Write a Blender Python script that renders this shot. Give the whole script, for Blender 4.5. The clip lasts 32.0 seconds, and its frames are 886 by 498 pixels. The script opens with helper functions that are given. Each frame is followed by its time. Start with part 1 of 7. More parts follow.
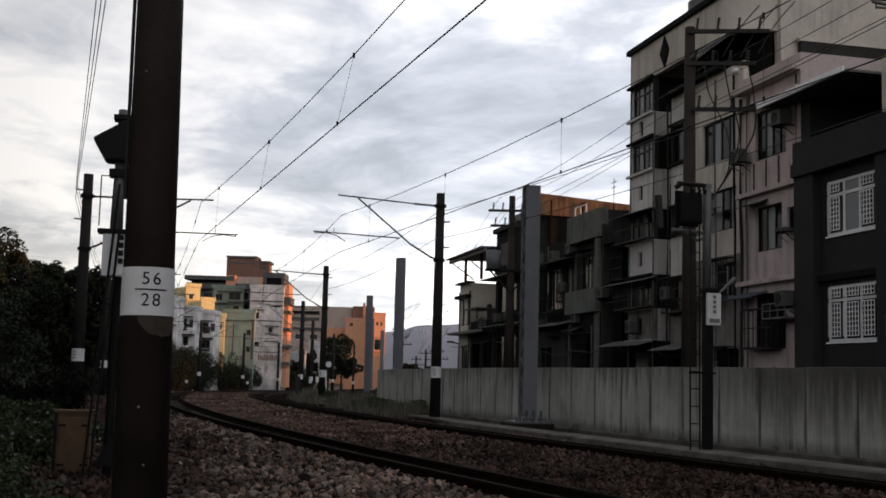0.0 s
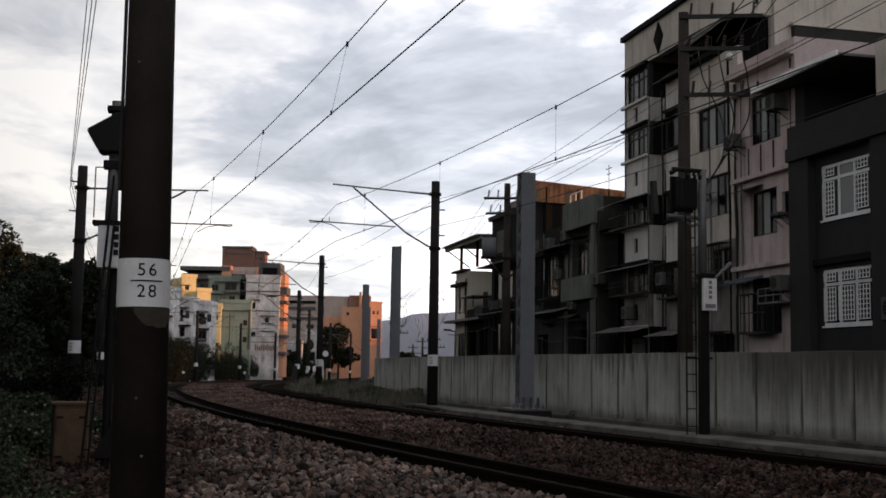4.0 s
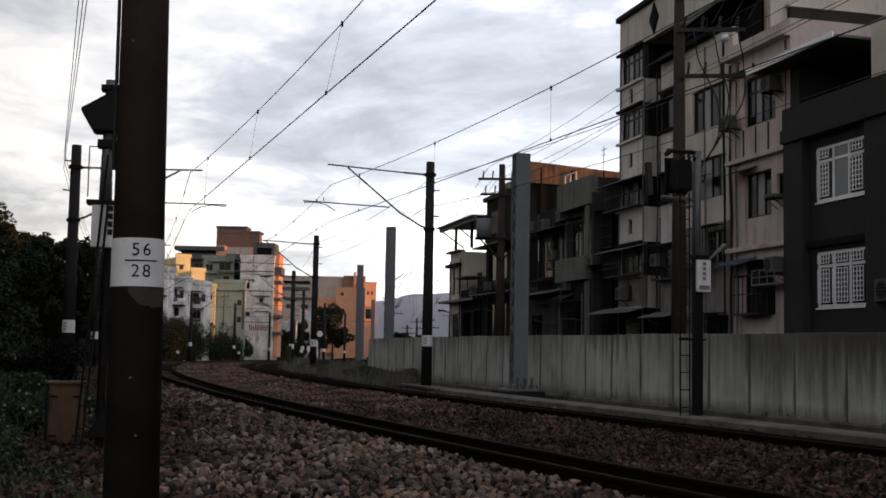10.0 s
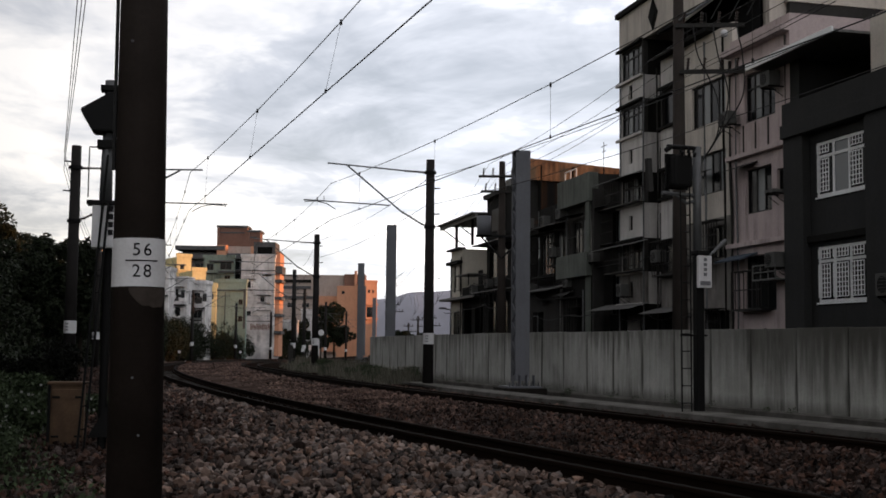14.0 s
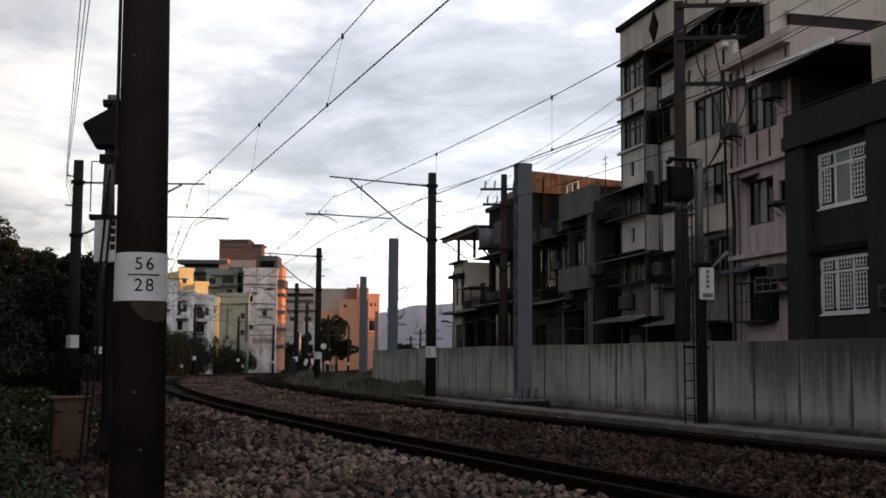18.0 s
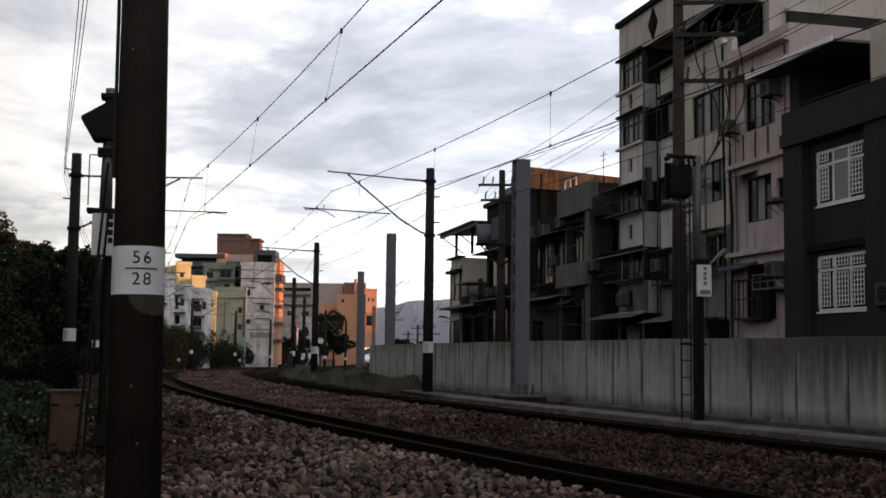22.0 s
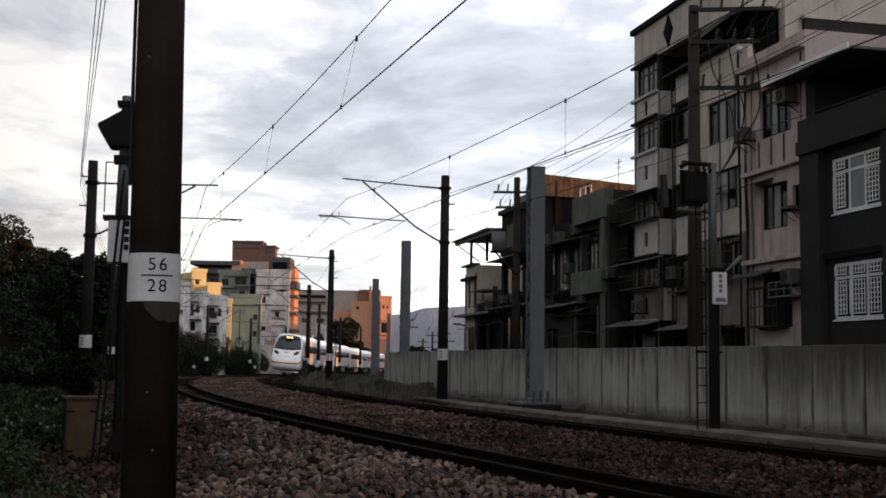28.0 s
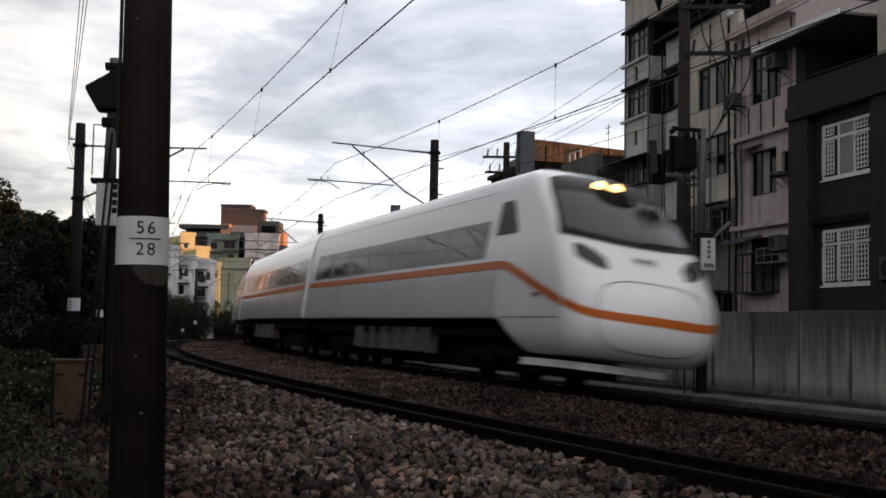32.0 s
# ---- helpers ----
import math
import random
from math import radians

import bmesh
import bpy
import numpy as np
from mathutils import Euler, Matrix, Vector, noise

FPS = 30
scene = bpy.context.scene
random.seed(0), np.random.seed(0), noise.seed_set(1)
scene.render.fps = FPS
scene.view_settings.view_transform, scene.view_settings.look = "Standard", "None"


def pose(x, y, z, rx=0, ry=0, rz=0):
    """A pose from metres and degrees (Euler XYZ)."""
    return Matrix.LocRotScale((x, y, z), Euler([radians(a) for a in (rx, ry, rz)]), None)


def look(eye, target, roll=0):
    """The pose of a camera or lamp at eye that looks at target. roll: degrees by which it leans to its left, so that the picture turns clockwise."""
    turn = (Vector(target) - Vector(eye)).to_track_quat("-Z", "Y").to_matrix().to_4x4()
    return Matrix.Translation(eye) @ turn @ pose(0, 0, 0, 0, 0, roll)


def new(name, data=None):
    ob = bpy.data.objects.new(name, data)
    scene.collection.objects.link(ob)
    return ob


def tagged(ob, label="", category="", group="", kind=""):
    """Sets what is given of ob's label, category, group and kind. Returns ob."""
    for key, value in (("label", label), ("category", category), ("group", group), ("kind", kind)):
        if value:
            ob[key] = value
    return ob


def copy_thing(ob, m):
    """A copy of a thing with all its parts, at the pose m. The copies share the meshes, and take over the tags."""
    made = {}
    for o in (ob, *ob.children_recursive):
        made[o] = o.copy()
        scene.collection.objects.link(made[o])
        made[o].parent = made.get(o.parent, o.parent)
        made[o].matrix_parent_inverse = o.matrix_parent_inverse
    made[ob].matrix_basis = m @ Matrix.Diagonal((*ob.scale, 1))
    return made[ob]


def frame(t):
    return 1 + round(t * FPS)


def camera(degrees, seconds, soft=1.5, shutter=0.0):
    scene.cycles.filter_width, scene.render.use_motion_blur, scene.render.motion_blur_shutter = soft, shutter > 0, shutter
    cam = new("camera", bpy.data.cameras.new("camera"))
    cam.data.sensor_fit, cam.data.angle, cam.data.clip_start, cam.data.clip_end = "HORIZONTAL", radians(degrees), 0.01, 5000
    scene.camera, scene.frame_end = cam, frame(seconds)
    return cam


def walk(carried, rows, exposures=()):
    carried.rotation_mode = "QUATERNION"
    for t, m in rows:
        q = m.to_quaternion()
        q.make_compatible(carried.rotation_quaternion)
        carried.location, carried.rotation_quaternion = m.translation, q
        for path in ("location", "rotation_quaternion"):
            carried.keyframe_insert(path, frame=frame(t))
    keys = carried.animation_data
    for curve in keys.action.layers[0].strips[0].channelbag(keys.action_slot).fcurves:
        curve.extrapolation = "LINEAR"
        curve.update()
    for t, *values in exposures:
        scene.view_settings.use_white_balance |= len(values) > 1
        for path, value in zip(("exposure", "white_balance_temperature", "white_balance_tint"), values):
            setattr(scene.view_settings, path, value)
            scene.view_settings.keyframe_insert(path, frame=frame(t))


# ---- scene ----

# ---------------------------------------------------------------- camera
EYE = (0.0, 0.0, 1.08)
cam = camera(41.0, 32.0, soft=1.7, shutter=0.45)
TURNS = [
    (0, 0.29, 6.31, -1.53), (0.5, 0.36, 6.36, -1.33), (1, 0.32, 6.19, -1.04), (1.5, 0.26, 5.84, -0.94),
    (2, -0.00, 5.66, -0.85), (2.5, 0.40, 5.80, -0.90), (3, 0.46, 5.71, -1.03), (3.5, 0.31, 5.74, -0.98),
    (5.5, -0.08, 5.71, -0.87), (6, 0.03, 5.62, -0.89), (6.5, -0.21, 5.51, -0.94), (7, -0.13, 5.48, -1.05),
    (7.5, -0.40, 5.18, -1.01), (8, -0.53, 4.98, -1.07), (8.5, -0.37, 5.13, -1.08), (9, -0.42, 4.92, -1.17),
    (9.5, -0.30, 4.78, -1.16), (10, -0.14, 4.81, -1.08), (10.5, -0.29, 4.79, -0.85), (11, -0.22, 4.71, -0.79),
    (11.5, -0.29, 4.66, -0.67), (12, -0.44, 4.68, -0.68), (12.5, -0.19, 4.81, -0.59), (13, 0.00, 4.95, -0.70),
    (13.5, -0.03, 4.73, -0.61), (14, -0.07, 4.70, -0.64), (14.5, 0.14, 4.98, -0.49), (16.5, 0.29, 5.02, -0.56),
    (17, 0.22, 5.03, -0.47), (17.5, 0.01, 5.11, -0.40), (18, 0.05, 5.33, -0.42), (18.5, 0.15, 5.36, -0.42),
    (19, 0.07, 5.21, -0.44), (19.5, 0.07, 4.95, -0.45), (20, 0.16, 4.94, -0.60), (20.5, 0.17, 5.03, -0.69),
    (21, -0.05, 4.94, -0.75), (21.5, -0.08, 5.05, -0.77), (22, -0.09, 5.11, -0.75), (22.5, -0.00, 4.96, -0.77),
    (23, 0.04, 5.04, -0.84), (23.5, 0.22, 5.09, -0.97), (24, 0.36, 5.13, -0.99), (24.5, 0.19, 5.36, -0.81),
    (25, 0.28, 5.58, -0.64), (25.5, 0.35, 5.40, -0.57), (27.5, 0.58, 5.37, -0.80), (28, 0.62, 5.45, -0.86),
    (28.5, 0.46, 5.26, -0.97), (29, 0.60, 4.99, -0.99), (29.5, 0.94, 4.73, -0.96), (30, 1.09, 4.16, -1.11),
    (30.5, 1.13, 4.20, -1.28), (31, 0.48, 3.83, -1.26), (31.5, 0.10, 3.75, -1.01), (32, 0.07, 3.75, -1.07),
]
walk(cam, [(t, pose(*EYE, 90 + pitch, roll, yaw)) for t, yaw, pitch, roll in TURNS],
     exposures=[(0.0, -0.14), (6.5, -0.14), (8.5, -0.03), (32.0, -0.03)])

# ---------------------------------------------------------------- world and sun
SUN_DIR = Vector((0.985, 0.03, 0.10)).normalized()
world = bpy.data.worlds.new("sky")
scene.world = world
world.use_nodes = True


def link(nt, a, b):
    nt.links.new(a, b)


def make_sky():
    nt = world.node_tree
    nt.nodes.clear()
    n = nt.nodes.new
    out, bg = n("ShaderNodeOutputWorld"), n("ShaderNodeBackground")
    sky = n("ShaderNodeTexSky")
    sky.sky_type, sky.sun_disc = "NISHITA", False
    sky.sun_elevation = math.asin(SUN_DIR.z)
    sky.sun_rotation = math.atan2(SUN_DIR.x, SUN_DIR.y)
    tc, sep = n("ShaderNodeTexCoord"), n("ShaderNodeSeparateXYZ")
    link(nt, tc.outputs["Generated"], sep.inputs[0])

    def op(kind, a, b=None, clamp=False):
        m = n("ShaderNodeMath")
        m.operation, m.use_clamp = kind, clamp
        for i, v in enumerate((a, b)):
            if v is None:
                continue
            if isinstance(v, (int, float)):
                m.inputs[i].default_value = v
            else:
                link(nt, v, m.inputs[i])
        return m.outputs[0]

    x, y, z = sep.outputs
    up = op("MAXIMUM", z, 0.0)
    d = op("ADD", up, 0.10)
    comb = n("ShaderNodeCombineXYZ")
    link(nt, op("DIVIDE", x, d), comb.inputs[0])
    link(nt, op("DIVIDE", y, d), comb.inputs[1])

    def cloud(scale, detail, shift, rough=0.55, dist=0.0):
        m = n("ShaderNodeMapping")
        link(nt, comb.outputs[0], m.inputs[0])
        m.inputs["Location"].default_value = shift
        m.inputs["Scale"].default_value = (scale, scale * 0.8, 1)
        m.inputs["Rotation"].default_value = (0, 0, 0.35)
        t = n("ShaderNodeTexNoise")
        t.inputs["Scale"].default_value, t.inputs["Detail"].default_value = 1.0, detail
        t.inputs["Roughness"].default_value, t.inputs["Distortion"].default_value = rough, dist
        link(nt, m.outputs[0], t.inputs["Vector"])
        return t.outputs["Fac"]

    def ramp(fac, stops):
        r = n("ShaderNodeValToRGB")
        link(nt, fac, r.inputs[0])
        e = r.color_ramp.elements
        while len(e) < len(stops):
            e.new(0.5)
        for el, (p, c) in zip(e, stops):
            el.position, el.color = p, (*c, 1)
        return r.outputs[0]

    def mix(fac, a, b, kind="MIX"):
        m = n("ShaderNodeMix")
        m.data_type, m.blend_type = "RGBA", kind
        for s, v in ((m.inputs["Factor"], fac), (m.inputs[6], a), (m.inputs[7], b)):
            if isinstance(v, (int, float)):
                s.default_value = v
            elif isinstance(v, tuple):
                s.default_value = (*v, 1)
            else:
                link(nt, v, s)
        return m.outputs[2]

    # layered evening cloud: pale lit tops, lilac-grey undersides, blue gaps
    big = cloud(0.75, 6, (3.1, 1.7, 0), 0.58, 0.4)
    small = cloud(2.6, 5, (0.4, 5.2, 0), 0.6, 0.6)
    both = op("ADD", op("MULTIPLY", big, 0.68), op("MULTIPLY", small, 0.32))
    body = ramp(both, [(0.36, (0.34, 0.41, 0.53)), (0.45, (0.52, 0.585, 0.695)), (0.505, (1.0, 1.02, 1.07)), (0.575, (1.5, 1.46, 1.42))])
    # a bright broad zone low ahead, greyer higher and to the right
    low = op("MULTIPLY", op("SUBTRACT", 1.0, op("MULTIPLY", up, 2.2), True), 1.0)
    body = mix(op("MULTIPLY", low, 0.36), body, (1.16, 1.12, 1.10))
    # warm glow near the horizon
    warm = op("MULTIPLY", op("POWER", op("SUBTRACT", 1.0, op("MULTIPLY", up, 4.4), True), 2.0), op("MULTIPLY", op("SUBTRACT", 0.05, x), 1.6, True), True)
    body = mix(warm, body, (1.15, 0.98, 0.62))
    # unseen sky overhead and behind, set dimmer to weaken its light
    over = op("MULTIPLY", up, 1.25, True)
    body = mix(over, body, (0.54, 0.53, 0.56))
    side = op("MINIMUM", op("MAXIMUM", op("ADD", op("MULTIPLY", x, 1.5), 1.25), 0.52), 1.24)
    tone = n("ShaderNodeCombineXYZ")
    for k in range(3):
        link(nt, side, tone.inputs[k])
    body = mix(1.0, body, tone.outputs[0], "MULTIPLY")
    clear = mix(1.0, sky.outputs[0], (0.11, 0.11, 0.11), "MULTIPLY")
    gap = ramp(both, [(0.30, (0.35, 0.35, 0.35)), (0.44, (0.0, 0.0, 0.0))])
    colour = mix(gap, body, clear)
    link(nt, colour, bg.inputs[0])
    bg.inputs[1].default_value = 1.16
    link(nt, bg.outputs[0], out.inputs[0])


make_sky()
sun = new("sun", bpy.data.lights.new("sun", "SUN"))
sun.data.energy, sun.data.angle, sun.data.color = 5.0, radians(0.6), (1.0, 0.39, 0.115)
sun.matrix_world = look(SUN_DIR * 50, (0, 0, 0))

# ---------------------------------------------------------------- materials
MATS = {}


def material(name, colour, other=None, rough=0.8, metal=0.0, scale=6.0, fine=60.0, amount=0.5, bump=0.2, streak=0.0, island=0.0, objrand=0.0, spec=0.12, glow=None, dirt=(0.02, 0.018, 0.015), carried=False, stain=2.2):
    """A surface with colour varied at two scales, optional rain streaks and fine relief."""
    m = bpy.data.materials.new(name)
    m.use_nodes = True
    nt = m.node_tree
    b = nt.nodes["Principled BSDF"]
    n = nt.nodes.new
    other = other or tuple(c * 0.6 for c in colour)
    if carried:
        place = n("ShaderNodeTexCoord").outputs["Object"]
    else:
        place = n("ShaderNodeNewGeometry").outputs["Position"]

    def noisy(sc, detail, vec=None, rough_=0.6):
        t = n("ShaderNodeTexNoise")
        t.inputs["Scale"].default_value, t.inputs["Detail"].default_value, t.inputs["Roughness"].default_value = sc, detail, rough_
        nt.links.new(vec or place, t.inputs["Vector"])
        return t.outputs["Fac"]

    def ramped(fac, lo, hi):
        r = n("ShaderNodeMapRange")
        nt.links.new(fac, r.inputs[0])
        r.inputs[1].default_value, r.inputs[2].default_value = lo, hi
        return r.outputs[0]

    def mixed(fac, a, c):
        x = n("ShaderNodeMix")
        x.data_type = "RGBA"
        for s, v in ((x.inputs["Factor"], fac), (x.inputs[6], a), (x.inputs[7], c)):
            if isinstance(v, float):
                s.default_value = v
            elif isinstance(v, tuple):
                s.default_value = (*v, 1)
            else:
                nt.links.new(v, s)
        return x.outputs[2]

    def times(a, v):
        x = n("ShaderNodeMath")
        x.operation = "MULTIPLY"
        nt.links.new(a, x.inputs[0])
        x.inputs[1].default_value = v
        return x.outputs[0]

    big, small = noisy(scale, 5), noisy(fine, 4)
    col = mixed(times(ramped(big, 0.35, 0.68), amount), colour, other)
    col = mixed(times(ramped(small, 0.4, 0.75), amount * 0.5), col, tuple(c * 0.55 for c in colour))
    if streak:
        mp = n("ShaderNodeMapping")
        nt.links.new(place, mp.inputs[0])
        mp.inputs["Scale"].default_value = (stain, stain, stain * 0.07)
        s = noisy(1.6, 6, mp.outputs[0], 0.7)
        patch = n("ShaderNodeMath")
        patch.operation = "MULTIPLY"
        nt.links.new(times(ramped(s, 0.46, 0.70), streak * 1.5), patch.inputs[0])
        nt.links.new(ramped(noisy(0.55, 3), 0.36, 0.62), patch.inputs[1])
        patch.use_clamp = True
        col = mixed(patch.outputs[0], col, dirt)
    if island or objrand:
        g = n("ShaderNodeNewGeometry" if island else "ShaderNodeObjectInfo")
        k = g.outputs["Random Per Island" if island else "Random"]
        h = n("ShaderNodeHueSaturation")
        nt.links.new(col, h.inputs["Color"])
        v = n("ShaderNodeMapRange")
        nt.links.new(k, v.inputs[0])
        w = island or objrand
        v.inputs[3].default_value, v.inputs[4].default_value = 1 - w, 1 + w
        nt.links.new(v.outputs[0], h.inputs["Value"])
        if island > 0.6:
            wide = times(k, 13.0)
            fr = n("ShaderNodeMath")
            fr.operation = "FRACT"
            nt.links.new(wide, fr.inputs[0])
            sat = n("ShaderNodeMapRange")
            nt.links.new(fr.outputs[0], sat.inputs[0])
            sat.inputs[3].default_value, sat.inputs[4].default_value = 0.6, 1.45
            nt.links.new(sat.outputs[0], h.inputs["Saturation"])
        col = h.outputs[0]
    nt.links.new(col, b.inputs["Base Color"])
    rr = n("ShaderNodeMapRange")
    nt.links.new(small, rr.inputs[0])
    rr.inputs[3].default_value, rr.inputs[4].default_value = max(0.02, rough - 0.12), min(1.0, rough + 0.12)
    nt.links.new(rr.outputs[0], b.inputs["Roughness"])
    b.inputs["Metallic"].default_value = metal
    b.inputs["Specular IOR Level"].default_value = spec
    if bump:
        bp = n("ShaderNodeBump")
        bp.inputs["Strength"].default_value, bp.inputs["Distance"].default_value = bump, 0.02
        nt.links.new(small, bp.inputs["Height"])
        nt.links.new(bp.outputs[0], b.inputs["Normal"])
    if glow:
        b.inputs["Emission Color"].default_value = (*glow[0], 1)
        b.inputs["Emission Strength"].default_value = glow[1]
    MATS[name] = m
    return m


def glass(name, colour, rough=0.06, spec=0.5):
    m = bpy.data.materials.new(name)
    m.use_nodes = True
    b = m.node_tree.nodes["Principled BSDF"]
    b.inputs["Base Color"].default_value = (*colour, 1)
    b.inputs["Roughness"].default_value = rough
    b.inputs["IOR"].default_value = 1.5
    b.inputs["Specular IOR Level"].default_value = spec
    MATS[name] = m
    return m


STONE = material("ballast_stone", (0.168, 0.124, 0.104), (0.026, 0.016, 0.013), rough=0.85, scale=0.6, fine=26, amount=1.1, bump=0.8, island=0.92, spec=0.25)
STONEDARK = material("rust_dusted_ballast_stone", (0.165, 0.110, 0.090), (0.026, 0.016, 0.013), rough=0.95, scale=0.7, fine=26, amount=1.15, bump=0.8, island=0.59)
# soil on the shoulder; between the near tracks, lens falloff put into the colour
STONESOILDIM = material("soil_stained_ballast_stone", (0.074, 0.049, 0.041), (0.014, 0.009, 0.007), rough=0.95, scale=0.7, fine=26, amount=1.15, bump=0.8, island=0.85)
# near-black bed: the shade in the gaps between stones is in its colour
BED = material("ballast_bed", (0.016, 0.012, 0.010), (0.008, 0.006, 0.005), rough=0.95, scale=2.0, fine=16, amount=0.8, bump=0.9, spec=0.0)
CROWN = material("dusty_brown_ballast_crown", (0.085, 0.062, 0.053), (0.034, 0.023, 0.019), rough=0.95, scale=0.8, fine=9, amount=1.0, bump=0.9, spec=0.0)
RAIL = material("rusted_rail_steel", (0.0108, 0.0060, 0.0036), (0.0048, 0.0030, 0.0024), rough=0.95, metal=0.0, spec=0.05, scale=4, fine=40, bump=0.2)
RAILTOP = material("worn_rail_head", (0.0068, 0.0064, 0.0060), (0.0040, 0.0036, 0.0032), rough=0.9, metal=0.0, spec=0.05, scale=2, fine=30, bump=0.05)
SLEEPER = material("sleeper_concrete", (0.0180, 0.0155, 0.0135), rough=0.95, scale=5, fine=60, bump=0.4, objrand=0.25)
CONC = material("stained_wall_concrete", (0.47, 0.47, 0.44), (0.275, 0.275, 0.25), rough=0.92, scale=0.7, fine=22, amount=0.8, bump=0.35, streak=0.7, stain=2.4, objrand=0.10, dirt=(0.060, 0.060, 0.052))


def weather_panels(m):
    """Black water marks beside the panels' joints and mould running down from their tops, in the panel's own space,
    with shade painted towards the near end.
    """
    nt = m.node_tree
    b, n = nt.nodes["Principled BSDF"], nt.nodes.new
    clean = b.inputs["Base Color"].links[0].from_socket
    sep, info = n("ShaderNodeSeparateXYZ"), n("ShaderNodeObjectInfo")
    nt.links.new(n("ShaderNodeTexCoord").outputs["Object"], sep.inputs[0])

    def op(kind, a, c=None, d=None):
        q = n("ShaderNodeMath")
        q.operation, q.use_clamp = kind, kind == "MULTIPLY"
        for i, v in enumerate((a, c, d)):
            if isinstance(v, (int, float)):
                q.inputs[i].default_value = v
            elif v is not None:
                nt.links.new(v, q.inputs[i])
        return q.outputs[0]

    def band(v, lo, hi):
        r = n("ShaderNodeMapRange")
        r.interpolation_type = "SMOOTHSTEP"
        nt.links.new(v, r.inputs[0])
        r.inputs[1].default_value, r.inputs[2].default_value = lo, hi
        return r.outputs[0]

    y, z = sep.outputs[1], sep.outputs[2]
    grid = n("ShaderNodeCombineXYZ")
    nt.links.new(op("MULTIPLY_ADD", info.outputs["Random"], 40.0, op("MULTIPLY_ADD", y, 5.0, 0.0)), grid.inputs[0])
    nt.links.new(op("MULTIPLY_ADD", z, 0.45, 0.0), grid.inputs[1])
    tex = n("ShaderNodeTexNoise")
    tex.inputs["Scale"].default_value, tex.inputs["Detail"].default_value = 1.3, 5
    nt.links.new(grid.outputs[0], tex.inputs["Vector"])
    uneven = tex.outputs["Fac"]
    joint = band(op("MULTIPLY_ADD", uneven, 0.16, op("ABSOLUTE", y)), 0.73, 0.82)
    mould = op("MULTIPLY", band(op("MULTIPLY_ADD", uneven, 2.6, z), 2.0, 3.1), op("MULTIPLY_ADD", info.outputs["Random"], 0.5, 0.3))
    # towards the near end, shade is painted on along with the mould
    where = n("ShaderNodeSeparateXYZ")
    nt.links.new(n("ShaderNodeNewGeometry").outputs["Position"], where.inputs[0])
    near_mould_shade = op("MULTIPLY", band(op("MULTIPLY_ADD", uneven, 1.6, z), 0.7, 2.2), op("MULTIPLY_ADD", band(where.outputs[1], 33.0, 21.0), 0.95, 0.0))
    mould = op("MAXIMUM", mould, near_mould_shade)
    foot = op("MULTIPLY", band(op("MULTIPLY_ADD", uneven, -0.5, z), -0.05, -0.38), 0.6)
    fac = op("MAXIMUM", op("MULTIPLY", joint, 0.85), op("MAXIMUM", mould, foot))
    x = n("ShaderNodeMix")
    x.data_type = "RGBA"
    nt.links.new(fac, x.inputs["Factor"])
    nt.links.new(clean, x.inputs[6])
    x.inputs[7].default_value = (0.062, 0.060, 0.052, 1)
    nt.links.new(x.outputs[2], b.inputs["Base Color"])


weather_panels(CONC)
WALK = material("walkway_concrete", (0.125, 0.120, 0.109), (0.026, 0.024, 0.019), rough=0.9, scale=1.2, fine=25, amount=0.9, bump=0.4)
POLE = material("weathered_dark_pole", (0.026, 0.020, 0.017), (0.012, 0.009, 0.007), rough=0.72, scale=2.5, fine=35, amount=0.7, bump=0.15, streak=0.4, dirt=(0.007, 0.005, 0.005))
POLEFAR = material("dark_concrete_pole", (0.022, 0.020, 0.019), (0.011, 0.010, 0.010), rough=0.85, scale=1.5, fine=25, amount=0.7, bump=0.2)
UPOLE = material("brown_weathered_power_pole", (0.040, 0.033, 0.029), (0.022, 0.018, 0.016), rough=0.9, scale=1.5, fine=25, amount=0.8, bump=0.2, streak=0.4)
GALV = material("grey_steel_column", (0.140, 0.146, 0.161), (0.104, 0.104, 0.114), rough=0.6, metal=0.2, scale=1.2, fine=20, amount=0.5, bump=0.05, streak=0.2, dirt=(0.052, 0.052, 0.052))
PIPE = material("grey_steel_pipe", (0.128, 0.132, 0.136), (0.072, 0.072, 0.072), rough=0.5, metal=0.3, scale=3, fine=30, bump=0.05)
BLACK = material("black_paint", (0.005, 0.005, 0.005), (0.007, 0.007, 0.007), rough=0.6, scale=4, fine=40, bump=0.05)
WIRE = material("dark_wire", (0.02, 0.02, 0.02), rough=0.6, bump=0)
INSUL = material("brown_insulator", (0.03, 0.018, 0.014), rough=0.3, bump=0)
PLATE = material("white_plate_paint", (0.620, 0.620, 0.630), (0.500, 0.490, 0.480), rough=0.6, scale=6, fine=60, amount=0.5, bump=0.05, streak=0.15, dirt=(0.250, 0.220, 0.200))
FADED = material("faded_grey_lettering", (0.16, 0.16, 0.17), rough=0.7, bump=0)
INK = material("black_lettering", (0.012, 0.012, 0.013), rough=0.7, bump=0)
WOOD = material("weathered_brown_board", (0.105, 0.068, 0.042), (0.055, 0.034, 0.022), rough=0.85, scale=3, fine=40, amount=0.8, bump=0.3, streak=0.3)
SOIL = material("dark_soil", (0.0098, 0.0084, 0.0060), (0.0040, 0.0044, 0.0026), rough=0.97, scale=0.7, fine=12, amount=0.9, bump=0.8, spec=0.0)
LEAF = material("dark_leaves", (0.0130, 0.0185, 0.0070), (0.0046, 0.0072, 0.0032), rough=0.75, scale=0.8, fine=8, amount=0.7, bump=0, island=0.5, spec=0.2)
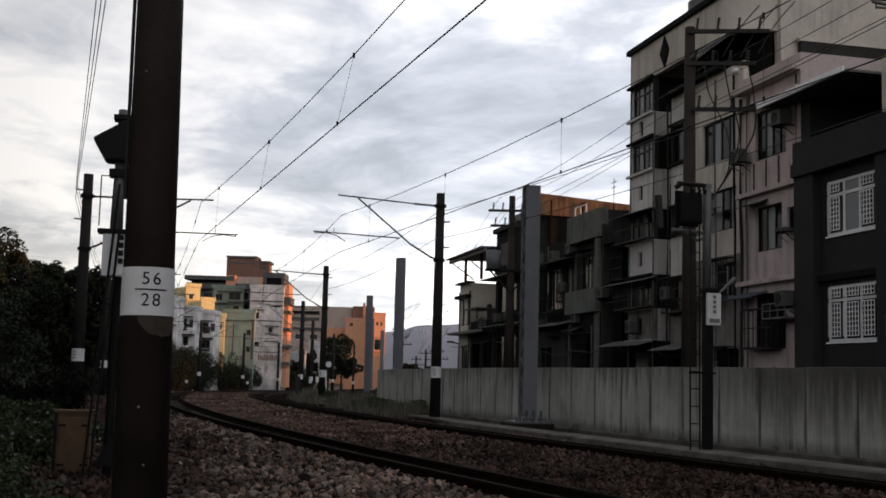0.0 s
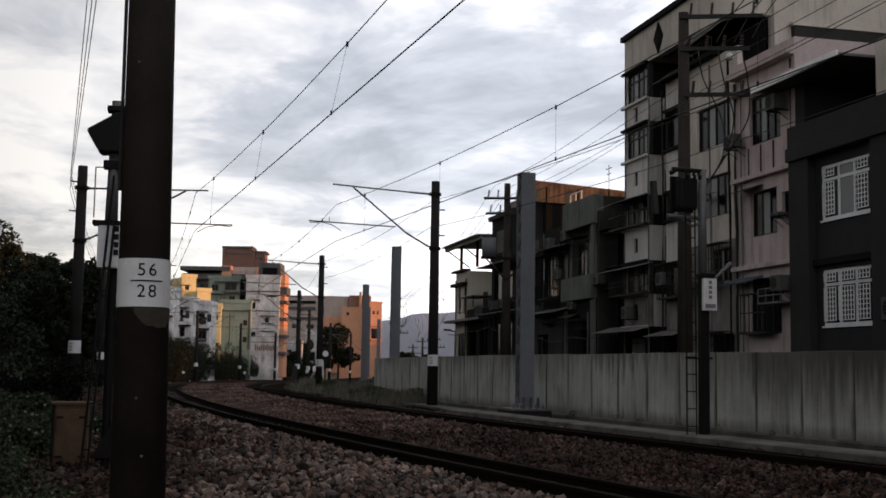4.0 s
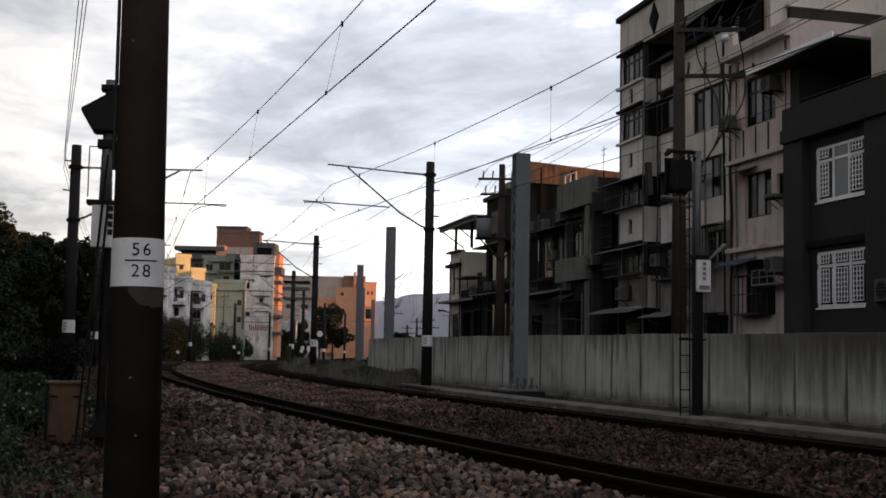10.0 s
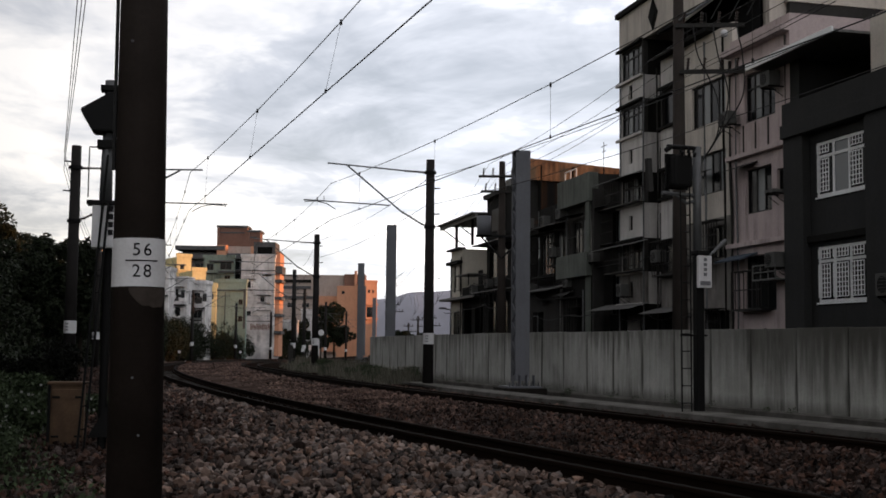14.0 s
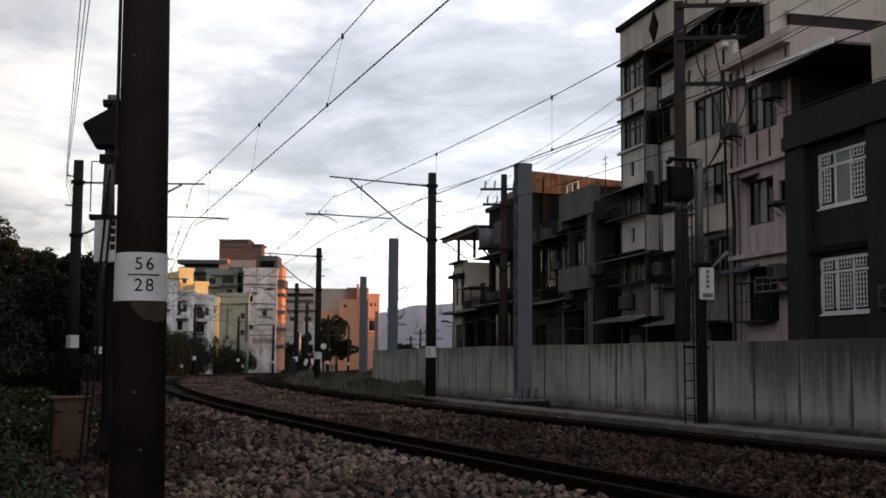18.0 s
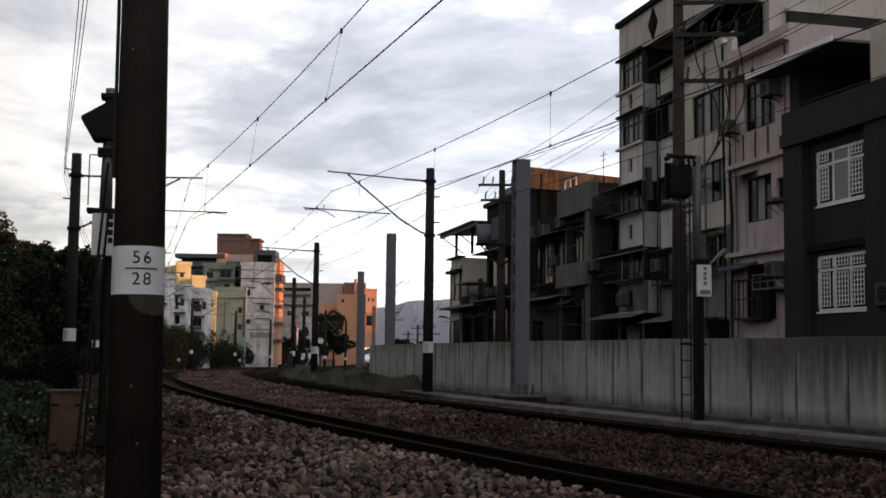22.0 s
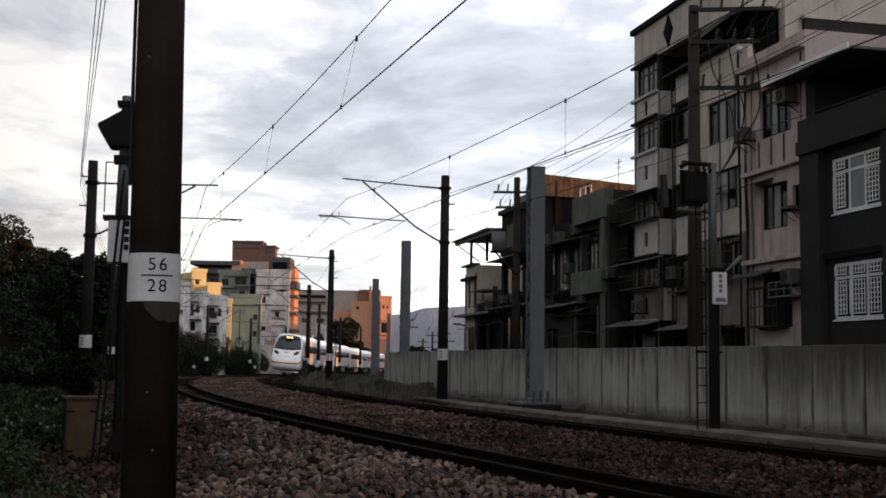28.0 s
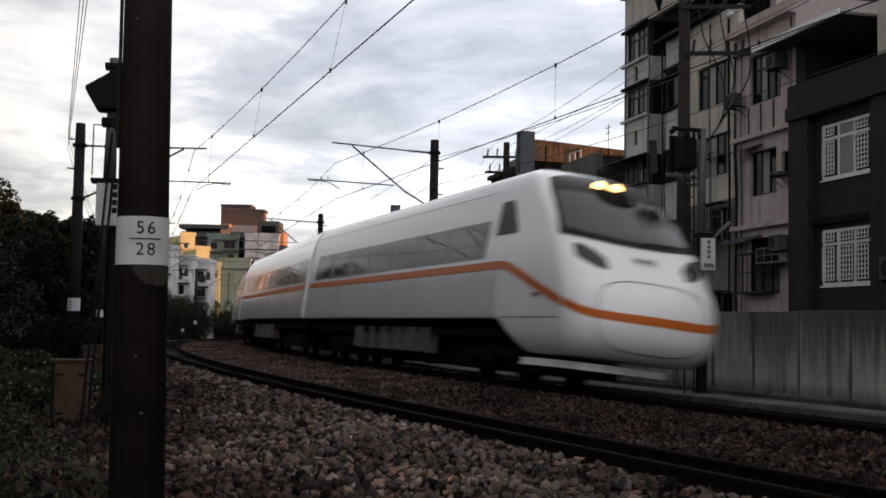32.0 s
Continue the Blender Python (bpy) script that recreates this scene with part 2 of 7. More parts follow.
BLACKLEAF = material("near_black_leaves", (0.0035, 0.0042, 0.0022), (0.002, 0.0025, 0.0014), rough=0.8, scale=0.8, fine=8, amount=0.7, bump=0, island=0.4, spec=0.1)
LEAF2 = material("scrub_leaves", (0.040, 0.058, 0.026), (0.014, 0.021, 0.010), rough=0.75, scale=0.8, fine=8, amount=0.7, bump=0, island=0.5, spec=0.2)
GRASSM = material("rank_grass", (0.135, 0.128, 0.100), (0.060, 0.060, 0.044), rough=0.8, scale=1.5, fine=9, amount=0.8, bump=0, island=0.45, spec=0.2)
PETAL = material("pale_petals", (0.28, 0.28, 0.26), rough=0.8, bump=0)
CREAM = material("cream_render", (0.58, 0.54, 0.46), (0.44, 0.41, 0.35), rough=0.85, scale=0.4, fine=9, amount=0.6, bump=0.1, streak=0.3, dirt=(0.2100, 0.1650, 0.1200))
BARK = material("bark", (0.03, 0.024, 0.018), rough=0.95, scale=5, fine=40, bump=0.5)
PINK = material("pinkish_tiled_render", (0.50, 0.415, 0.405), (0.35, 0.29, 0.28), rough=0.8, scale=0.5, fine=14, amount=0.7, bump=0.12, streak=0.40, dirt=(0.10, 0.085, 0.078))
BEIGE = material("beige_tiled_render", (0.58, 0.535, 0.475), (0.40, 0.36, 0.32), rough=0.8, scale=0.5, fine=14, amount=0.7, bump=0.12, streak=0.35, dirt=(0.10, 0.085, 0.078))
WHITILE = material("pale_tile_cladding", (0.56, 0.54, 0.52), (0.37, 0.355, 0.335), rough=0.7, scale=0.6, fine=18, amount=0.6, bump=0.12, streak=0.40, dirt=(0.10, 0.085, 0.078))
# darker tile for the low storeys: soot stains plus shade put into the colour
SOOTSHADETILE = material("soot_stained_tile", (0.24, 0.225, 0.21), (0.12, 0.11, 0.10), rough=0.8, scale=0.8, fine=18, amount=0.9, bump=0.12, streak=0.8, dirt=(0.05, 0.042, 0.038))
CHAR = material("charcoal_render", (0.0300, 0.0306, 0.0306), (0.0190, 0.0195, 0.0195), rough=0.8, scale=0.5, fine=14, amount=0.6, bump=0.1, streak=0.35)
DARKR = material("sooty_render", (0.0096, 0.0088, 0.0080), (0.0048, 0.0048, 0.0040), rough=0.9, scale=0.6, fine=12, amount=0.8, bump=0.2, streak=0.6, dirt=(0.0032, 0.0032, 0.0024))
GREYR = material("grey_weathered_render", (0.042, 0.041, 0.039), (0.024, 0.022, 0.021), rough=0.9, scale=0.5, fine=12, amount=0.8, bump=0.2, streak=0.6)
GREENR = material("grey_green_render", (0.135, 0.146, 0.131), (0.075, 0.082, 0.073), rough=0.85, scale=0.5, fine=12, amount=0.7, bump=0.15, streak=0.5)
ALU = material("dark_window_frame", (0.013, 0.012, 0.012), rough=0.5, metal=0.3, bump=0)
WHITEF = material("white_window_frame", (0.80, 0.81, 0.81), (0.60, 0.60, 0.60), rough=0.5, scale=3, fine=30, amount=0.4, bump=0, streak=0.2, dirt=(0.167, 0.167, 0.167))
PANE = glass("dark_window_glass", (0.007, 0.008, 0.009), 0.14, 0.16)
PALEPANE = glass("pale_curtained_glass", (0.17, 0.18, 0.185), 0.3, 0.25)
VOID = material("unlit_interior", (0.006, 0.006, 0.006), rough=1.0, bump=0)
RUSTS = material("orange_rusted_sheet", (0.22, 0.135, 0.082), (0.085, 0.048, 0.03), rough=0.85, scale=0.9, fine=7, amount=1.0, bump=0.1, streak=0.7, stain=1.6, dirt=(0.045, 0.026, 0.018))
TARP = material("faded_blue_tarpaulin", (0.065, 0.082, 0.105), (0.04, 0.05, 0.065), rough=0.8, scale=2, fine=14, amount=0.7, bump=0.1)
SHEET = material("grey_sheet_metal", (0.165, 0.163, 0.160), (0.090, 0.085, 0.081), rough=0.6, metal=0.3, scale=0.8, fine=10, amount=0.7, bump=0.05, streak=0.4)
ACM = material("aircon_casing", (0.0786, 0.0786, 0.0754), (0.0539, 0.0539, 0.0501), rough=0.6, scale=3, fine=30, bump=0.05, streak=0.3)
TRWHITE = material("white_train_paint", (0.93, 0.93, 0.935), (0.91, 0.91, 0.915), rough=0.14, scale=0.8, fine=6, amount=0.06, bump=0.0, spec=0.6, carried=True)
TRLOW = material("pale_grey_train_paint", (0.78, 0.78, 0.77), (0.70, 0.70, 0.69), rough=0.18, scale=0.8, fine=6, amount=0.5, bump=0.0, spec=0.6, streak=0.2, dirt=(0.2, 0.19, 0.18), carried=True)
TRORANGE = material("orange_train_stripe", (0.56, 0.14, 0.025), (0.48, 0.11, 0.02), rough=0.35, scale=1, fine=8, amount=0.3, bump=0, carried=True)
TRWIN = material("dark_train_glazing", (0.036, 0.036, 0.039), (0.030, 0.030, 0.032), rough=0.14, spec=0.5, scale=1, fine=5, amount=0.3, bump=0, carried=True)
TRPANE = glass("tinted_train_pane", (0.034, 0.034, 0.036), 0.05, 0.5)
TRGLASS = glass("windscreen_glass", (0.022, 0.023, 0.025), 0.08)
TRBLACK = material("black_train_trim", (0.010, 0.010, 0.011), rough=0.35, bump=0, carried=True)
UNDER = material("dark_underframe", (0.0035, 0.0028, 0.0028), (0.0056, 0.0042, 0.0042), rough=0.9, scale=3, fine=20, bump=0.2, carried=True)
UNDERBOX = material("dusty_equipment_box", (0.20, 0.18, 0.165), (0.09, 0.078, 0.068), rough=0.85, scale=1.5, fine=20, amount=0.8, bump=0.15, streak=0.4, carried=True)
LAMPLIT = material("lit_headlamp", (0.9, 0.6, 0.25), rough=0.3, bump=0, glow=((1.0, 0.60, 0.20), 5.0))
FARW = material("far_white_render", (0.74, 0.715, 0.71), (0.33, 0.318, 0.315), rough=0.9, scale=0.45, fine=3.0, amount=0.9, bump=0.1, streak=0.6, stain=0.8, dirt=(0.120, 0.112, 0.112))
FARGREY = material("far_grimy_white_render", (0.80, 0.78, 0.77), (0.46, 0.447, 0.44), rough=0.9, scale=0.5, fine=3.0, amount=1.0, bump=0.1, streak=0.7, stain=0.9, dirt=(0.07, 0.066, 0.064))
FARGD = material("far_dull_teal_render", (0.27, 0.325, 0.28), (0.14, 0.17, 0.145), rough=0.9, scale=0.35, fine=2.5, amount=1.0, bump=0.1, streak=0.8, dirt=(0.04, 0.045, 0.04))
FARG = material("far_green_render", (0.295, 0.375, 0.325), (0.19, 0.24, 0.205), rough=0.9, scale=0.25, fine=2.5, amount=0.7, bump=0.1, streak=0.4, dirt=(0.075, 0.090, 0.068))
FARY = material("far_cream_render", (0.760, 0.640, 0.340), (0.620, 0.520, 0.280), rough=0.9, scale=0.25, fine=2.5, amount=0.6, bump=0.1, streak=0.3, dirt=(0.2400, 0.1920, 0.1320))
FARB = material("far_brick_red", (0.21, 0.118, 0.090), (0.14, 0.080, 0.062), rough=0.9, scale=0.3, fine=2, amount=0.7, bump=0.1)
# salmon deepened so that it carries the low sun's orange
FARS = material("far_salmon_render", (0.62, 0.315, 0.195), (0.49, 0.24, 0.145), rough=0.9, scale=0.2, fine=2, amount=0.6, bump=0.1, streak=0.3, dirt=(0.24, 0.14, 0.10))
FART = material("far_taupe_render", (0.46, 0.375, 0.33), (0.34, 0.28, 0.25), rough=0.9, scale=0.2, fine=2, amount=0.6, bump=0.1, streak=0.3, dirt=(0.14, 0.11, 0.09))
FARD = material("far_grey_render", (0.112, 0.112, 0.116), (0.072, 0.072, 0.072), rough=0.9, scale=0.3, fine=2, amount=0.8, bump=0.1, streak=0.5)
# the distance haze is painted into this pale lilac
HILLM = material("hazy_hill", (0.30, 0.30, 0.345), (0.26, 0.26, 0.30), rough=1.0, scale=0.004, fine=0.03, amount=0.5, bump=0)

# ---------------------------------------------------------------- helpers for building
rnd = random.Random(7)
nrng = np.random.default_rng(11)


def part(name, bm, mat, parent=None, label="", smooth=False):
    """Links a bmesh as one mesh object under a thing or a part."""
    me = bpy.data.meshes.new(name)
    bm.to_mesh(me)
    bm.free()
    me.materials.append(mat)
    if smooth:
        for p in me.polygons:
            p.use_smooth = True
    ob = new(name, me)
    if parent is not None:
        ob.parent = parent
    if label:
        tagged(ob, label)
    return ob


def share(ob, m, parent):
    """Another object on the same mesh."""
    o = new(ob.name.split(".")[0], ob.data)
    o.parent = parent
    o.matrix_basis = m
    return o


def thing(name, m, label, category, group="", kind=""):
    e = new(name)
    e.empty_display_size = 0.2
    e.matrix_basis = m
    return tagged(e, label, category, group, kind)


def box(bm, x0, y0, z0, x1, y1, z1, m=None, bevel=0.0):
    r = bmesh.ops.create_cube(bm, size=1.0)
    vs = r["verts"]
    mm = Matrix.Translation(((x0 + x1) / 2, (y0 + y1) / 2, (z0 + z1) / 2)) @ Matrix.Diagonal((abs(x1 - x0), abs(y1 - y0), abs(z1 - z0), 1))
    bmesh.ops.transform(bm, matrix=(m @ mm) if m else mm, verts=vs)
    if bevel:
        es = list({e for v in vs for e in v.link_edges})
        bmesh.ops.bevel(bm, geom=es, offset=bevel, segments=2, affect="EDGES", profile=0.6)
    return vs


def boxed(*a, **k):
    bm = bmesh.new()
    box(bm, *a, **k)
    return bm


def rod(bm, a, b, r, r2=None, seg=8):
    """A round bar from a to b."""
    a, b = Vector(a), Vector(b)
    d = b - a
    q = d.to_track_quat("Z", "Y").to_matrix().to_4x4()
    res = bmesh.ops.create_cone(bm, cap_ends=True, segments=seg, radius1=r, radius2=r if r2 is None else r2, depth=d.length)
    bmesh.ops.transform(bm, matrix=Matrix.Translation((a + b) / 2) @ q, verts=res["verts"])
    return res["verts"]


def rods(pairs, r, seg=6):
    bm = bmesh.new()
    for a, b in pairs:
        rod(bm, a, b, r, seg=seg)
    return bm


def mesh_from(name, verts, faces, mat, parent=None, smooth=False):
    """A mesh object from arrays of vertices and same-sized faces."""
    verts, faces = np.asarray(verts, np.float32), np.asarray(faces, np.int32)
    k = faces.shape[1]
    me = bpy.data.meshes.new(name)
    me.vertices.add(len(verts))
    me.vertices.foreach_set("co", verts.ravel())
    me.loops.add(faces.size)
    me.loops.foreach_set("vertex_index", faces.ravel())
    me.polygons.add(len(faces))
    me.polygons.foreach_set("loop_start", np.arange(0, faces.size, k, dtype=np.int32))
    me.polygons.foreach_set("use_smooth", np.full(len(faces), smooth))
    me.update(calc_edges=True)
    me.validate()
    me.materials.append(mat)
    ob = new(name, me)
    if parent is not None:
        ob.parent = parent
    return ob


# ---------------------------------------------------------------- the line of the railway
CX, CY, R0 = 262.0, 122.4, 283.5
A0 = math.asin(CY / R0)
CURVE = A0 * R0
GAUGE, CANT, SPACING = 1.067, 0.08, 4.84


S1 = 80.0                                  # where the bend begins to ease
A1 = A0 - S1 / R0
EASE = 2 * A1 * R0


def heading_rad(s):
    if s < S1:
        return A0 - s / R0
    t = min(1.0, (s - S1) / EASE)
    return A1 * (1 - t) ** 2


def grade(s):
    """The line falls gently beyond the bend."""
    return float(np.interp(s, [45, 60, 80, 100, 120, 145, 175, 210, 260, 320, 420], [0, -0.03, -0.2, -0.34, -0.45, -0.64, -0.95, -1.25, -1.5, -1.7, -1.9]))


def line(s, off=0.0, z=0.0):
    """A point s metres along the line, off metres inside the outer rail of the near track."""
    a = heading_rad(s)
    k = min(s, S1)
    b = A0 - k / R0
    x, y = CX - R0 * math.cos(b), CY - R0 * math.sin(b)
    if s > S1:
        t = min(1.0, (s - S1) / EASE)
        x -= A1 * EASE / 3 * (1 - (1 - t) ** 3)
        y += s - S1 - A1 ** 2 * EASE / 10 * (1 - (1 - t) ** 5)
    x += float(np.interp(s, [84, 100, 120, 140, 160, 180, 200, 300], [0, -0.17, -0.35, -0.37, -0.26, -0.02, 0.2, 0.3]))
    return Vector((x + off * math.cos(a), y + off * math.sin(a), z + grade(s)))


def heading(s):
    return math.degrees(heading_rad(s))


def sweep(name, profile, s0, s1, step, mat, parent=None, closed=False, far_step=None, wobble=0.0, smooth=False):
    """A strip that follows the line; profile: (off, z) pairs."""
    ss, s = [], s0
    while s < s1:
        ss.append(s)
        s += step if s < 80 or not far_step else far_step
    ss.append(s1)
    n = len(profile)
    verts, faces = [], []
    for s in ss:
        for o, z in profile:
            w = wobble * noise.noise((s * 0.9, o * 1.3, 2.0)) if wobble else 0.0
            verts.append(line(s, o, z + w)[:])
    for i in range(len(ss) - 1):
        for j in range(n if closed else n - 1):
            k = (j + 1) % n
            faces.append((i * n + j, i * n + k, (i + 1) * n + k, (i + 1) * n + j))
    ob = mesh_from(name, verts, faces, mat, parent, smooth)
    return ob

# ---------------------------------------------------------------- ground, ballast, tracks
def build_ground():
    n, verts, faces = 60, [], []
    ring = [0, 3, 6, 10, 15, 22, 30, 45, 65, 95, 140, 220, 400, 900, 2000, 4200]
    for r in ring:
        for k in range(n):
            a = 2 * math.pi * k / n
            x, y = r * math.cos(a), 30 + r * math.sin(a)
            verts.append((x, y, -0.75 + 1.15 * grade(y - 8) + 0.06 * noise.noise((x * 0.2, y * 0.2, 0))))
    for i in range(len(ring) - 1):
        for k in range(n):
            j = (k + 1) % n
            faces.append((i * n + k, i * n + j, (i + 1) * n + j, (i + 1) * n + k))
    tagged(mesh_from("ground", verts, faces, SOIL, smooth=True), "dark earth and rough grass beside the railway", "ground", kind="structure")
    prof = [(-8.5, -0.78), (-6.0, -0.60), (-4.6, -0.42), (-3.6, -0.30), (-2.6, -0.22), (-1.4, -0.17), (-0.5, -0.16), (0.1, -0.17), (1.0, -0.24), (1.7, -0.25), (2.6, -0.24),
            (3.6, -0.17), (4.5, -0.16), (5.0, -0.17), (5.9, -0.24), (6.7, -0.26), (7.3, -0.28), (10.3, -0.30), (10.8, -0.8)]
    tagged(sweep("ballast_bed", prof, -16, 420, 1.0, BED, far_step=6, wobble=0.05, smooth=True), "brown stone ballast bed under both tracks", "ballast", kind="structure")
    for o0, o1, s0, s1, dz in ((1.3, 4.5, 30, 200, 0.035), (-3.6, -0.35, 70, 200, 0.03)):
        crown = [(o0, -0.22), (o0 + (o1 - o0) * 0.2, -0.23 + dz), (o0 + (o1 - o0) * 0.5, -0.24 + dz), (o0 + (o1 - o0) * 0.8, -0.19 + dz), (o1, -0.165)]
        tagged(sweep("ballast_crown", crown, s0, s1, 0.8, CROWN, far_step=4, wobble=0.04), "dusty brown ballast shoulder beside the rails", "ballast", kind="structure")


def build_stones():
    """Loose ballast stones lying over the bed."""
    g5 = (1 + 5 ** 0.5) / 2
    ico = np.array([(-1, g5, 0), (1, g5, 0), (-1, -g5, 0), (1, -g5, 0), (0, -1, g5), (0, 1, g5), (0, -1, -g5), (0, 1, -g5), (g5, 0, -1), (g5, 0, 1), (-g5, 0, -1), (-g5, 0, 1)]) / 1.9
    ico_tri = np.array([(0, 11, 5), (0, 5, 1), (0, 1, 7), (0, 7, 10), (0, 10, 11), (1, 5, 9), (5, 11, 4), (11, 10, 2), (10, 7, 6), (7, 1, 8),
                        (3, 9, 4), (3, 4, 2), (3, 2, 6), (3, 6, 8), (3, 8, 9), (4, 9, 5), (2, 4, 11), (6, 2, 10), (8, 6, 7), (9, 8, 1)])
    cube = np.array([(x, y, z) for x in (-1, 1) for y in (-1, 1) for z in (-1, 1)]) * 0.62
    cube_tri = np.array([(0, 1, 3), (0, 3, 2), (4, 6, 7), (4, 7, 5), (0, 4, 5), (0, 5, 1), (2, 3, 7), (2, 7, 6), (0, 2, 6), (0, 6, 4), (1, 5, 7), (1, 7, 3)])
    bed_o = np.array([-8.5, -6.0, -4.6, -3.6, -2.6, -1.4, -0.5, 0.1, 1.0, 1.7, 2.6, 3.6, 4.5, 5.0, 5.9, 6.7, 7.3])
    bed_z = np.array([-0.78, -0.60, -0.42, -0.30, -0.22, -0.17, -0.16, -0.17, -0.24, -0.25, -0.24, -0.17, -0.16, -0.17, -0.24, -0.26, -0.28])
    zones = [(1.5, 16, -5.2, -0.12, 18500, 0.028, 0.052), (16, 34, -4.5, -0.12, 15500, 0.030, 0.056), (3, 34, 1.25, 4.7, 27000, 0.024, 0.044), (34, 84, -3.5, -0.12, 12000, 0.045, 0.07),
             (34, 84, 1.25, 4.7, 15000, 0.04, 0.07), (4, 40, 6.0, 7.2, 8000, 0.026, 0.046)]
    stones = {k: [[], [], 0] for k in ("plain", "rusty", "soiled_dim")}
    for s0, s1, o0, o1, count, r0, r1 in zones:
        s = nrng.uniform(s0, s1, count)
        o = nrng.uniform(o0, o1, count)
        a = A0 - s / R0
        r = R0 - o
        x, y = CX - r * np.cos(a), CY - r * np.sin(a)
        hump = 0.035 * np.sin(s * 1.7 + o * 2.1) * np.sin(o * 3.3 - s * 0.6)
        z = np.interp(o, bed_o, bed_z) + hump * (o < -0.6) + nrng.uniform(-0.07, 0.075 if s0 < 34 else 0.01, count)
        size = nrng.uniform(r0, r1, count) * np.where(nrng.random(count) < 0.06, 1.5, 1.0)
        shape, tri = (ico, ico_tri) if o0 < 0 and s0 < 34 else (cube, cube_tri)
        nv = len(shape)
        v = shape[None] * nrng.uniform(0.5, 1.3, (count, nv, 1)) + nrng.uniform(-0.2, 0.2, (count, nv, 3))
        v = v * nrng.uniform(0.6, 1.3, (count, 1, 3)) * size[:, None, None]
        th, ph = nrng.uniform(0, 6.283, count), nrng.uniform(-1.2, 1.2, count)
        c, sn, cp, sp = np.cos(th)[:, None], np.sin(th)[:, None], np.cos(ph)[:, None], np.sin(ph)[:, None]
        vy, vz = v[..., 1] * cp - v[..., 2] * sp, v[..., 1] * sp + v[..., 2] * cp
        vx = v[..., 0] * c - vy * sn
        vy = v[..., 0] * sn + vy * c
        v = np.stack([vx + x[:, None], vy + y[:, None], vz + z[:, None]], -1).reshape(-1, 3)
        v = v.reshape(count, nv, 3)
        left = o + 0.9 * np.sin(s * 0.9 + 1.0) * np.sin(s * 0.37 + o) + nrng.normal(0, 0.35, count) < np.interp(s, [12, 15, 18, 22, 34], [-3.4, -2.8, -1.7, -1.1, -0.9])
        # near stones inside the line take the dark colour to paint lens falloff
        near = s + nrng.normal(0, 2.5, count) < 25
        for kind, pick in ((("soiled_dim", near), ("rusty", ~near)) if o0 > 0 else (("soiled_dim", left), ("plain", ~left))):
            heap, w = stones[kind], v[pick]
            heap[0].append(w.reshape(-1, 3))
            heap[1].append((tri[None] + (np.arange(len(w)) * nv)[:, None, None]).reshape(-1, 3) + heap[2])
            heap[2] += len(w) * nv
    for kind, mat, label in (("plain", STONE, "loose angular brown and grey ballast stones"), ("rusty", STONEDARK, "rust-dusted dark brown ballast stones between the tracks"), ("soiled_dim", STONESOILDIM, "dark ballast stones, soil-stained on the shoulder, dimmed near between the tracks")):
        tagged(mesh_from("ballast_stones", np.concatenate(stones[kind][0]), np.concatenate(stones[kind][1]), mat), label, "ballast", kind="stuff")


def build_track(name, off, label):
    tr = thing(name, Matrix(), label, "railway track", "tracks of the line", "structure")
    for k, (o, zt) in enumerate(((off, 0.0), (off + GAUGE, -CANT))):
        prof = [(o - 0.063, zt - 0.155), (o - 0.063, zt - 0.14), (o - 0.012, zt - 0.12), (o - 0.009, zt - 0.045), (o - 0.033, zt - 0.035), (o - 0.033, zt - 0.006), (o - 0.024, zt),
                (o + 0.024, zt), (o + 0.033, zt - 0.006), (o + 0.033, zt - 0.035), (o + 0.009, zt - 0.045), (o + 0.012, zt - 0.12), (o + 0.063, zt - 0.14), (o + 0.063, zt - 0.155)]
        r = sweep("rail", prof, -14, 420, 0.75, RAIL, tr, closed=True, far_step=5)
        sweep("rail_head_band", [(o - 0.022, zt + 0.002), (o + 0.022, zt + 0.002)], -14, 420, 0.75, RAILTOP, r, far_step=5)
    bm = bmesh.new()
    box(bm, -0.45, -0.115, -0.18, 1.067 + 0.45, 0.115, 0.0, bevel=0.02)
    tilt = math.degrees(math.asin(CANT / GAUGE))
    first = None
    s = 4.0
    while s < 62:
        p = line(s, off, -0.158)
        m = Matrix.Translation(p) @ pose(0, 0, 0, 0, tilt, heading(s))
        if first is None:
            first = part("sleeper", bm, SLEEPER, tr)
            first.matrix_basis = m
            bm2 = bmesh.new()
            for x in (-0.09, 0.09, 0.977, 1.157):
                box(bm2, x - 0.035, -0.06, 0.0, x + 0.035, 0.06, 0.05, bevel=0.01)
            clip = part("rail_clip", bm2, RAIL, first)
        else:
            o = share(first, m, tr)
            c = share(clip, Matrix(), o)
        s += 0.66
    return tr


build_ground()
build_track("near_track", 0.0, "near railway track with rusty curved rails in ballast")
build_track("far_track", SPACING, "far railway track with rusty curved rails in ballast")


# ---------------------------------------------------------------- boundary wall and walkway
WALL_OFF, WALL_TOP = 10.0, 1.52


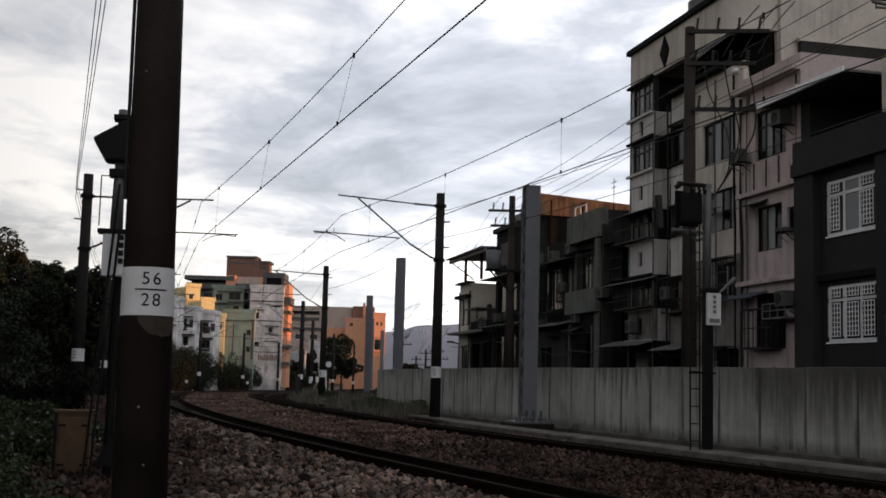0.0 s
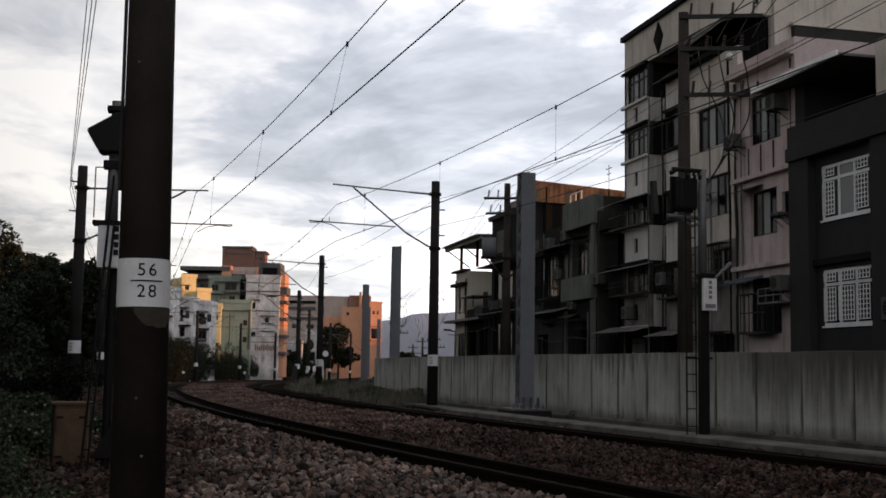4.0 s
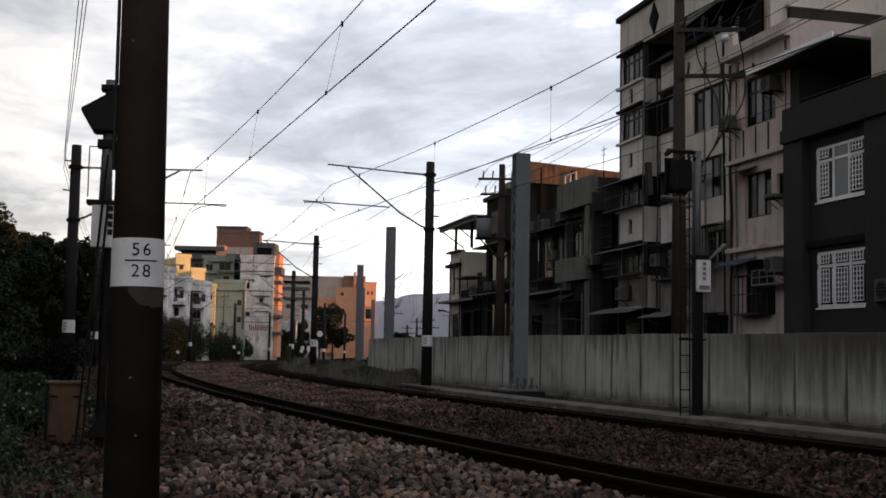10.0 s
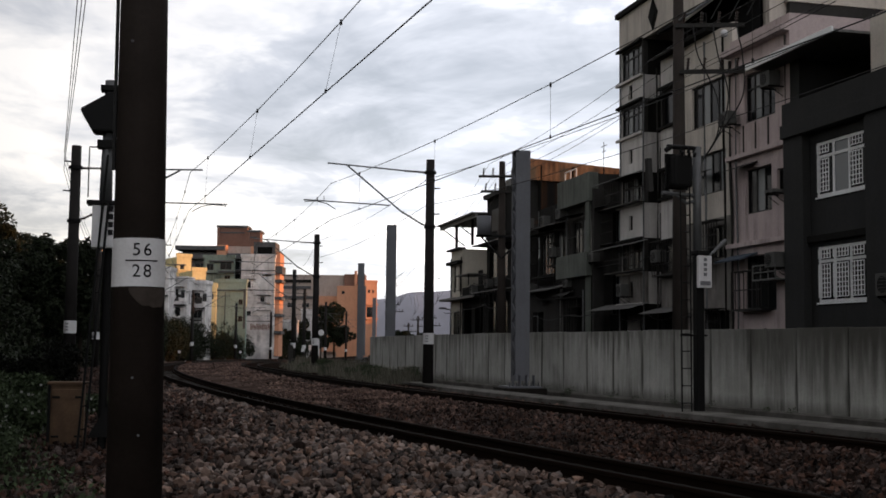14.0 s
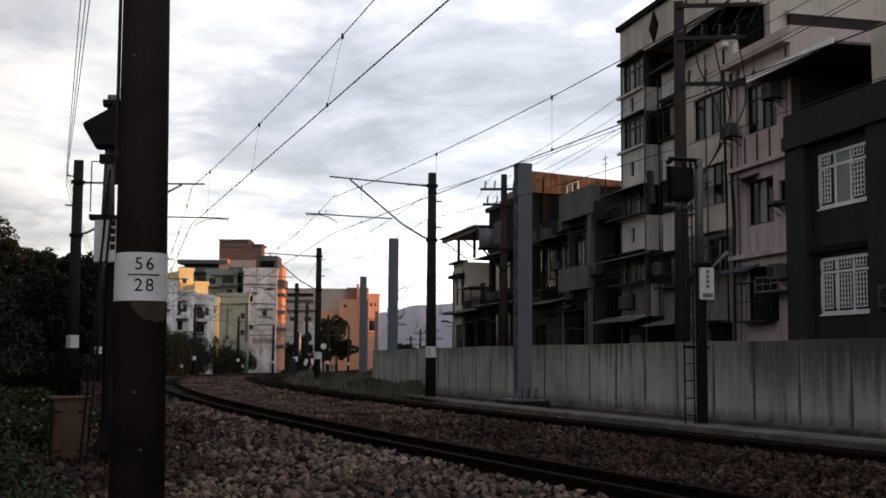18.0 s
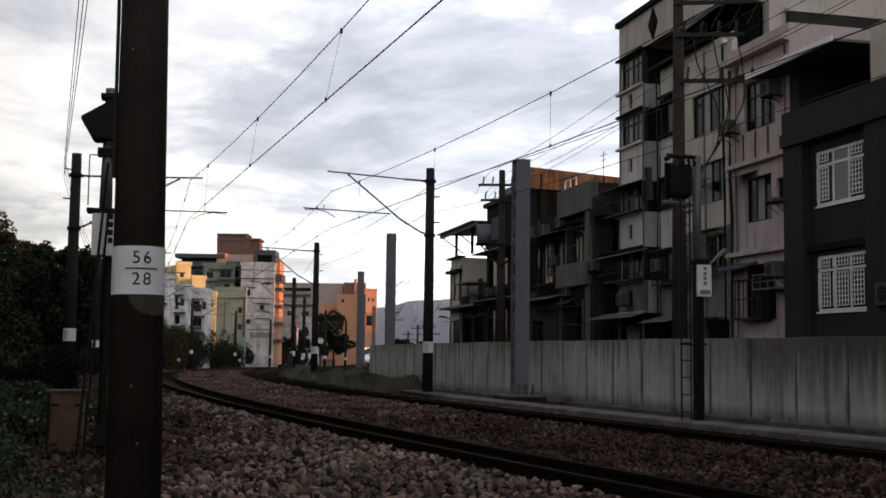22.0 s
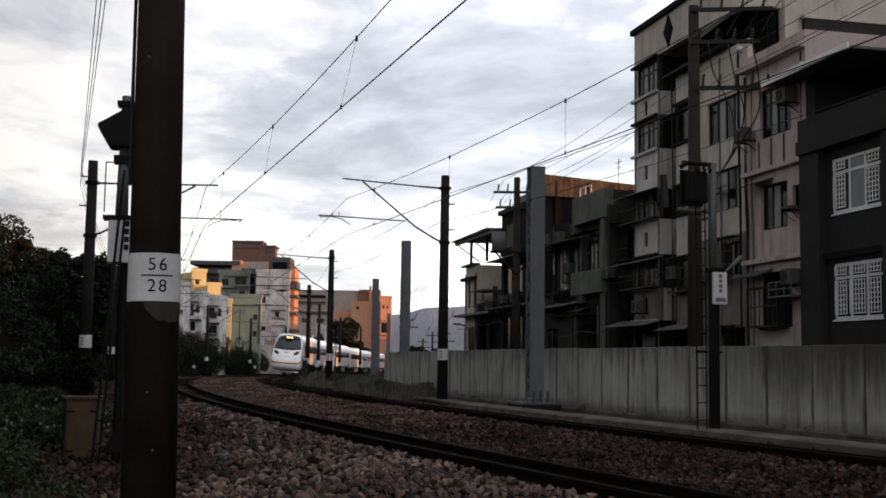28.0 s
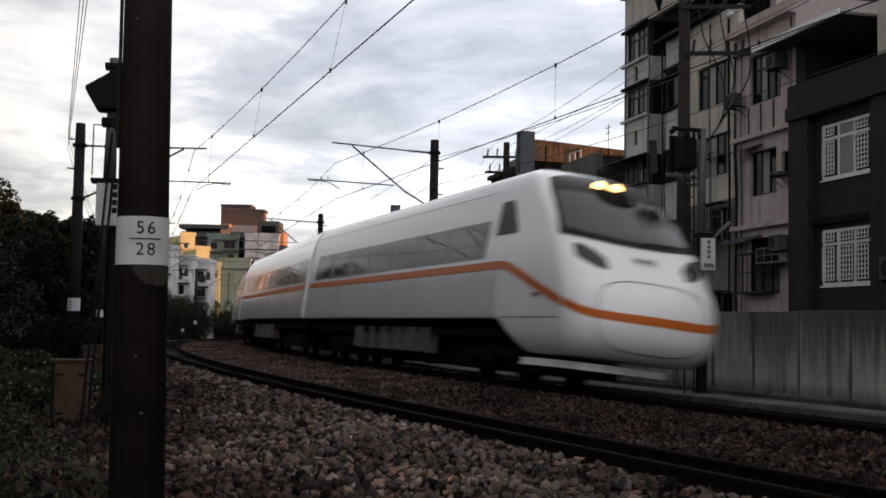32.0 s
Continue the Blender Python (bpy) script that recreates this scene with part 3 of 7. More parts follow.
def build_wall():
    w = thing("boundary_wall", Matrix(), "stained grey concrete panel wall along the railway", "wall", kind="structure")
    core = sweep("wall_core", [(WALL_OFF + 0.072, -0.4), (WALL_OFF + 0.072, WALL_TOP - 0.03), (WALL_OFF + 0.24, WALL_TOP - 0.03), (WALL_OFF + 0.24, -0.4)], -14, 56.6, 1.0, BLACK, w, closed=True, far_step=5)
    footing = sweep("wall_footing", [(WALL_OFF - 0.16, -0.32), (WALL_OFF - 0.16, -0.17), (WALL_OFF - 0.1, -0.13), (WALL_OFF + 0.07, -0.13), (WALL_OFF + 0.07, -0.32)], -14, 56.6, 1.0, WALK, w, closed=True, far_step=5)
    panels = []
    for k in range(3):
        bm = bmesh.new()
        wd = 1.47 - 0.02 * k
        box(bm, -0.06, -wd / 2, -0.14, 0.07, wd / 2, WALL_TOP, bevel=0.012)
        for f in bm.verts:
            f.co.x += 0.006 * noise.noise((f.co.y * 3, f.co.z * 2, k * 5.0))
        panels.append(bm)
    made = [part("wall_panel", b, CONC, w) for b in panels]
    s, i = 28.51 - 1.54 * 26, 0
    while s < 56.4:
        m = Matrix.Translation(line(s, WALL_OFF, rnd.uniform(-0.012, 0.006))) @ pose(0, 0, 0, 0, rnd.uniform(-0.3, 0.3), heading(s))
        if i < 3:
            made[i].matrix_basis = m
        else:
            share(made[i % 3], m, w)
        i += 1
        s += 1.54
    sweep("walkway_strip", [(7.35, -0.32), (7.38, -0.13), (7.42, -0.11), (8.15, -0.11), (8.19, -0.13), (8.2, -0.32)], -14, 36, 0.8, WALK, w, far_step=4)
    lid = None
    s = -8.0
    while s < 45:
        m = Matrix.Translation(line(s, 8.62, -0.19 + rnd.uniform(-0.008, 0.008))) @ pose(0, 0, 0, 0, 0, heading(s))
        if lid is None:
            bm = bmesh.new()
            box(bm, -0.36, -0.29, -0.08, 0.36, 0.29, 0.0, bevel=0.015)
            lid = part("trough_lid", bm, WALK, w)
            lid.matrix_basis = m
        else:
            share(lid, m, w)
        s += 0.6


build_wall()


# ---------------------------------------------------------------- catenary
def text_mesh(body, size, mat, parent, m, bend=0.0):
    cu = bpy.data.curves.new("lettering", "FONT")
    cu.body, cu.size, cu.align_x, cu.align_y, cu.extrude, cu.space_character, cu.offset = body, size, "CENTER", "CENTER", 0.001, 1.22, 0.0
    tmp = bpy.data.objects.new("lettering_source", cu)
    scene.collection.objects.link(tmp)
    me = bpy.data.meshes.new_from_object(tmp.evaluated_get(bpy.context.evaluated_depsgraph_get()))
    bpy.data.objects.remove(tmp)
    bpy.data.curves.remove(cu)
    if bend:
        for v in me.vertices:
            a = v.co.x / bend
            v.co = Vector((math.sin(a) * bend, v.co.y, v.co.z + (math.cos(a) - 1) * bend))
    me.materials.clear()
    me.materials.append(mat)
    ob = new("lettering", me)
    ob.parent = parent
    ob.matrix_basis = m
    return ob


def band(r0, r1, z0, z1, seg=40):
    bm = bmesh.new()
    res = bmesh.ops.create_cone(bm, cap_ends=False, segments=seg, radius1=r0, radius2=r1, depth=z1 - z0)
    bmesh.ops.translate(bm, vec=(0, 0, (z0 + z1) / 2), verts=res["verts"])
    return bm


def near_pole():
    p = thing("catenary_pole", pose(-1.892, 7.45, -0.432, 0, -0.6, 0), "dark round catenary pole with a white number band", "pole", "catenary poles")
    zb, R = -0.1, 0.175

    def rad(z):
        return R - 0.0075 * z
    bm = bmesh.new()
    rod(bm, (0, 0, zb), (0, 0, 7.6), rad(zb), rad(7.6), seg=48)
    part("shaft", bm, POLE, p, smooth=True)
    b = part("number_band", band(rad(1.86) + 0.004, rad(2.16) + 0.004, 1.86, 2.16), PLATE, p, "white painted band with black numerals", smooth=True)
    bm = bmesh.new()
    low, high = [], []
    for k in range(41):
        a = math.radians(-96 + 112 * k / 40)
        drop = 0.02 + 0.11 * math.sin(math.pi * k / 40) ** 0.6 + 0.02 * noise.noise((k * 0.16, 2.0, 0)) + 0.006 * noise.noise((k * 0.7, 5.0, 0))
        for z, row in ((1.86 - drop, low), (1.855, high)):
            row.append(bm.verts.new(((rad(z) + 0.0025) * math.cos(a), (rad(z) + 0.0025) * math.sin(a), z)))
    for k in range(40):
        bm.faces.new((low[k], low[k + 1], high[k + 1], high[k]))
    part("worn_patch", bm, material("faded_patch", (0.055, 0.045, 0.038), (0.028, 0.022, 0.018), rough=0.85, scale=9, fine=30, amount=1.0, bump=0.1), p, smooth=True)
    turn = pose(0, 0, 0, 0, 0, 21)
    r = rad(2.0) + 0.006
    for word, z in (("56", 2.085), ("28", 1.952)):
        text_mesh(word, 0.112, INK, b, turn @ Matrix.Translation((0, -r, z)) @ pose(0, 0, 0, 90, 0, 0), r)
    bm = bmesh.new()
    for k in range(13):
        a = (k - 6) / 6 * 0.55
        box(bm, -0.010, -0.002, -0.004, 0.010, 0.002, 0.004, Matrix.Translation((math.sin(a) * r, -math.cos(a) * r, 2.02)) @ pose(0, 0, 0, 0, 0, math.degrees(a)))
    bar = part("dividing_bar", bm, INK, b)
    bar.matrix_basis = turn
    bm = bmesh.new()
    rod(bm, (-rad(3) - 0.012, -0.03, 2.6), (-rad(7) - 0.02, -0.03, 7.5), 0.012)
    part("earth_wire", bm, WIRE, p)
    for z, a in ((1.3, 0.1), (0.95, 0.35), (3.4, -0.2)):
        bm = bmesh.new()
        rod(bm, (math.sin(a) * rad(z), -math.cos(a) * rad(z), z), (math.sin(a) * (rad(z) + 0.012), -math.cos(a) * (rad(z) + 0.012), z), 0.008)
        part("bolt", bm, PIPE, p)
    bm = bmesh.new()
    box(bm, -0.29, -0.29, -0.35, 0.31, 0.29, 0.10, bevel=0.03)
    part("footing", bm, WALK, p)


def insulator(bm, a, b, r=0.05, n=6):
    a, b = Vector(a), Vector(b)
    rod(bm, a, b, r * 0.45)
    for k in range(n):
        c = a.lerp(b, (k + 0.5) / n)
        d = (b - a).normalized() * 0.012
        rod(bm, c - d, c + d, r, r * 0.8, seg=10)


def catenary_pole(s, off, side, track_off, height, label, arms=True, plate=True):
    """A pole with its bracket; side: +1 where the track lies to its inside. Local x points at the track."""
    base = line(s, off, -0.3)
    m = Matrix.Translation(base) @ pose(0, 0, 0, 0, 0, heading(s) + (0 if side > 0 else 180))
    p = thing("catenary_pole", m, label, "pole", "catenary poles")
    bm = bmesh.new()
    rod(bm, (0, 0, -0.3), (0, 0, height + 0.3), 0.19, 0.145, seg=20)
    part("shaft", bm, POLEFAR, p, smooth=True)
    if plate:
        zp = 1.65 if side > 0 else 1.45
        b = part("number_plate", band(0.189, 0.187, zp, zp + 0.38, 24), PLATE, p, "white band with small black bars", smooth=True)
        for dz in (0.10, 0.19, 0.28):
            for a in (-0.75, -0.45, 2.4, 2.7):
                part("lettering_bar", boxed(-0.022, -0.002, -0.022, 0.022, 0.002, 0.022, pose(0, 0, zp + dz, 0, 0, math.degrees(a)) @ Matrix.Translation((0, -0.190, 0))), FADED, b)
    if arms:
        reach = abs(track_off - off)
        zt, zc, zl = (7.42, 6.05, 5.55) if height > 7.5 else (7.05, 5.72, 5.25) if side < 0 else (6.70, 5.57, 5.1)
        bm = bmesh.new()
        rod(bm, (0.9, 0, zt), (reach + 0.25, 0, zt + 0.12), 0.026)
        part("top_tube", bm, PIPE, p)
        bm = bmesh.new()
        rod(bm, (1.0, 0, zl + 0.42), (reach - 0.45, 0, zt + 0.06), 0.03)
        part("bracket_tube", bm, PIPE, p)
        bm = bmesh.new()
        insulator(bm, (0.2, 0, zt - 0.02), (0.95, 0, zt), 0.055, 8)
        rod(bm, (0.0, 0, zt - 0.03), (0.3, 0, zt - 0.02), 0.03)
        part("insulator", bm, INSUL, p)
        bm = bmesh.new()
        insulator(bm, (0.25, 0, zl + 0.02), (1.02, 0, zl + 0.44), 0.06, 8)
        rod(bm, (0.0, 0, zl - 0.05), (0.3, 0, zl + 0.05), 0.03)
        part("insulator", bm, INSUL, p)
        bm = bmesh.new()
        rod(bm, (reach * 0.42, 0, zc + 0.14), (reach + 1.05, 0, zc + 0.2), 0.022)
        rod(bm, (reach + 0.35, 0, zc + 0.18), (reach + 0.35, 0, zc + 0.36), 0.012)
        part("registration_tube", bm, PIPE, p)
        bm = bmesh.new()
        pts = [Vector((reach + 1.0, 0, zc + 0.14)), Vector((reach + 0.6, 0, zc + 0.17)), Vector((reach + 0.25, 0, zc + 0.1)), Vector((reach - 0.05, 0, zc - 0.08))]
        for a, b in zip(pts, pts[1:]):
            rod(bm, a, b, 0.014)
        rod(bm, (reach + 1.0, 0, zc + 0.2), (reach + 1.0, 0, zc + 0.12), 0.012)
        part("steady_arm", bm, PIPE, p)
        for z in (zt - 0.02, zl - 0.05):
            bm = bmesh.new()
            rod(bm, (0, 0, z - 0.05), (0, 0, z + 0.05), 0.205, seg=16)
            part("clamp", bm, BLACK, p)
        for z in (6.85, 5.95):
            bm = bmesh.new()
            rod(bm, (-0.1, 0, z), (-0.35, 0, z + 0.02), 0.022)
            part("wire_bracket", bm, BLACK, p)
    return p


near_pole()
NEAR_POLES = [39.5, 68.0, 97.0, 126.0, 155.0, 184.0, 213.0]
FAR_POLES = [13.0, 41.2, 66.5, 95.0, 124.0, 153.0, 182.0, 211.0]
for k, s in enumerate(NEAR_POLES):
    catenary_pole(s, -3.1, 1, 0.45, 7.05, "dark concrete catenary pole with bracket arm beside the near track")
for k, s in enumerate(FAR_POLES):
    catenary_pole(s, 8.68 if k == 1 else 8.47, -1, SPACING + 0.45, 7.55 if k == 1 else 7.2, "dark concrete catenary pole with bracket arm beside the far track")


def tube(pts, r, seg=5):
    """One continuous round wire through a row of points."""
    bm = bmesh.new()
    rings = []
    pts = [Vector(p) for p in pts]
    for i, p in enumerate(pts):
        d = (pts[min(i + 1, len(pts) - 1)] - pts[max(i - 1, 0)]).normalized()
        q = d.to_track_quat("Z", "Y")
        rings.append([bm.verts.new(p + q @ Vector((r * math.cos(2 * math.pi * k / seg), r * math.sin(2 * math.pi * k / seg), 0))) for k in range(seg)])
    for r0, r1 in zip(rings, rings[1:]):
        for k in range(seg):
            j = (k + 1) % seg
            bm.faces.new((r0[k], r0[j], r1[j], r1[k]))
    bm.faces.new(rings[0][::-1])
    bm.faces.new(rings[-1])
    return bm


def wire_thing(name, label, pts, r, cat="wire", group="overhead wires"):
    """A wire through a row of points."""
    ob = part(name, tube(pts, r), WIRE)
    return tagged(ob, label, cat, group)


def contact_lines(poles, off, first, lead_c, lead_m, zc, zm, sag):
    """Spans between poles; lead_c and lead_m: (off, z) of both wires at the first, nearest support."""
    spots = [first] + poles
    for k, (s0, s1) in enumerate(zip(spots, spots[1:])):
        a = line(s0, *(lead_c if k == 0 else (off, zc)))
        ma = line(s0, *(lead_m if k == 0 else (off, zm)))
        b, mb = line(s1, off, zc), line(s1, off, zm)
        e = thing("overhead_line_span", Matrix(), "span of contact wire and sagging messenger wire with droppers", "wire", "overhead wires")
        bm = bmesh.new()
        rod(bm, a, b, 0.011, seg=5)
        part("contact_wire", bm, WIRE, e)
        mess = [ma.lerp(mb, t) - Vector((0, 0, sag * 4 * t * (1 - t))) for t in [i / 8 for i in range(9)]]
        part("messenger_wire", tube(mess, 0.0095), WIRE, e)
        for i in (1, 3, 5, 7):
            t = i / 8
            c = a.lerp(b, t)
            bm = bmesh.new()
            rod(bm, mess[i], c, 0.003, seg=4)
            rod(bm, mess[i] - Vector((0, 0, 0.06)), mess[i] + Vector((0, 0, 0.03)), 0.024, seg=6)
            rod(bm, c - Vector((0, 0, 0.02)), c + Vector((0, 0, 0.05)), 0.02, seg=6)
            part("dropper", bm, WIRE, e)


contact_lines(NEAR_POLES[:6], 0.32, 10.2, (-0.5, 5.32), (-0.1, 7.05), 5.22, 6.42, 0.32)
contact_lines(FAR_POLES[1:7], SPACING + 0.34, 13.0, (SPACING + 0.34, 5.3), (SPACING + 0.34, 6.75), 5.3, 6.55, 0.3)


def hung(a, b, sag, n=8):
    return [a.lerp(b, i / n) - Vector((0, 0, sag * 4 * (i / n) * (1 - i / n))) for i in range(n + 1)]


for off, z, label in ((8.5, 5.92, "feeder wire along the far poles"), (8.55, 6.85, "upper feeder wire along the far poles")):
    pts = []
    for s0, s1 in zip(FAR_POLES, FAR_POLES[1:]):
        pts += hung(line(s0, off, z), line(s1, off, z), 0.25)[:-1]
    wire_thing("feeder_wire", label, pts, 0.009)
for dx, z in ((-0.08, 6.85), (0.0, 6.6), (0.07, 6.3)):
    b, a = line(39.5, -3.45, z), Vector((-6.25 + dx, 20, 7.18))
    pts = hung(a + (a - b) * 0.7, b, 0.03) + hung(b, line(68, -3.45, z - 0.2), 0.3)[1:]
    wire_thing("feeder_wire", "thin feeder wire along the near poles", pts, 0.009)


# ---------------------------------------------------------------- steel columns for a new portal
def steel_column(x, y, turn, w, h):
    c = thing("steel_column", pose(x, y, -0.32, 0, 0, turn), "tall grey steel column with latticed side on a bolted base", "column", "steel columns")
    bm = bmesh.new()
    box(bm, -w / 2, -0.02, 0.45, w / 2, 0.02, h, bevel=0.006)
    part("front_plate", bm, GALV, c)
    part("back_plate", boxed(-w / 2, 0.40, 0.45, w / 2, 0.44, h), GALV, c)
    for sx in (-1, 1):
        bm = bmesh.new()
        n = 24
        for i in range(n):
            z0, z1 = 0.5 + (h - 0.55) * i / n, 0.5 + (h - 0.55) * (i + 1) / n
            a, b = ((0.03, z0), (0.38, z1)) if i % 2 else ((0.38, z0), (0.03, z1))
            rod(bm, (sx * (w / 2 - 0.02), a[0], a[1]), (sx * (w / 2 - 0.02), b[0], b[1]), 0.02, seg=5)
        part("lattice", bm, GALV, c)
    part("top_plate", boxed(-w / 2 - 0.005, -0.025, h, w / 2 + 0.005, 0.445, h + 0.02), GALV, c)
    bm = bmesh.new()
    box(bm, -0.5, -0.28, 0.26, 0.5, 0.7, 0.31, bevel=0.01)
    for sx in (-0.3, -0.1, 0.1, 0.3):
        box(bm, sx - 0.012, -0.22, 0.31, sx + 0.012, -0.02, 0.62)
    part("base_plate", bm, GALV, c)
    bm = bmesh.new()
    for sx in (-0.42, -0.21, 0.0, 0.21, 0.42):
        rod(bm, (sx, -0.22, 0.31), (sx, -0.22, 0.42), 0.022)
        rod(bm, (sx, -0.22, 0.32), (sx, -0.22, 0.35), 0.04, seg=6)
    part("anchor_bolt", bm, PIPE, c)
    bm = bmesh.new()
    box(bm, -0.62, -0.42, -0.3, 0.62, 0.85, 0.26, bevel=0.03)
    part("footing", bm, SLEEPER, c)
    return c


for x, y, t in ((2.28, 33.6, 12), (-2.36, 55.0, 10), (-5.55, 81.0, 8), (-7.4, 112.0, 5), (-8.0, 140.0, 3)):
    steel_column(x, y, t, 0.42, 7.0)

# ---------------------------------------------------------------- houses behind the wall
FAC = pose(12.0, 35.0, 0, 0, 0, 104)     # x along the row (away), y out towards the railway, z up


def cells(us, zs, holes):
    for u0, u1 in zip(us, us[1:]):
        for z0, z1 in zip(zs, zs[1:]):
            uc, zc = (u0 + u1) / 2, (z0 + z1) / 2
            if not any(h[0] < uc < h[2] and h[1] < zc < h[3] for h in holes):
                yield u0, z0, u1, z1


def front_wall(u0, u1, z0, z1, holes, v=0.0, thick=0.22):
    """A wall with openings (u0, z0, u1, z1)."""
    us = sorted({u0, u1, *(h[0] for h in holes), *(h[2] for h in holes)})
    zs = sorted({z0, z1, *(h[1] for h in holes), *(h[3] for h in holes)})
    bm = bmesh.new()
    for a, b, c, d in cells([u for u in us if u0 <= u <= u1], [z for z in zs if z0 <= z <= z1], holes):
        box(bm, a, v - thick, b, c, v, d)
    bmesh.ops.remove_doubles(bm, verts=bm.verts, dist=0.0005)
    return bm


def shell(parent, mat, u0, u1, z0, z1, depth, v=0.0, thick=0.22):
    """Side walls, back wall and roof slab behind a front wall."""
    part("side_wall", boxed(u0, v - depth, z0, u0 + 0.2, v - thick, z1), mat, parent)
    part("side_wall", boxed(u1 - 0.2, v - depth, z0, u1, v - thick, z1), mat, parent)
    part("back_wall", boxed(u0 + 0.2, v - depth, z0, u1 - 0.2, v - depth + 0.2, z1), mat, parent)
    part("roof", boxed(u0 + 0.2, v - depth + 0.2, z1 - 0.35, u1 - 0.2, v - thick, z1 - 0.15), mat, parent)


def window(parent, u0, z0, u1, z1, cols=2, frame=ALU, pane=PANE, v=0.0, deep=0.12, transom=0.0, bar=0.045, pale=()):
    """A framed window set in an opening; panes are parts of it."""
    y0, y1 = v - deep - 0.04, v - deep + 0.02
    step = (u1 - u0 - bar) / cols
    rows = [(z0 + bar, z1 - transom - bar / 2), (z1 - transom + bar / 2, z1 - bar)] if transom else [(z0 + bar, z1 - bar)]
    holes = [(u0 + bar + k * step, a, u0 + (k + 1) * step, b) for k in range(cols) for a, b in rows]
    w = part("window", front_wall(u0, u1, z0, z1, holes, v=y1, thick=0.06), frame, parent)
    for k in range(cols):
        a, b = u0 + k * step, u0 + bar + (k + 1) * step
        part("pane", boxed(a + 0.02, y0 + 0.015, z0 + 0.02, b - 0.02, y0 + 0.025, z1 - 0.02), PALEPANE if k in pale else pane, w)
    return w


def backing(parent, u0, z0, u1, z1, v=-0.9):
    # a near-black sheet; the room's lack of light is in its colour
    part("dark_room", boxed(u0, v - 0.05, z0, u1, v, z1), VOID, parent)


def grille(parent, u0, z0, u1, z1, v=0.06, nu=5, nz=7, mat=WHITEF, r=0.014):
    du, dz = (u1 - u0) / nu, (z1 - z0) / nz
    holes = [(u0 + du * i + r, z0 + dz * k + r, u0 + du * (i + 1) - r, z0 + dz * (k + 1) - r) for i in range(nu) for k in range(nz)]
    return part("window_grille", front_wall(u0 - r, u1 + r, z0 - r, z1 + r, holes, v=v + 0.012, thick=0.024), mat, parent)


def aircon(u, z, v=0.35, w=0.62, h=0.5, d=0.42):
    m = FAC @ Matrix.Translation((u, v, z))
    a = thing("air_conditioner", m, "small weathered box air conditioner hung on a house wall", "air conditioner", "air conditioners")
    bm = bmesh.new()
    box(bm, -w / 2, -d / 2, 0, w / 2, d / 2, h, bevel=0.02)
    part("casing", bm, ACM, a)
    bm = bmesh.new()
    rod(bm, (w * 0.12, d / 2, h / 2), (w * 0.12, d / 2 + 0.012, h / 2), h * 0.38, seg=20)
    part("fan_opening", bm, BLACK, a)
    bm = bmesh.new()
    for k in range(5):
        box(bm, w * 0.12 - h * 0.36, d / 2 + 0.012, h * (0.2 + 0.15 * k), w * 0.12 + h * 0.36, d / 2 + 0.02, h * (0.2 + 0.15 * k) + 0.012)
    part("fan_guard", bm, ACM, a)
    for sx in (-0.4, 0.4):
        bm = bmesh.new()
        box(bm, sx * w - 0.02, -v, -0.05, sx * w + 0.02, d / 2, -0.004)
        rod(bm, (sx * w, -v + 0.02, -0.35), (sx * w, d / 2 - 0.05, -0.04), 0.014)
        part("bracket", bm, ALU, a)


def ribbed_awning(h, u0, u1, z, out, tilt=-16, mat=SHEET, v=0.0):
    bm = bmesh.new()
    n = max(4, int((u1 - u0) / 0.12)) * 2
    m = Matrix.Translation((0, v, z)) @ pose(0, 0, 0, tilt, 0, 0)
    rows = [[bm.verts.new(m @ Vector((u0 + (u1 - u0) * k / n, y, 0.018 * (k % 2)))) for k in range(n + 1)] for y in (0.0, out)]
    for k in range(n):
        bm.faces.new((rows[0][k], rows[1][k], rows[1][k + 1], rows[0][k + 1]))
    r = bmesh.ops.extrude_face_region(bm, geom=list(bm.faces))
    bmesh.ops.translate(bm, vec=(0, 0, 0.01), verts=[q for q in r["geom"] if isinstance(q, bmesh.types.BMVert)])
    part("awning", bm, mat, h, "weathered corrugated awning")


HOUSES = {}


def house(name, label, group="houses behind the wall"):
    HOUSES[name] = thing(name, FAC, label, "house", group)
    return HOUSES[name]


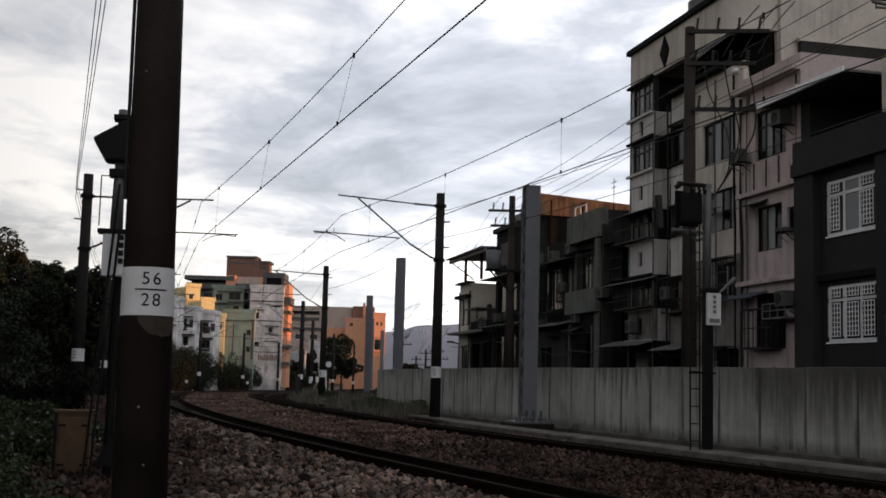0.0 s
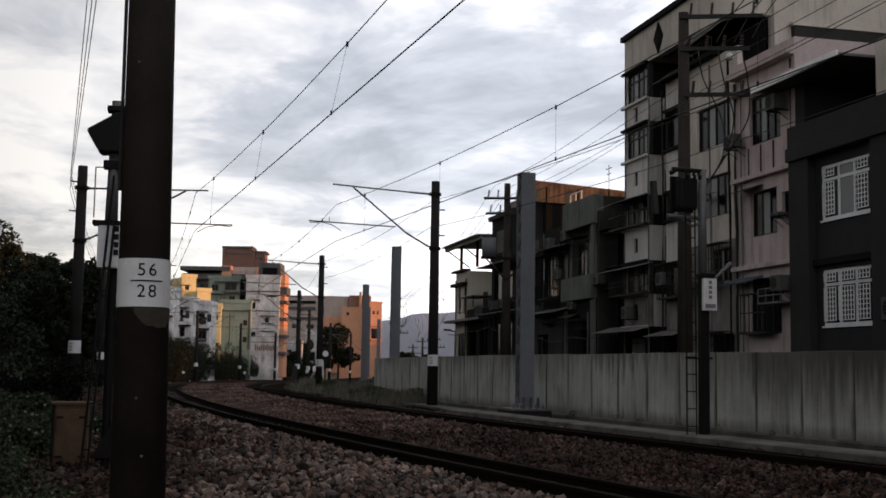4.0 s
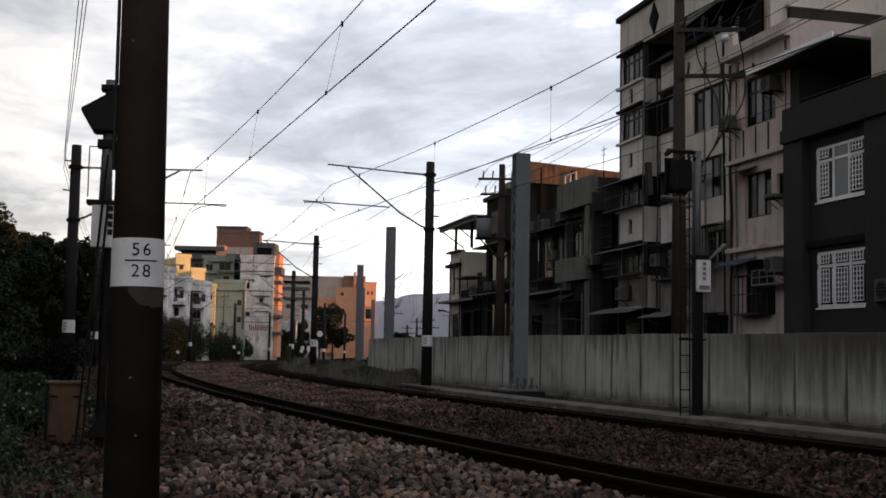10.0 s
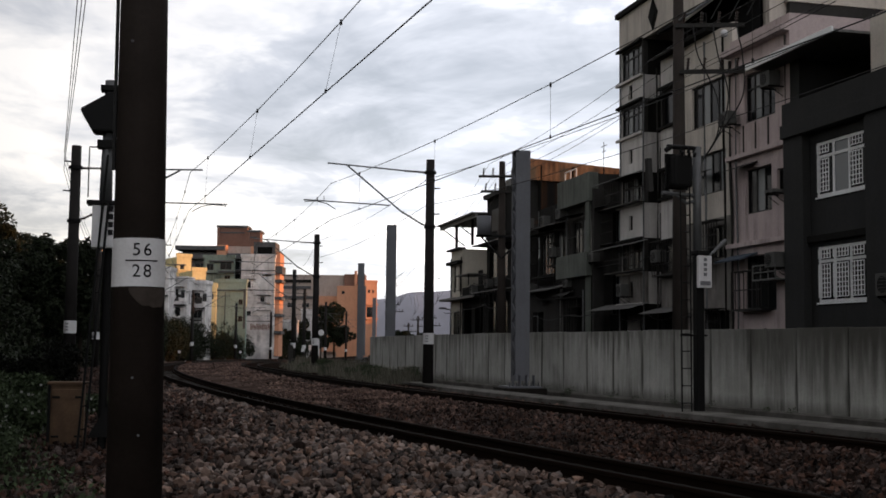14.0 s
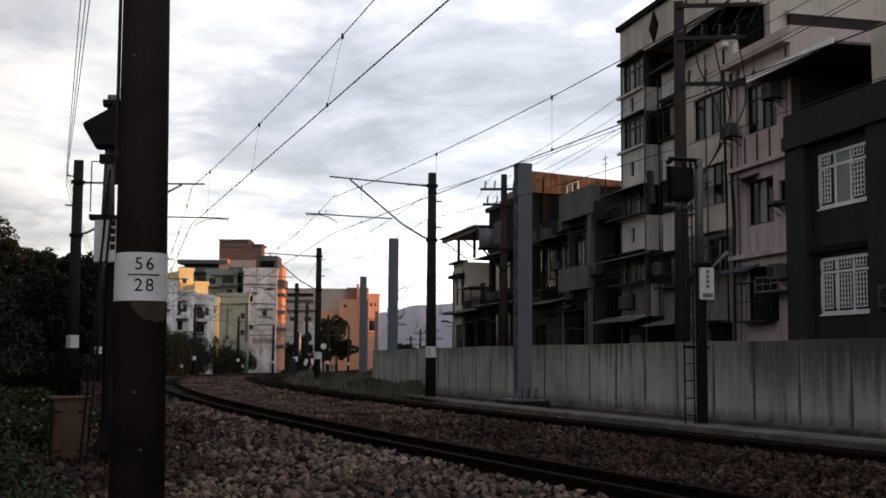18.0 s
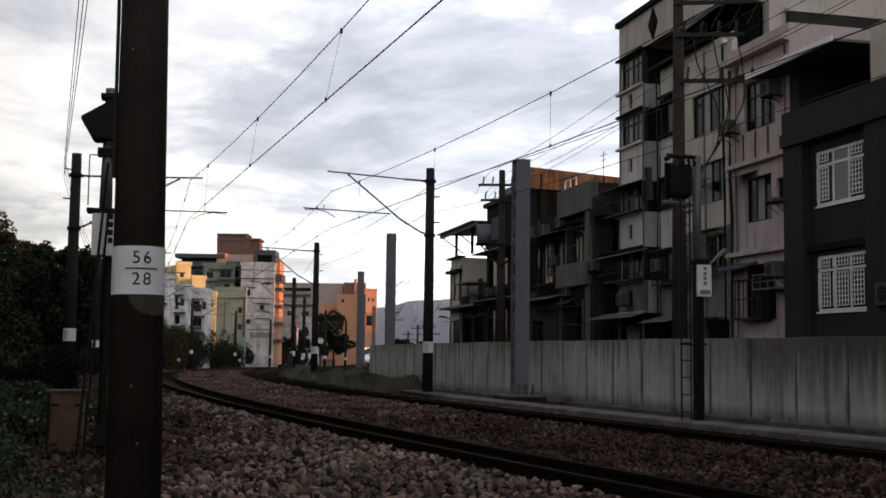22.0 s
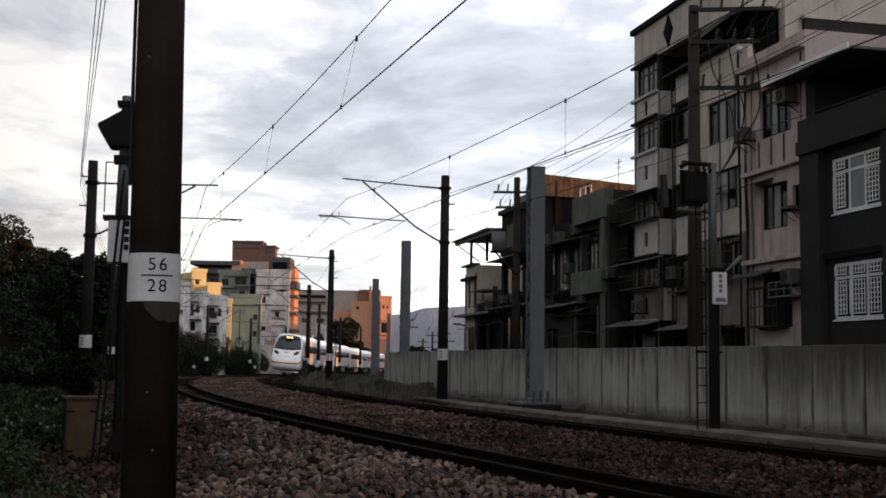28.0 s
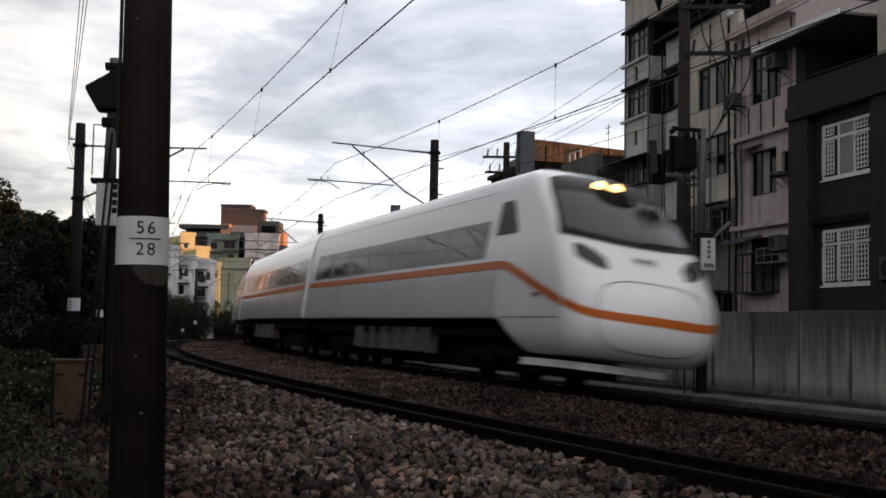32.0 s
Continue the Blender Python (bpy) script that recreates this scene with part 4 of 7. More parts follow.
def grey_house():
    h = house("grey_house", "charcoal grey rendered house with white grilled windows")
    holes = [(-1.02, 5.81, 1.64, 7.52), (-1.0, 2.55, 1.6, 4.27), (-2.6, 8.95, 2.55, 10.5)]
    part("wall", front_wall(-2.8, 3.1, -0.4, 10.55, holes + [(-2.8, 8.95, -2.6, 10.55), (-2.6, 10.5, 2.55, 10.55)], v=0.0), CHAR, h)
    shell(h, CHAR, -2.8, 3.1, -0.4, 8.95, 9.0)
    part("pilaster", boxed(1.95, 0.003, -0.4, 3.1, 0.28, 8.0, bevel=0.01), CHAR, h)
    part("pilaster", boxed(-2.7, 0.003, -0.4, -1.35, 0.28, 8.0, bevel=0.01), CHAR, h)
    part("ledge", boxed(-2.8, 0.003, 7.86, 3.1, 0.4, 8.3, bevel=0.02), CHAR, h)
    part("ledge", boxed(-1.35, 0.003, 4.42, 1.95, 0.16, 4.62, bevel=0.01), DARKR, h)
    part("parapet", boxed(-2.8, 0.003, 8.3, 3.1, 0.32, 9.0, bevel=0.02), CHAR, h)
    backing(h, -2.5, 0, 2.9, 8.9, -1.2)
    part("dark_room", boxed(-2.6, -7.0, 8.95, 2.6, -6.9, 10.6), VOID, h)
    for z0, z1 in ((5.81, 7.52), (2.55, 4.27)):
        w = window(h, -1.0, z0, 1.62, z1, 3, WHITEF, PANE, v=0.0, deep=0.06, transom=0.45, bar=0.09, pale=(1,) if z0 > 5 else ())
        for a, b in ((-0.98, -0.16), (0.78, 1.58)):
            grille(w, a + 0.1, z0 + 0.16, b - 0.08, z1 - 0.56, 0.03, 4, 7)
            grille(w, a + 0.1, z1 - 0.36, b - 0.08, z1 - 0.1, 0.03, 4, 2)
        if z0 < 3:
            grille(w, -0.08, z0 + 0.16, 0.70, z1 - 0.56, 0.03, 5, 7)
            grille(w, -0.08, z1 - 0.36, 0.70, z1 - 0.1, 0.03, 5, 2)
        part("window_sill", boxed(-1.02, 0.0, z0 - 0.06, 1.63, 0.05, z0 - 0.004, bevel=0.01), WHITEF, w)
    # roof-top shelter with a thin sloping canopy
    bm = bmesh.new()
    box(bm, -0.75, -4.0, 10.42, 4.3, 0.9, 10.50)
    part("canopy", bm, SHEET, h, "thin pale metal canopy")
    bm = bmesh.new()
    box(bm, -0.8, 0.86, 10.36, 4.34, 0.94, 10.56, bevel=0.01)
    part("gutter", bm, WHITEF, h)
    part("shelter_wall", boxed(-2.8, -4.0, 8.95, -0.9, -0.3, 10.9), BEIGE, h)
    # near-black sheet that paints the dark space under the canopy
    part("shelter_wall", boxed(-0.6, -4.1, 8.95, 3.0, -3.9, 10.42), VOID, h)
    part("shelter_wall", boxed(2.6, -3.9, 8.95, 3.0, -0.25, 10.42), CHAR, h)


def pink_house():
    h = house("pink_house", "stained pinkish tiled house with dark windows")
    holes = [(4.05, 8.95, 6.12, 10.65), (4.33, 5.75, 6.1, 7.3), (3.35, 6.25, 4.0, 7.05), (4.1, 2.4, 6.2, 4.3)]
    part("wall", front_wall(3.1, 7.15, -0.4, 12.1, holes), PINK, h)
    shell(h, PINK, 3.1, 7.15, -0.4, 12.1, 9.0)
    backing(h, 3.3, 0, 7.0, 11.8, -0.8)
    for z in (7.84, 4.72, 10.95):
        part("ledge", boxed(3.1, 0.003, z - 0.10, 7.2, 0.22, z + 0.06, bevel=0.02), PINK, h)
    part("cornice", boxed(3.05, 0.003, 11.5, 7.25, 0.35, 11.72, bevel=0.02), PINK, h)
    for u in (4.5, 5.35, 6.2):
        part("joint_rib", boxed(u - 0.03, 0.003, 7.9, u + 0.03, 0.03, 8.9), GREYR, h)
    window(h, 4.08, 8.97, 6.1, 10.63, 4, ALU, PANE, transom=0.5, pale=(2,), bar=0.06)
    window(h, 4.35, 5.77, 6.08, 7.28, 3, ALU, PANE, pale=(1,))
    window(h, 3.37, 6.27, 3.98, 7.03, 1, ALU, PANE)
    window(h, 4.12, 2.42, 6.18, 4.28, 3, ALU, PANE)
    cage = grille(h, 4.3, 2.45, 6.35, 3.75, 0.45, 7, 2, ALU, 0.018)
    for u in (4.3, 4.8, 5.3, 5.8, 6.35):
        for z in (2.45, 3.75):
            part("cage_bar", rods([((u, 0.0, z), (u, 0.45, z))], 0.02), ALU, cage)
    part("cage_floor", boxed(4.28, 0.02, 2.40, 6.37, 0.47, 2.43), ALU, cage)
    part("shelf", boxed(3.25, 0.02, 3.35, 4.7, 0.55, 3.40), SHEET, h)
    part("shelf_rail", rods([((3.25, 0.53, z), (4.7, 0.53, z)) for z in (3.62, 3.85)] + [((u, 0.53, 3.4), (u, 0.53, 3.85)) for u in (3.25, 3.7, 4.2, 4.7)], 0.018), SHEET, h)
    bm = bmesh.new()
    box(bm, 5.3, 0.0, 0.0, 7.1, 0.75, 0.05, Matrix.Translation((0, 0, 4.35)) @ pose(0, 0, 0, -20, 0, 0))
    part("awning", bm, TARP, h, "faded blue-grey tarpaulin awning")
    aircon(3.75, 9.75)
    aircon(3.55, 3.75)
    aircon(3.65, 6.2, 0.3, 0.55, 0.12)


def five_storey():
    h = house("apartment_block", "six-storey stained beige apartment block with balconies and bay windows")
    z_floors = [2.9, 5.7, 8.5, 10.2, 12.67, 14.2]
    Z = [0.1, 2.95, 5.72, 8.45, 10.2, 12.67]
    u_l, bay_r, rec_r, u_r = 17.45, 14.85, 13.2, 7.2
    shell(h, BEIGE, u_r, u_l, -0.4, 15.7, 11.0, v=-1.4)
    part("end_wall", boxed(u_l - 0.2, -1.6, -0.4, u_l, -0.02, 15.7), WHITILE, h)
    # bay stack at the far end
    levels = [(14.2, 15.75, "par"), (12.67, 14.2, "win"), (11.65, 12.67, "wall"), (10.2, 11.65, "win"), (8.5, 10.2, "wall"), (7.2, 8.5, "win"), (5.72, 7.2, "wall"), (4.3, 5.72, "win"), (2.95, 4.3, "wall"), (-0.4, 2.95, "shade")]
    for z0, z1, what in levels:
        if what == "wall":
            zc = (z0 + z1) / 2
            part("bay_wall", front_wall(bay_r, u_l, z0, z1, [(16.0, zc - 0.32, 16.42, zc + 0.32)]), WHITILE if z0 > 4 else SOOTSHADETILE, h)
            window(h, 16.0, zc - 0.32, 16.42, zc + 0.32, 1, ALU, PANE)
        elif what == "win":
            part("bay_wall", front_wall(bay_r, u_l, z0, z1, [(bay_r + 0.15, z0 + 0.12, u_l - 0.15, z1 - 0.12)]), GREYR, h)
            window(h, bay_r + 0.15, z0 + 0.12, u_l - 0.15, z1 - 0.12, 4, ALU, PANE, transom=0.4, bar=0.07, pale=(int(z0) % 2, 2 + int(z0) % 2))
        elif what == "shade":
            part("bay_wall", front_wall(bay_r, u_l, z0, z1, [(15.2, 0.0, 17.1, 2.5)]), DARKR, h)
        if what != "par":
            part("ledge", boxed(bay_r - 0.02, 0.003, z1 - 0.06, u_l + 0.12, 0.14, z1 + 0.05, bevel=0.01), DARKR if what == "win" else WHITILE, h)
    # sides facing the recess: its shade painted near black at window levels
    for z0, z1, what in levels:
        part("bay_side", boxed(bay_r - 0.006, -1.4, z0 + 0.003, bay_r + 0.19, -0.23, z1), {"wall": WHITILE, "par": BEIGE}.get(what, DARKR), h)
    # parapet with a diamond ornament
    part("parapet", boxed(9.0, -0.22, 14.2, u_l, 0.0, 15.72), BEIGE, h)
    part("coping", boxed(9.0, -0.3, 15.72, u_l + 0.15, 0.16, 15.95, bevel=0.02), DARKR, h)

    def rounded(r_out, r_in, z0, z1, back):
        """A wall that turns a round corner at the parapet's end and runs back from the railway."""
        bm = bmesh.new()
        arc = [math.radians(90 + 9 * k) for k in range(11)]
        rim = [(9.0 + r_out * math.cos(a), -1.6 + r_out * math.sin(a)) for a in arc] + [(9.0 - r_out, -back), (9.0 - r_in, -back)] + [(9.0 + r_in * math.cos(a), -1.6 + r_in * math.sin(a)) for a in reversed(arc)]
        face = bm.faces.new([bm.verts.new((u, v, z0)) for u, v in rim])
        up = bmesh.ops.extrude_face_region(bm, geom=[face])
        bmesh.ops.translate(bm, vec=(0, 0, z1 - z0), verts=[q for q in up["geom"] if isinstance(q, bmesh.types.BMVert)])
        bmesh.ops.recalc_face_normals(bm, faces=bm.faces)
        return bm

    part("round_corner_wall", rounded(1.6, 1.38, 14.2, 15.72, 9.0), BEIGE, h)
    part("coping", rounded(1.76, 1.3, 15.72, 15.95, 9.0), DARKR, h)
    part("side_wall", boxed(7.4, -9.0, 12.1, 7.62, -1.6, 14.2), BEIGE, h)
    bm = bmesh.new()
    for k in range(2):
        s = 0.0 if k == 0 else 0.09
        vs = [bm.verts.new((13.75 + a, 0.012 + s * 0.3, 14.95 + b)) for a, b in ((0.45 - s * 2, 0), (0, 0.68 - s * 2), (-0.45 + s * 2, 0), (0, -0.68 + s * 2))]
        bm.faces.new(vs)
    r = bmesh.ops.extrude_face_region(bm, geom=list(bm.faces))
    bmesh.ops.translate(bm, vec=(0, 0.05, 0), verts=[g for g in r["geom"] if isinstance(g, bmesh.types.BMVert)])
    part("diamond_ornament", bm, DARKR, h, "dark diamond ornament on the parapet")
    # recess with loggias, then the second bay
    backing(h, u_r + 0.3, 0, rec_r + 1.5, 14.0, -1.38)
    # loggia walls near black: the recess's shade is put into their colour
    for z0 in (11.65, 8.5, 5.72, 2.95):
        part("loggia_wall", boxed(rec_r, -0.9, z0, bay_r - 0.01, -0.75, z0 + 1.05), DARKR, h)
    second = [(12.9, 14.0, "dark"), (11.65, 12.9, "wall"), (10.0, 11.65, "win"), (8.3, 10.0, "wall"), (7.1, 8.3, "win"), (5.4, 7.1, "wall"), (4.0, 5.4, "win"), (2.6, 4.0, "wall"), (-0.4, 2.6, "dark2")]
    for z0, z1, what in second:
        if what == "wall":
            part("bay_wall", front_wall(11.2, rec_r, z0, z1, [(11.6, z0 + 0.35, 12.0, z0 + 1.0)], v=-0.05), WHITILE if z0 > 5 else SOOTSHADETILE, h)
            window(h, 11.6, z0 + 0.35, 12.0, z0 + 1.0, 1, v=-0.05)
        elif what == "win":
            part("bay_wall", front_wall(11.2, rec_r, z0, z1, [(11.35, z0 + 0.1, rec_r - 0.12, z1 - 0.1)], v=-0.05), GREYR, h)
            window(h, 11.35, z0 + 0.1, rec_r - 0.12, z1 - 0.1, 2, ALU, PANE, v=-0.05, bar=0.07)
        elif what == "dark2":
            part("bay_wall", front_wall(11.2, rec_r, z0, z1, [(11.5, 0.0, 12.9, 2.2)], v=-0.05), DARKR, h)
        part("ledge", boxed(11.15, -0.04, z1 - 0.05, rec_r + 0.06, 0.1, z1 + 0.05, bevel=0.01), DARKR, h)
    # flat stretch towards the pink house
    holes = [(7.75, 9.5, 10.5, 11.1), (7.75, 6.85, 10.3, 8.4), (7.75, 4.4, 9.3, 5.6), (7.6, 1.2, 9.4, 2.5)]
    part("wall", front_wall(u_r, 11.2, 5.9, 12.9, holes[:2], v=-0.12), BEIGE, h)
    part("wall", front_wall(u_r, 11.2, -0.4, 5.9, holes[2:], v=-0.12), SOOTSHADETILE, h, "soot-stained lower wall with shade in its colour")
    for a, b, c, d in holes:
        window(h, a, b, c, d, 4, ALU, PANE, v=-0.12, bar=0.06, pale=(0, 2) if b > 6 else ())
    part("balcony_slab", boxed(8.6, -0.1, 12.9, 13.4, 0.22, 13.02, bevel=0.02), DARKR, h)
    part("balcony_rail", rods([((8.7, 0.15, z), (11.2, 0.15, z)) for z in (13.3, 13.6)] + [((u, 0.15, 13.02), (u, 0.15, 13.6)) for u in (8.7, 9.5, 10.3, 11.2)], 0.025), ALU, h)
    part("roof_strut", rods([((10.4, 0.35, 13.7), (7.3, 0.35, 13.95))], 0.09), WHITEF, h, "pale diagonal strut under the roof")
    # near-black sheet: shade of the opening below the parapet, put into colour
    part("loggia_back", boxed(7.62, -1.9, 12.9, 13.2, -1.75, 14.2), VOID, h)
    part("roof_wall", boxed(-3.0, -9.4, 10.8, u_r, -9.2, 18.5), BEIGE, h, "beige upper wall")
    part("roof_slab", boxed(9.3, -8.8, 15.0, 17.2, -0.3, 15.15), DARKR, h)
    sw = part("side_window", boxed(7.33, -8.2, 13.0, 7.395, -7.0, 14.1), ALU, h)
    part("pane", boxed(7.31, -8.0, 13.1, 7.329, -7.2, 14.0), PALEPANE, sw)
    part("side_band", boxed(6.95, -9.0, 12.75, 7.19, -2.3, 13.75), GREYR, h, "dark band on the roof-level side wall")
    part("side_ledge", boxed(6.9, -9.0, 13.76, 7.19, -2.2, 13.9), BEIGE, h)
    bm = bmesh.new()
    rod(bm, (13.0, -1.6, 15.2), (13.0, -1.6, 17.0), 0.85, seg=28)
    part("water_tank", bm, PIPE, h, "steel rooftop water tank")
    # awnings
    for z, u0, u1, out in ((8.52, 14.6, 18.6, 0.9), (5.6, 14.4, 18.9, 0.8), (2.98, 14.2, 19.0, 1.0), (12.95, 11.0, 13.3, 0.5), (2.7, 10.8, 13.5, 0.9)):
        ribbed_awning(h, u0, u1, z, out)
    aircon(12.6, 4.5)
    for z0, z1 in ((7.25, 8.4), (4.35, 5.5)):
        g = grille(h, 14.6, z0, 18.1, z1, 0.45, 18, 2, ALU, 0.012)
        part("cage_floor", boxed(14.6, 0.02, z0 - 0.04, 18.1, 0.47, z0 - 0.01), ALU, h)


def low_houses():
    # a dark narrow gap house, then a three-storey house with a grey-green parapet
    h = house("dark_house", "narrow near-black house with small openings")
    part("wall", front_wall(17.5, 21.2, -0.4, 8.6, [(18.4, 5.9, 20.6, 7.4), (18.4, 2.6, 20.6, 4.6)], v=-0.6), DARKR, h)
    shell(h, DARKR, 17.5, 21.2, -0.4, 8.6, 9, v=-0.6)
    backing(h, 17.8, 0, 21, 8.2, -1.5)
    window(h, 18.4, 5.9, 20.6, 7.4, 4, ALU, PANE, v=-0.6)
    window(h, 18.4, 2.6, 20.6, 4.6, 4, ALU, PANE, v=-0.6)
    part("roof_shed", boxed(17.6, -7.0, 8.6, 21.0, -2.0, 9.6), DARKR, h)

    h = house("green_house", "three-storey weathered house with grey-green parapet and balcony")
    h.matrix_basis = FAC @ Matrix.Translation((-1.2, 0, 0))
    part("pillar", boxed(21.3, 0.305, -0.4, 21.75, 0.42, 7.84, bevel=0.01), GREENR, h, "pale weathered pillar")
    part("drain_pipe", rods([((21.5, 0.62, 0.0), (21.5, 0.62, 3.75))], 0.035), PIPE, h, "grey plastic drain pipe")
    part("wall", front_wall(21.2, 25.3, -0.4, 9.15, [(22.0, 5.6, 24.6, 7.2), (21.8, 0.0, 24.9, 3.6)]), GREYR, h)
    shell(h, GREYR, 21.2, 25.3, -0.4, 9.15, 9)
    backing(h, 21.4, 0, 25.1, 7.8, -1.2)
    part("parapet", boxed(21.15, 0.003, 7.86, 25.4, 0.5, 9.2, bevel=0.02), GREENR, h, "grey-green parapet")
    part("balcony_front", boxed(21.2, 0.003, 4.4, 25.3, 0.6, 5.5, bevel=0.02), GREENR, h)
    part("side_wall", boxed(20.95, -0.2, -0.4, 21.19, 0.3, 8.4), GREYR, h)
    window(h, 22.0, 5.6, 24.6, 7.2, 4, ALU, PANE, pale=(1,), deep=0.1)
    grille(h, 21.9, 5.5, 24.7, 7.25, 0.35, 7, 2, ALU, 0.016)
    part("lower_front", front_wall(21.3, 25.2, -0.4, 4.4, [(22.2, 0.0, 24.4, 3.0)], v=0.3, thick=0.1), DARKR, h)

    h = house("shuttered_house", "dark three-storey house with sloping awning and roof frame")
    h.matrix_basis = FAC @ Matrix.Translation((-1.2, 0, 0))
    part("roller_shutter", boxed(25.45, 0.37, 0.2, 27.3, 0.43, 3.95), GREYR, h)
    for k in range(12):
        part("shutter_slat", boxed(25.5, 0.434, 0.4 + k * 0.29, 27.25, 0.455, 0.62 + k * 0.29), GREYR, h)
    part("door_post", boxed(24.9, 0.36, 0.0, 25.1, 0.46, 3.95), SHEET, h)
    part("window_slot", boxed(29.75, -0.09, 5.8, 29.87, -0.05, 7.1), WHITEF, h)
    part("wall", front_wall(25.3, 30.2, -0.4, 8.4, [(25.8, 5.3, 27.2, 7.0), (27.6, 4.9, 29.6, 7.0), (25.9, 0.0, 29.4, 3.4)], v=-0.1), DARKR, h)
    shell(h, DARKR, 25.3, 30.2, -0.4, 8.4, 9, v=-0.1)
    backing(h, 25.5, 0, 30, 8.0, -1.2)
    window(h, 25.8, 5.3, 27.2, 7.0, 2, ALU, PANE, v=-0.1, pale=(1,))
    window(h, 27.6, 4.9, 29.6, 7.0, 3, WHITEF, PANE, v=-0.1, bar=0.03)
    for z, out, u0, u1 in ((7.4, 1.1, 25.2, 30.3), (4.2, 1.3, 25.0, 29.5)):
        bm = bmesh.new()
        box(bm, u0, 0, -0.02, u1, out, 0.02, Matrix.Translation((0, -0.1, z)) @ pose(0, 0, 0, -14, 0, 0))
        part("awning", bm, SHEET, h)
    bm = bmesh.new()
    for u in (25.4, 26.2, 27.0):
        rod(bm, (u, -0.5, 8.4), (u, -0.5, 10.0), 0.035)
    for z in (9.0, 9.5, 10.0):
        rod(bm, (25.4, -0.5, z), (27.0, -0.5, z), 0.03)
    part("roof_frame", bm, WHITEF, h)
    part("lower_front", front_wall(25.4, 30.1, -0.4, 4.0, [(26.0, 0.0, 27.4, 2.8), (27.9, 0.2, 29.6, 2.9)], v=0.35, thick=0.1), GREYR, h)
    aircon(25.0, 5.6)
    aircon(28.5, 3.9)

    # rust-orange sheet screen on the roofs, facing along the line
    h = house("roof_shed", "rooftop shed of rusted orange corrugated sheet", "roof sheds")
    bm = bmesh.new()
    n = 90
    lo, hi = [], []
    for k in range(n + 1):
        v0, bend = 0.5 - 6.6 * k / n, (0.0, 0.009, 0.009, 0.0)[k % 4]
        lo.append(bm.verts.new((29.4 + bend, v0, 10.12 - 0.1 * k / n)))
        hi.append(bm.verts.new((29.4 + bend, v0, 11.3 - 0.4 * k / n)))
    for k in range(n):
        bm.faces.new((lo[k], lo[k + 1], hi[k + 1], hi[k]))
    r = bmesh.ops.extrude_face_region(bm, geom=list(bm.faces))
    bmesh.ops.translate(bm, vec=(0.03, 0, 0), verts=[q for q in r["geom"] if isinstance(q, bmesh.types.BMVert)])
    part("corrugated_sheet", bm, RUSTS, h)
    part("shed_body", boxed(29.55, -6.2, 8.3, 30.15, -0.5, 10.85), DARKR, h)
    bm = bmesh.new()
    for v in (-0.4, -2.2, -4.0, -5.8):
        bm = bmesh.new()
        rod(bm, (29.3, v, 8.3), (29.3, v, 10.9), 0.05)
        part("post", bm, DARKR, h)

    # lower dark row, then the white house with a roof shelter
    for k, (u0, u1, top, mat) in enumerate(((30.2, 33.5, 10.8, GREYR), (33.5, 38.4, 10.3, DARKR))):
        h = house("row_house", "old dark row house with metal awnings", "houses behind the wall")
        holes = [(u0 + 0.6, 5.2, u1 - 0.6, 6.8), (u0 + 0.6, 1.8, u1 - 0.6, 3.8)]
        part("wall", front_wall(u0, u1, -0.4, top, holes), mat, h)
        shell(h, mat, u0, u1, -0.4, top, 9)
        backing(h, u0 + 0.2, 0, u1 - 0.2, top - 0.5, -1.0)
        for q in holes:
            window(h, *q, 3, ALU, PANE, pale=(k,))
        for z in (4.3, 7.15):
            part("awning", boxed(u0, 0.003, z - 0.02, u1, 1.0, z + 0.03), SHEET, h)
        bm = bmesh.new()
        for j in range(4):
            rod(bm, (u0 + 0.4 + j * 0.9, 0.9, 4.3), (u0 + 0.4 + j * 0.9, 0.9, 0), 0.04)
        part("post", bm, ALU, h)
        aircon(u0 + 1.0, 4.6)
        if k:
            part("roof_room", boxed(u0 + 0.4, -4.0, top - 0.1, u1 - 0.9, -0.6, top + 0.75), SHEET, h)
            part("upper_window", boxed(u0 + 1.0, 0.004, 8.0, u1 - 1.2, 0.06, 9.3), ALU, h)
            part("cornice", boxed(u0, 0.004, top - 0.25, u1 + 0.05, 0.25, top), GREYR, h)
    h = house("white_house", "pale rendered corner house with an open roof shelter")
    holes = [(44.6, 4.7, 45.2, 6.5), (45.9, 4.7, 46.6, 6.5), (44.7, 1.2, 46.6, 3.4)]
    part("wall", front_wall(44.2, 47.1, -0.4, 7.5, holes), CREAM, h)
    shell(h, CREAM, 44.2, 47.1, -0.4, 7.5, 8)
    backing(h, 44.4, 0, 46.9, 7.2, -1.0)
    for q in holes:
        window(h, *q, 2, ALU, PANE)
    part("ledge", boxed(44.1, 0.003, 6.55, 47.3, 0.35, 6.75), DARKR, h)
    part("coping", boxed(44.1, -0.2, 7.5, 47.3, 0.3, 7.62), GREYR, h)
    part("ledge", boxed(38.5, 0.003, 4.1, 47.3, 0.8, 4.25), SHEET, h)
    part("annex_wall", front_wall(38.4, 44.19, -0.4, 4.9, [(39.2, 1.2, 41.0, 3.6), (41.8, 1.2, 43.6, 3.6)]), DARKR, h)
    shell(h, DARKR, 38.4, 44.19, -0.4, 4.9, 8)
    ribs = [(38.8, 0.4, 4.9), (40.4, 0.4, 5.6), (41.9, 0.4, 5.3), (43.4, 0.4, 5.7)]
    for u, v, z in ribs:
        part("roof_screen", boxed(u, -1.2, 4.9, u + 1.1, -1.1, z + 0.4), GREYR, h)
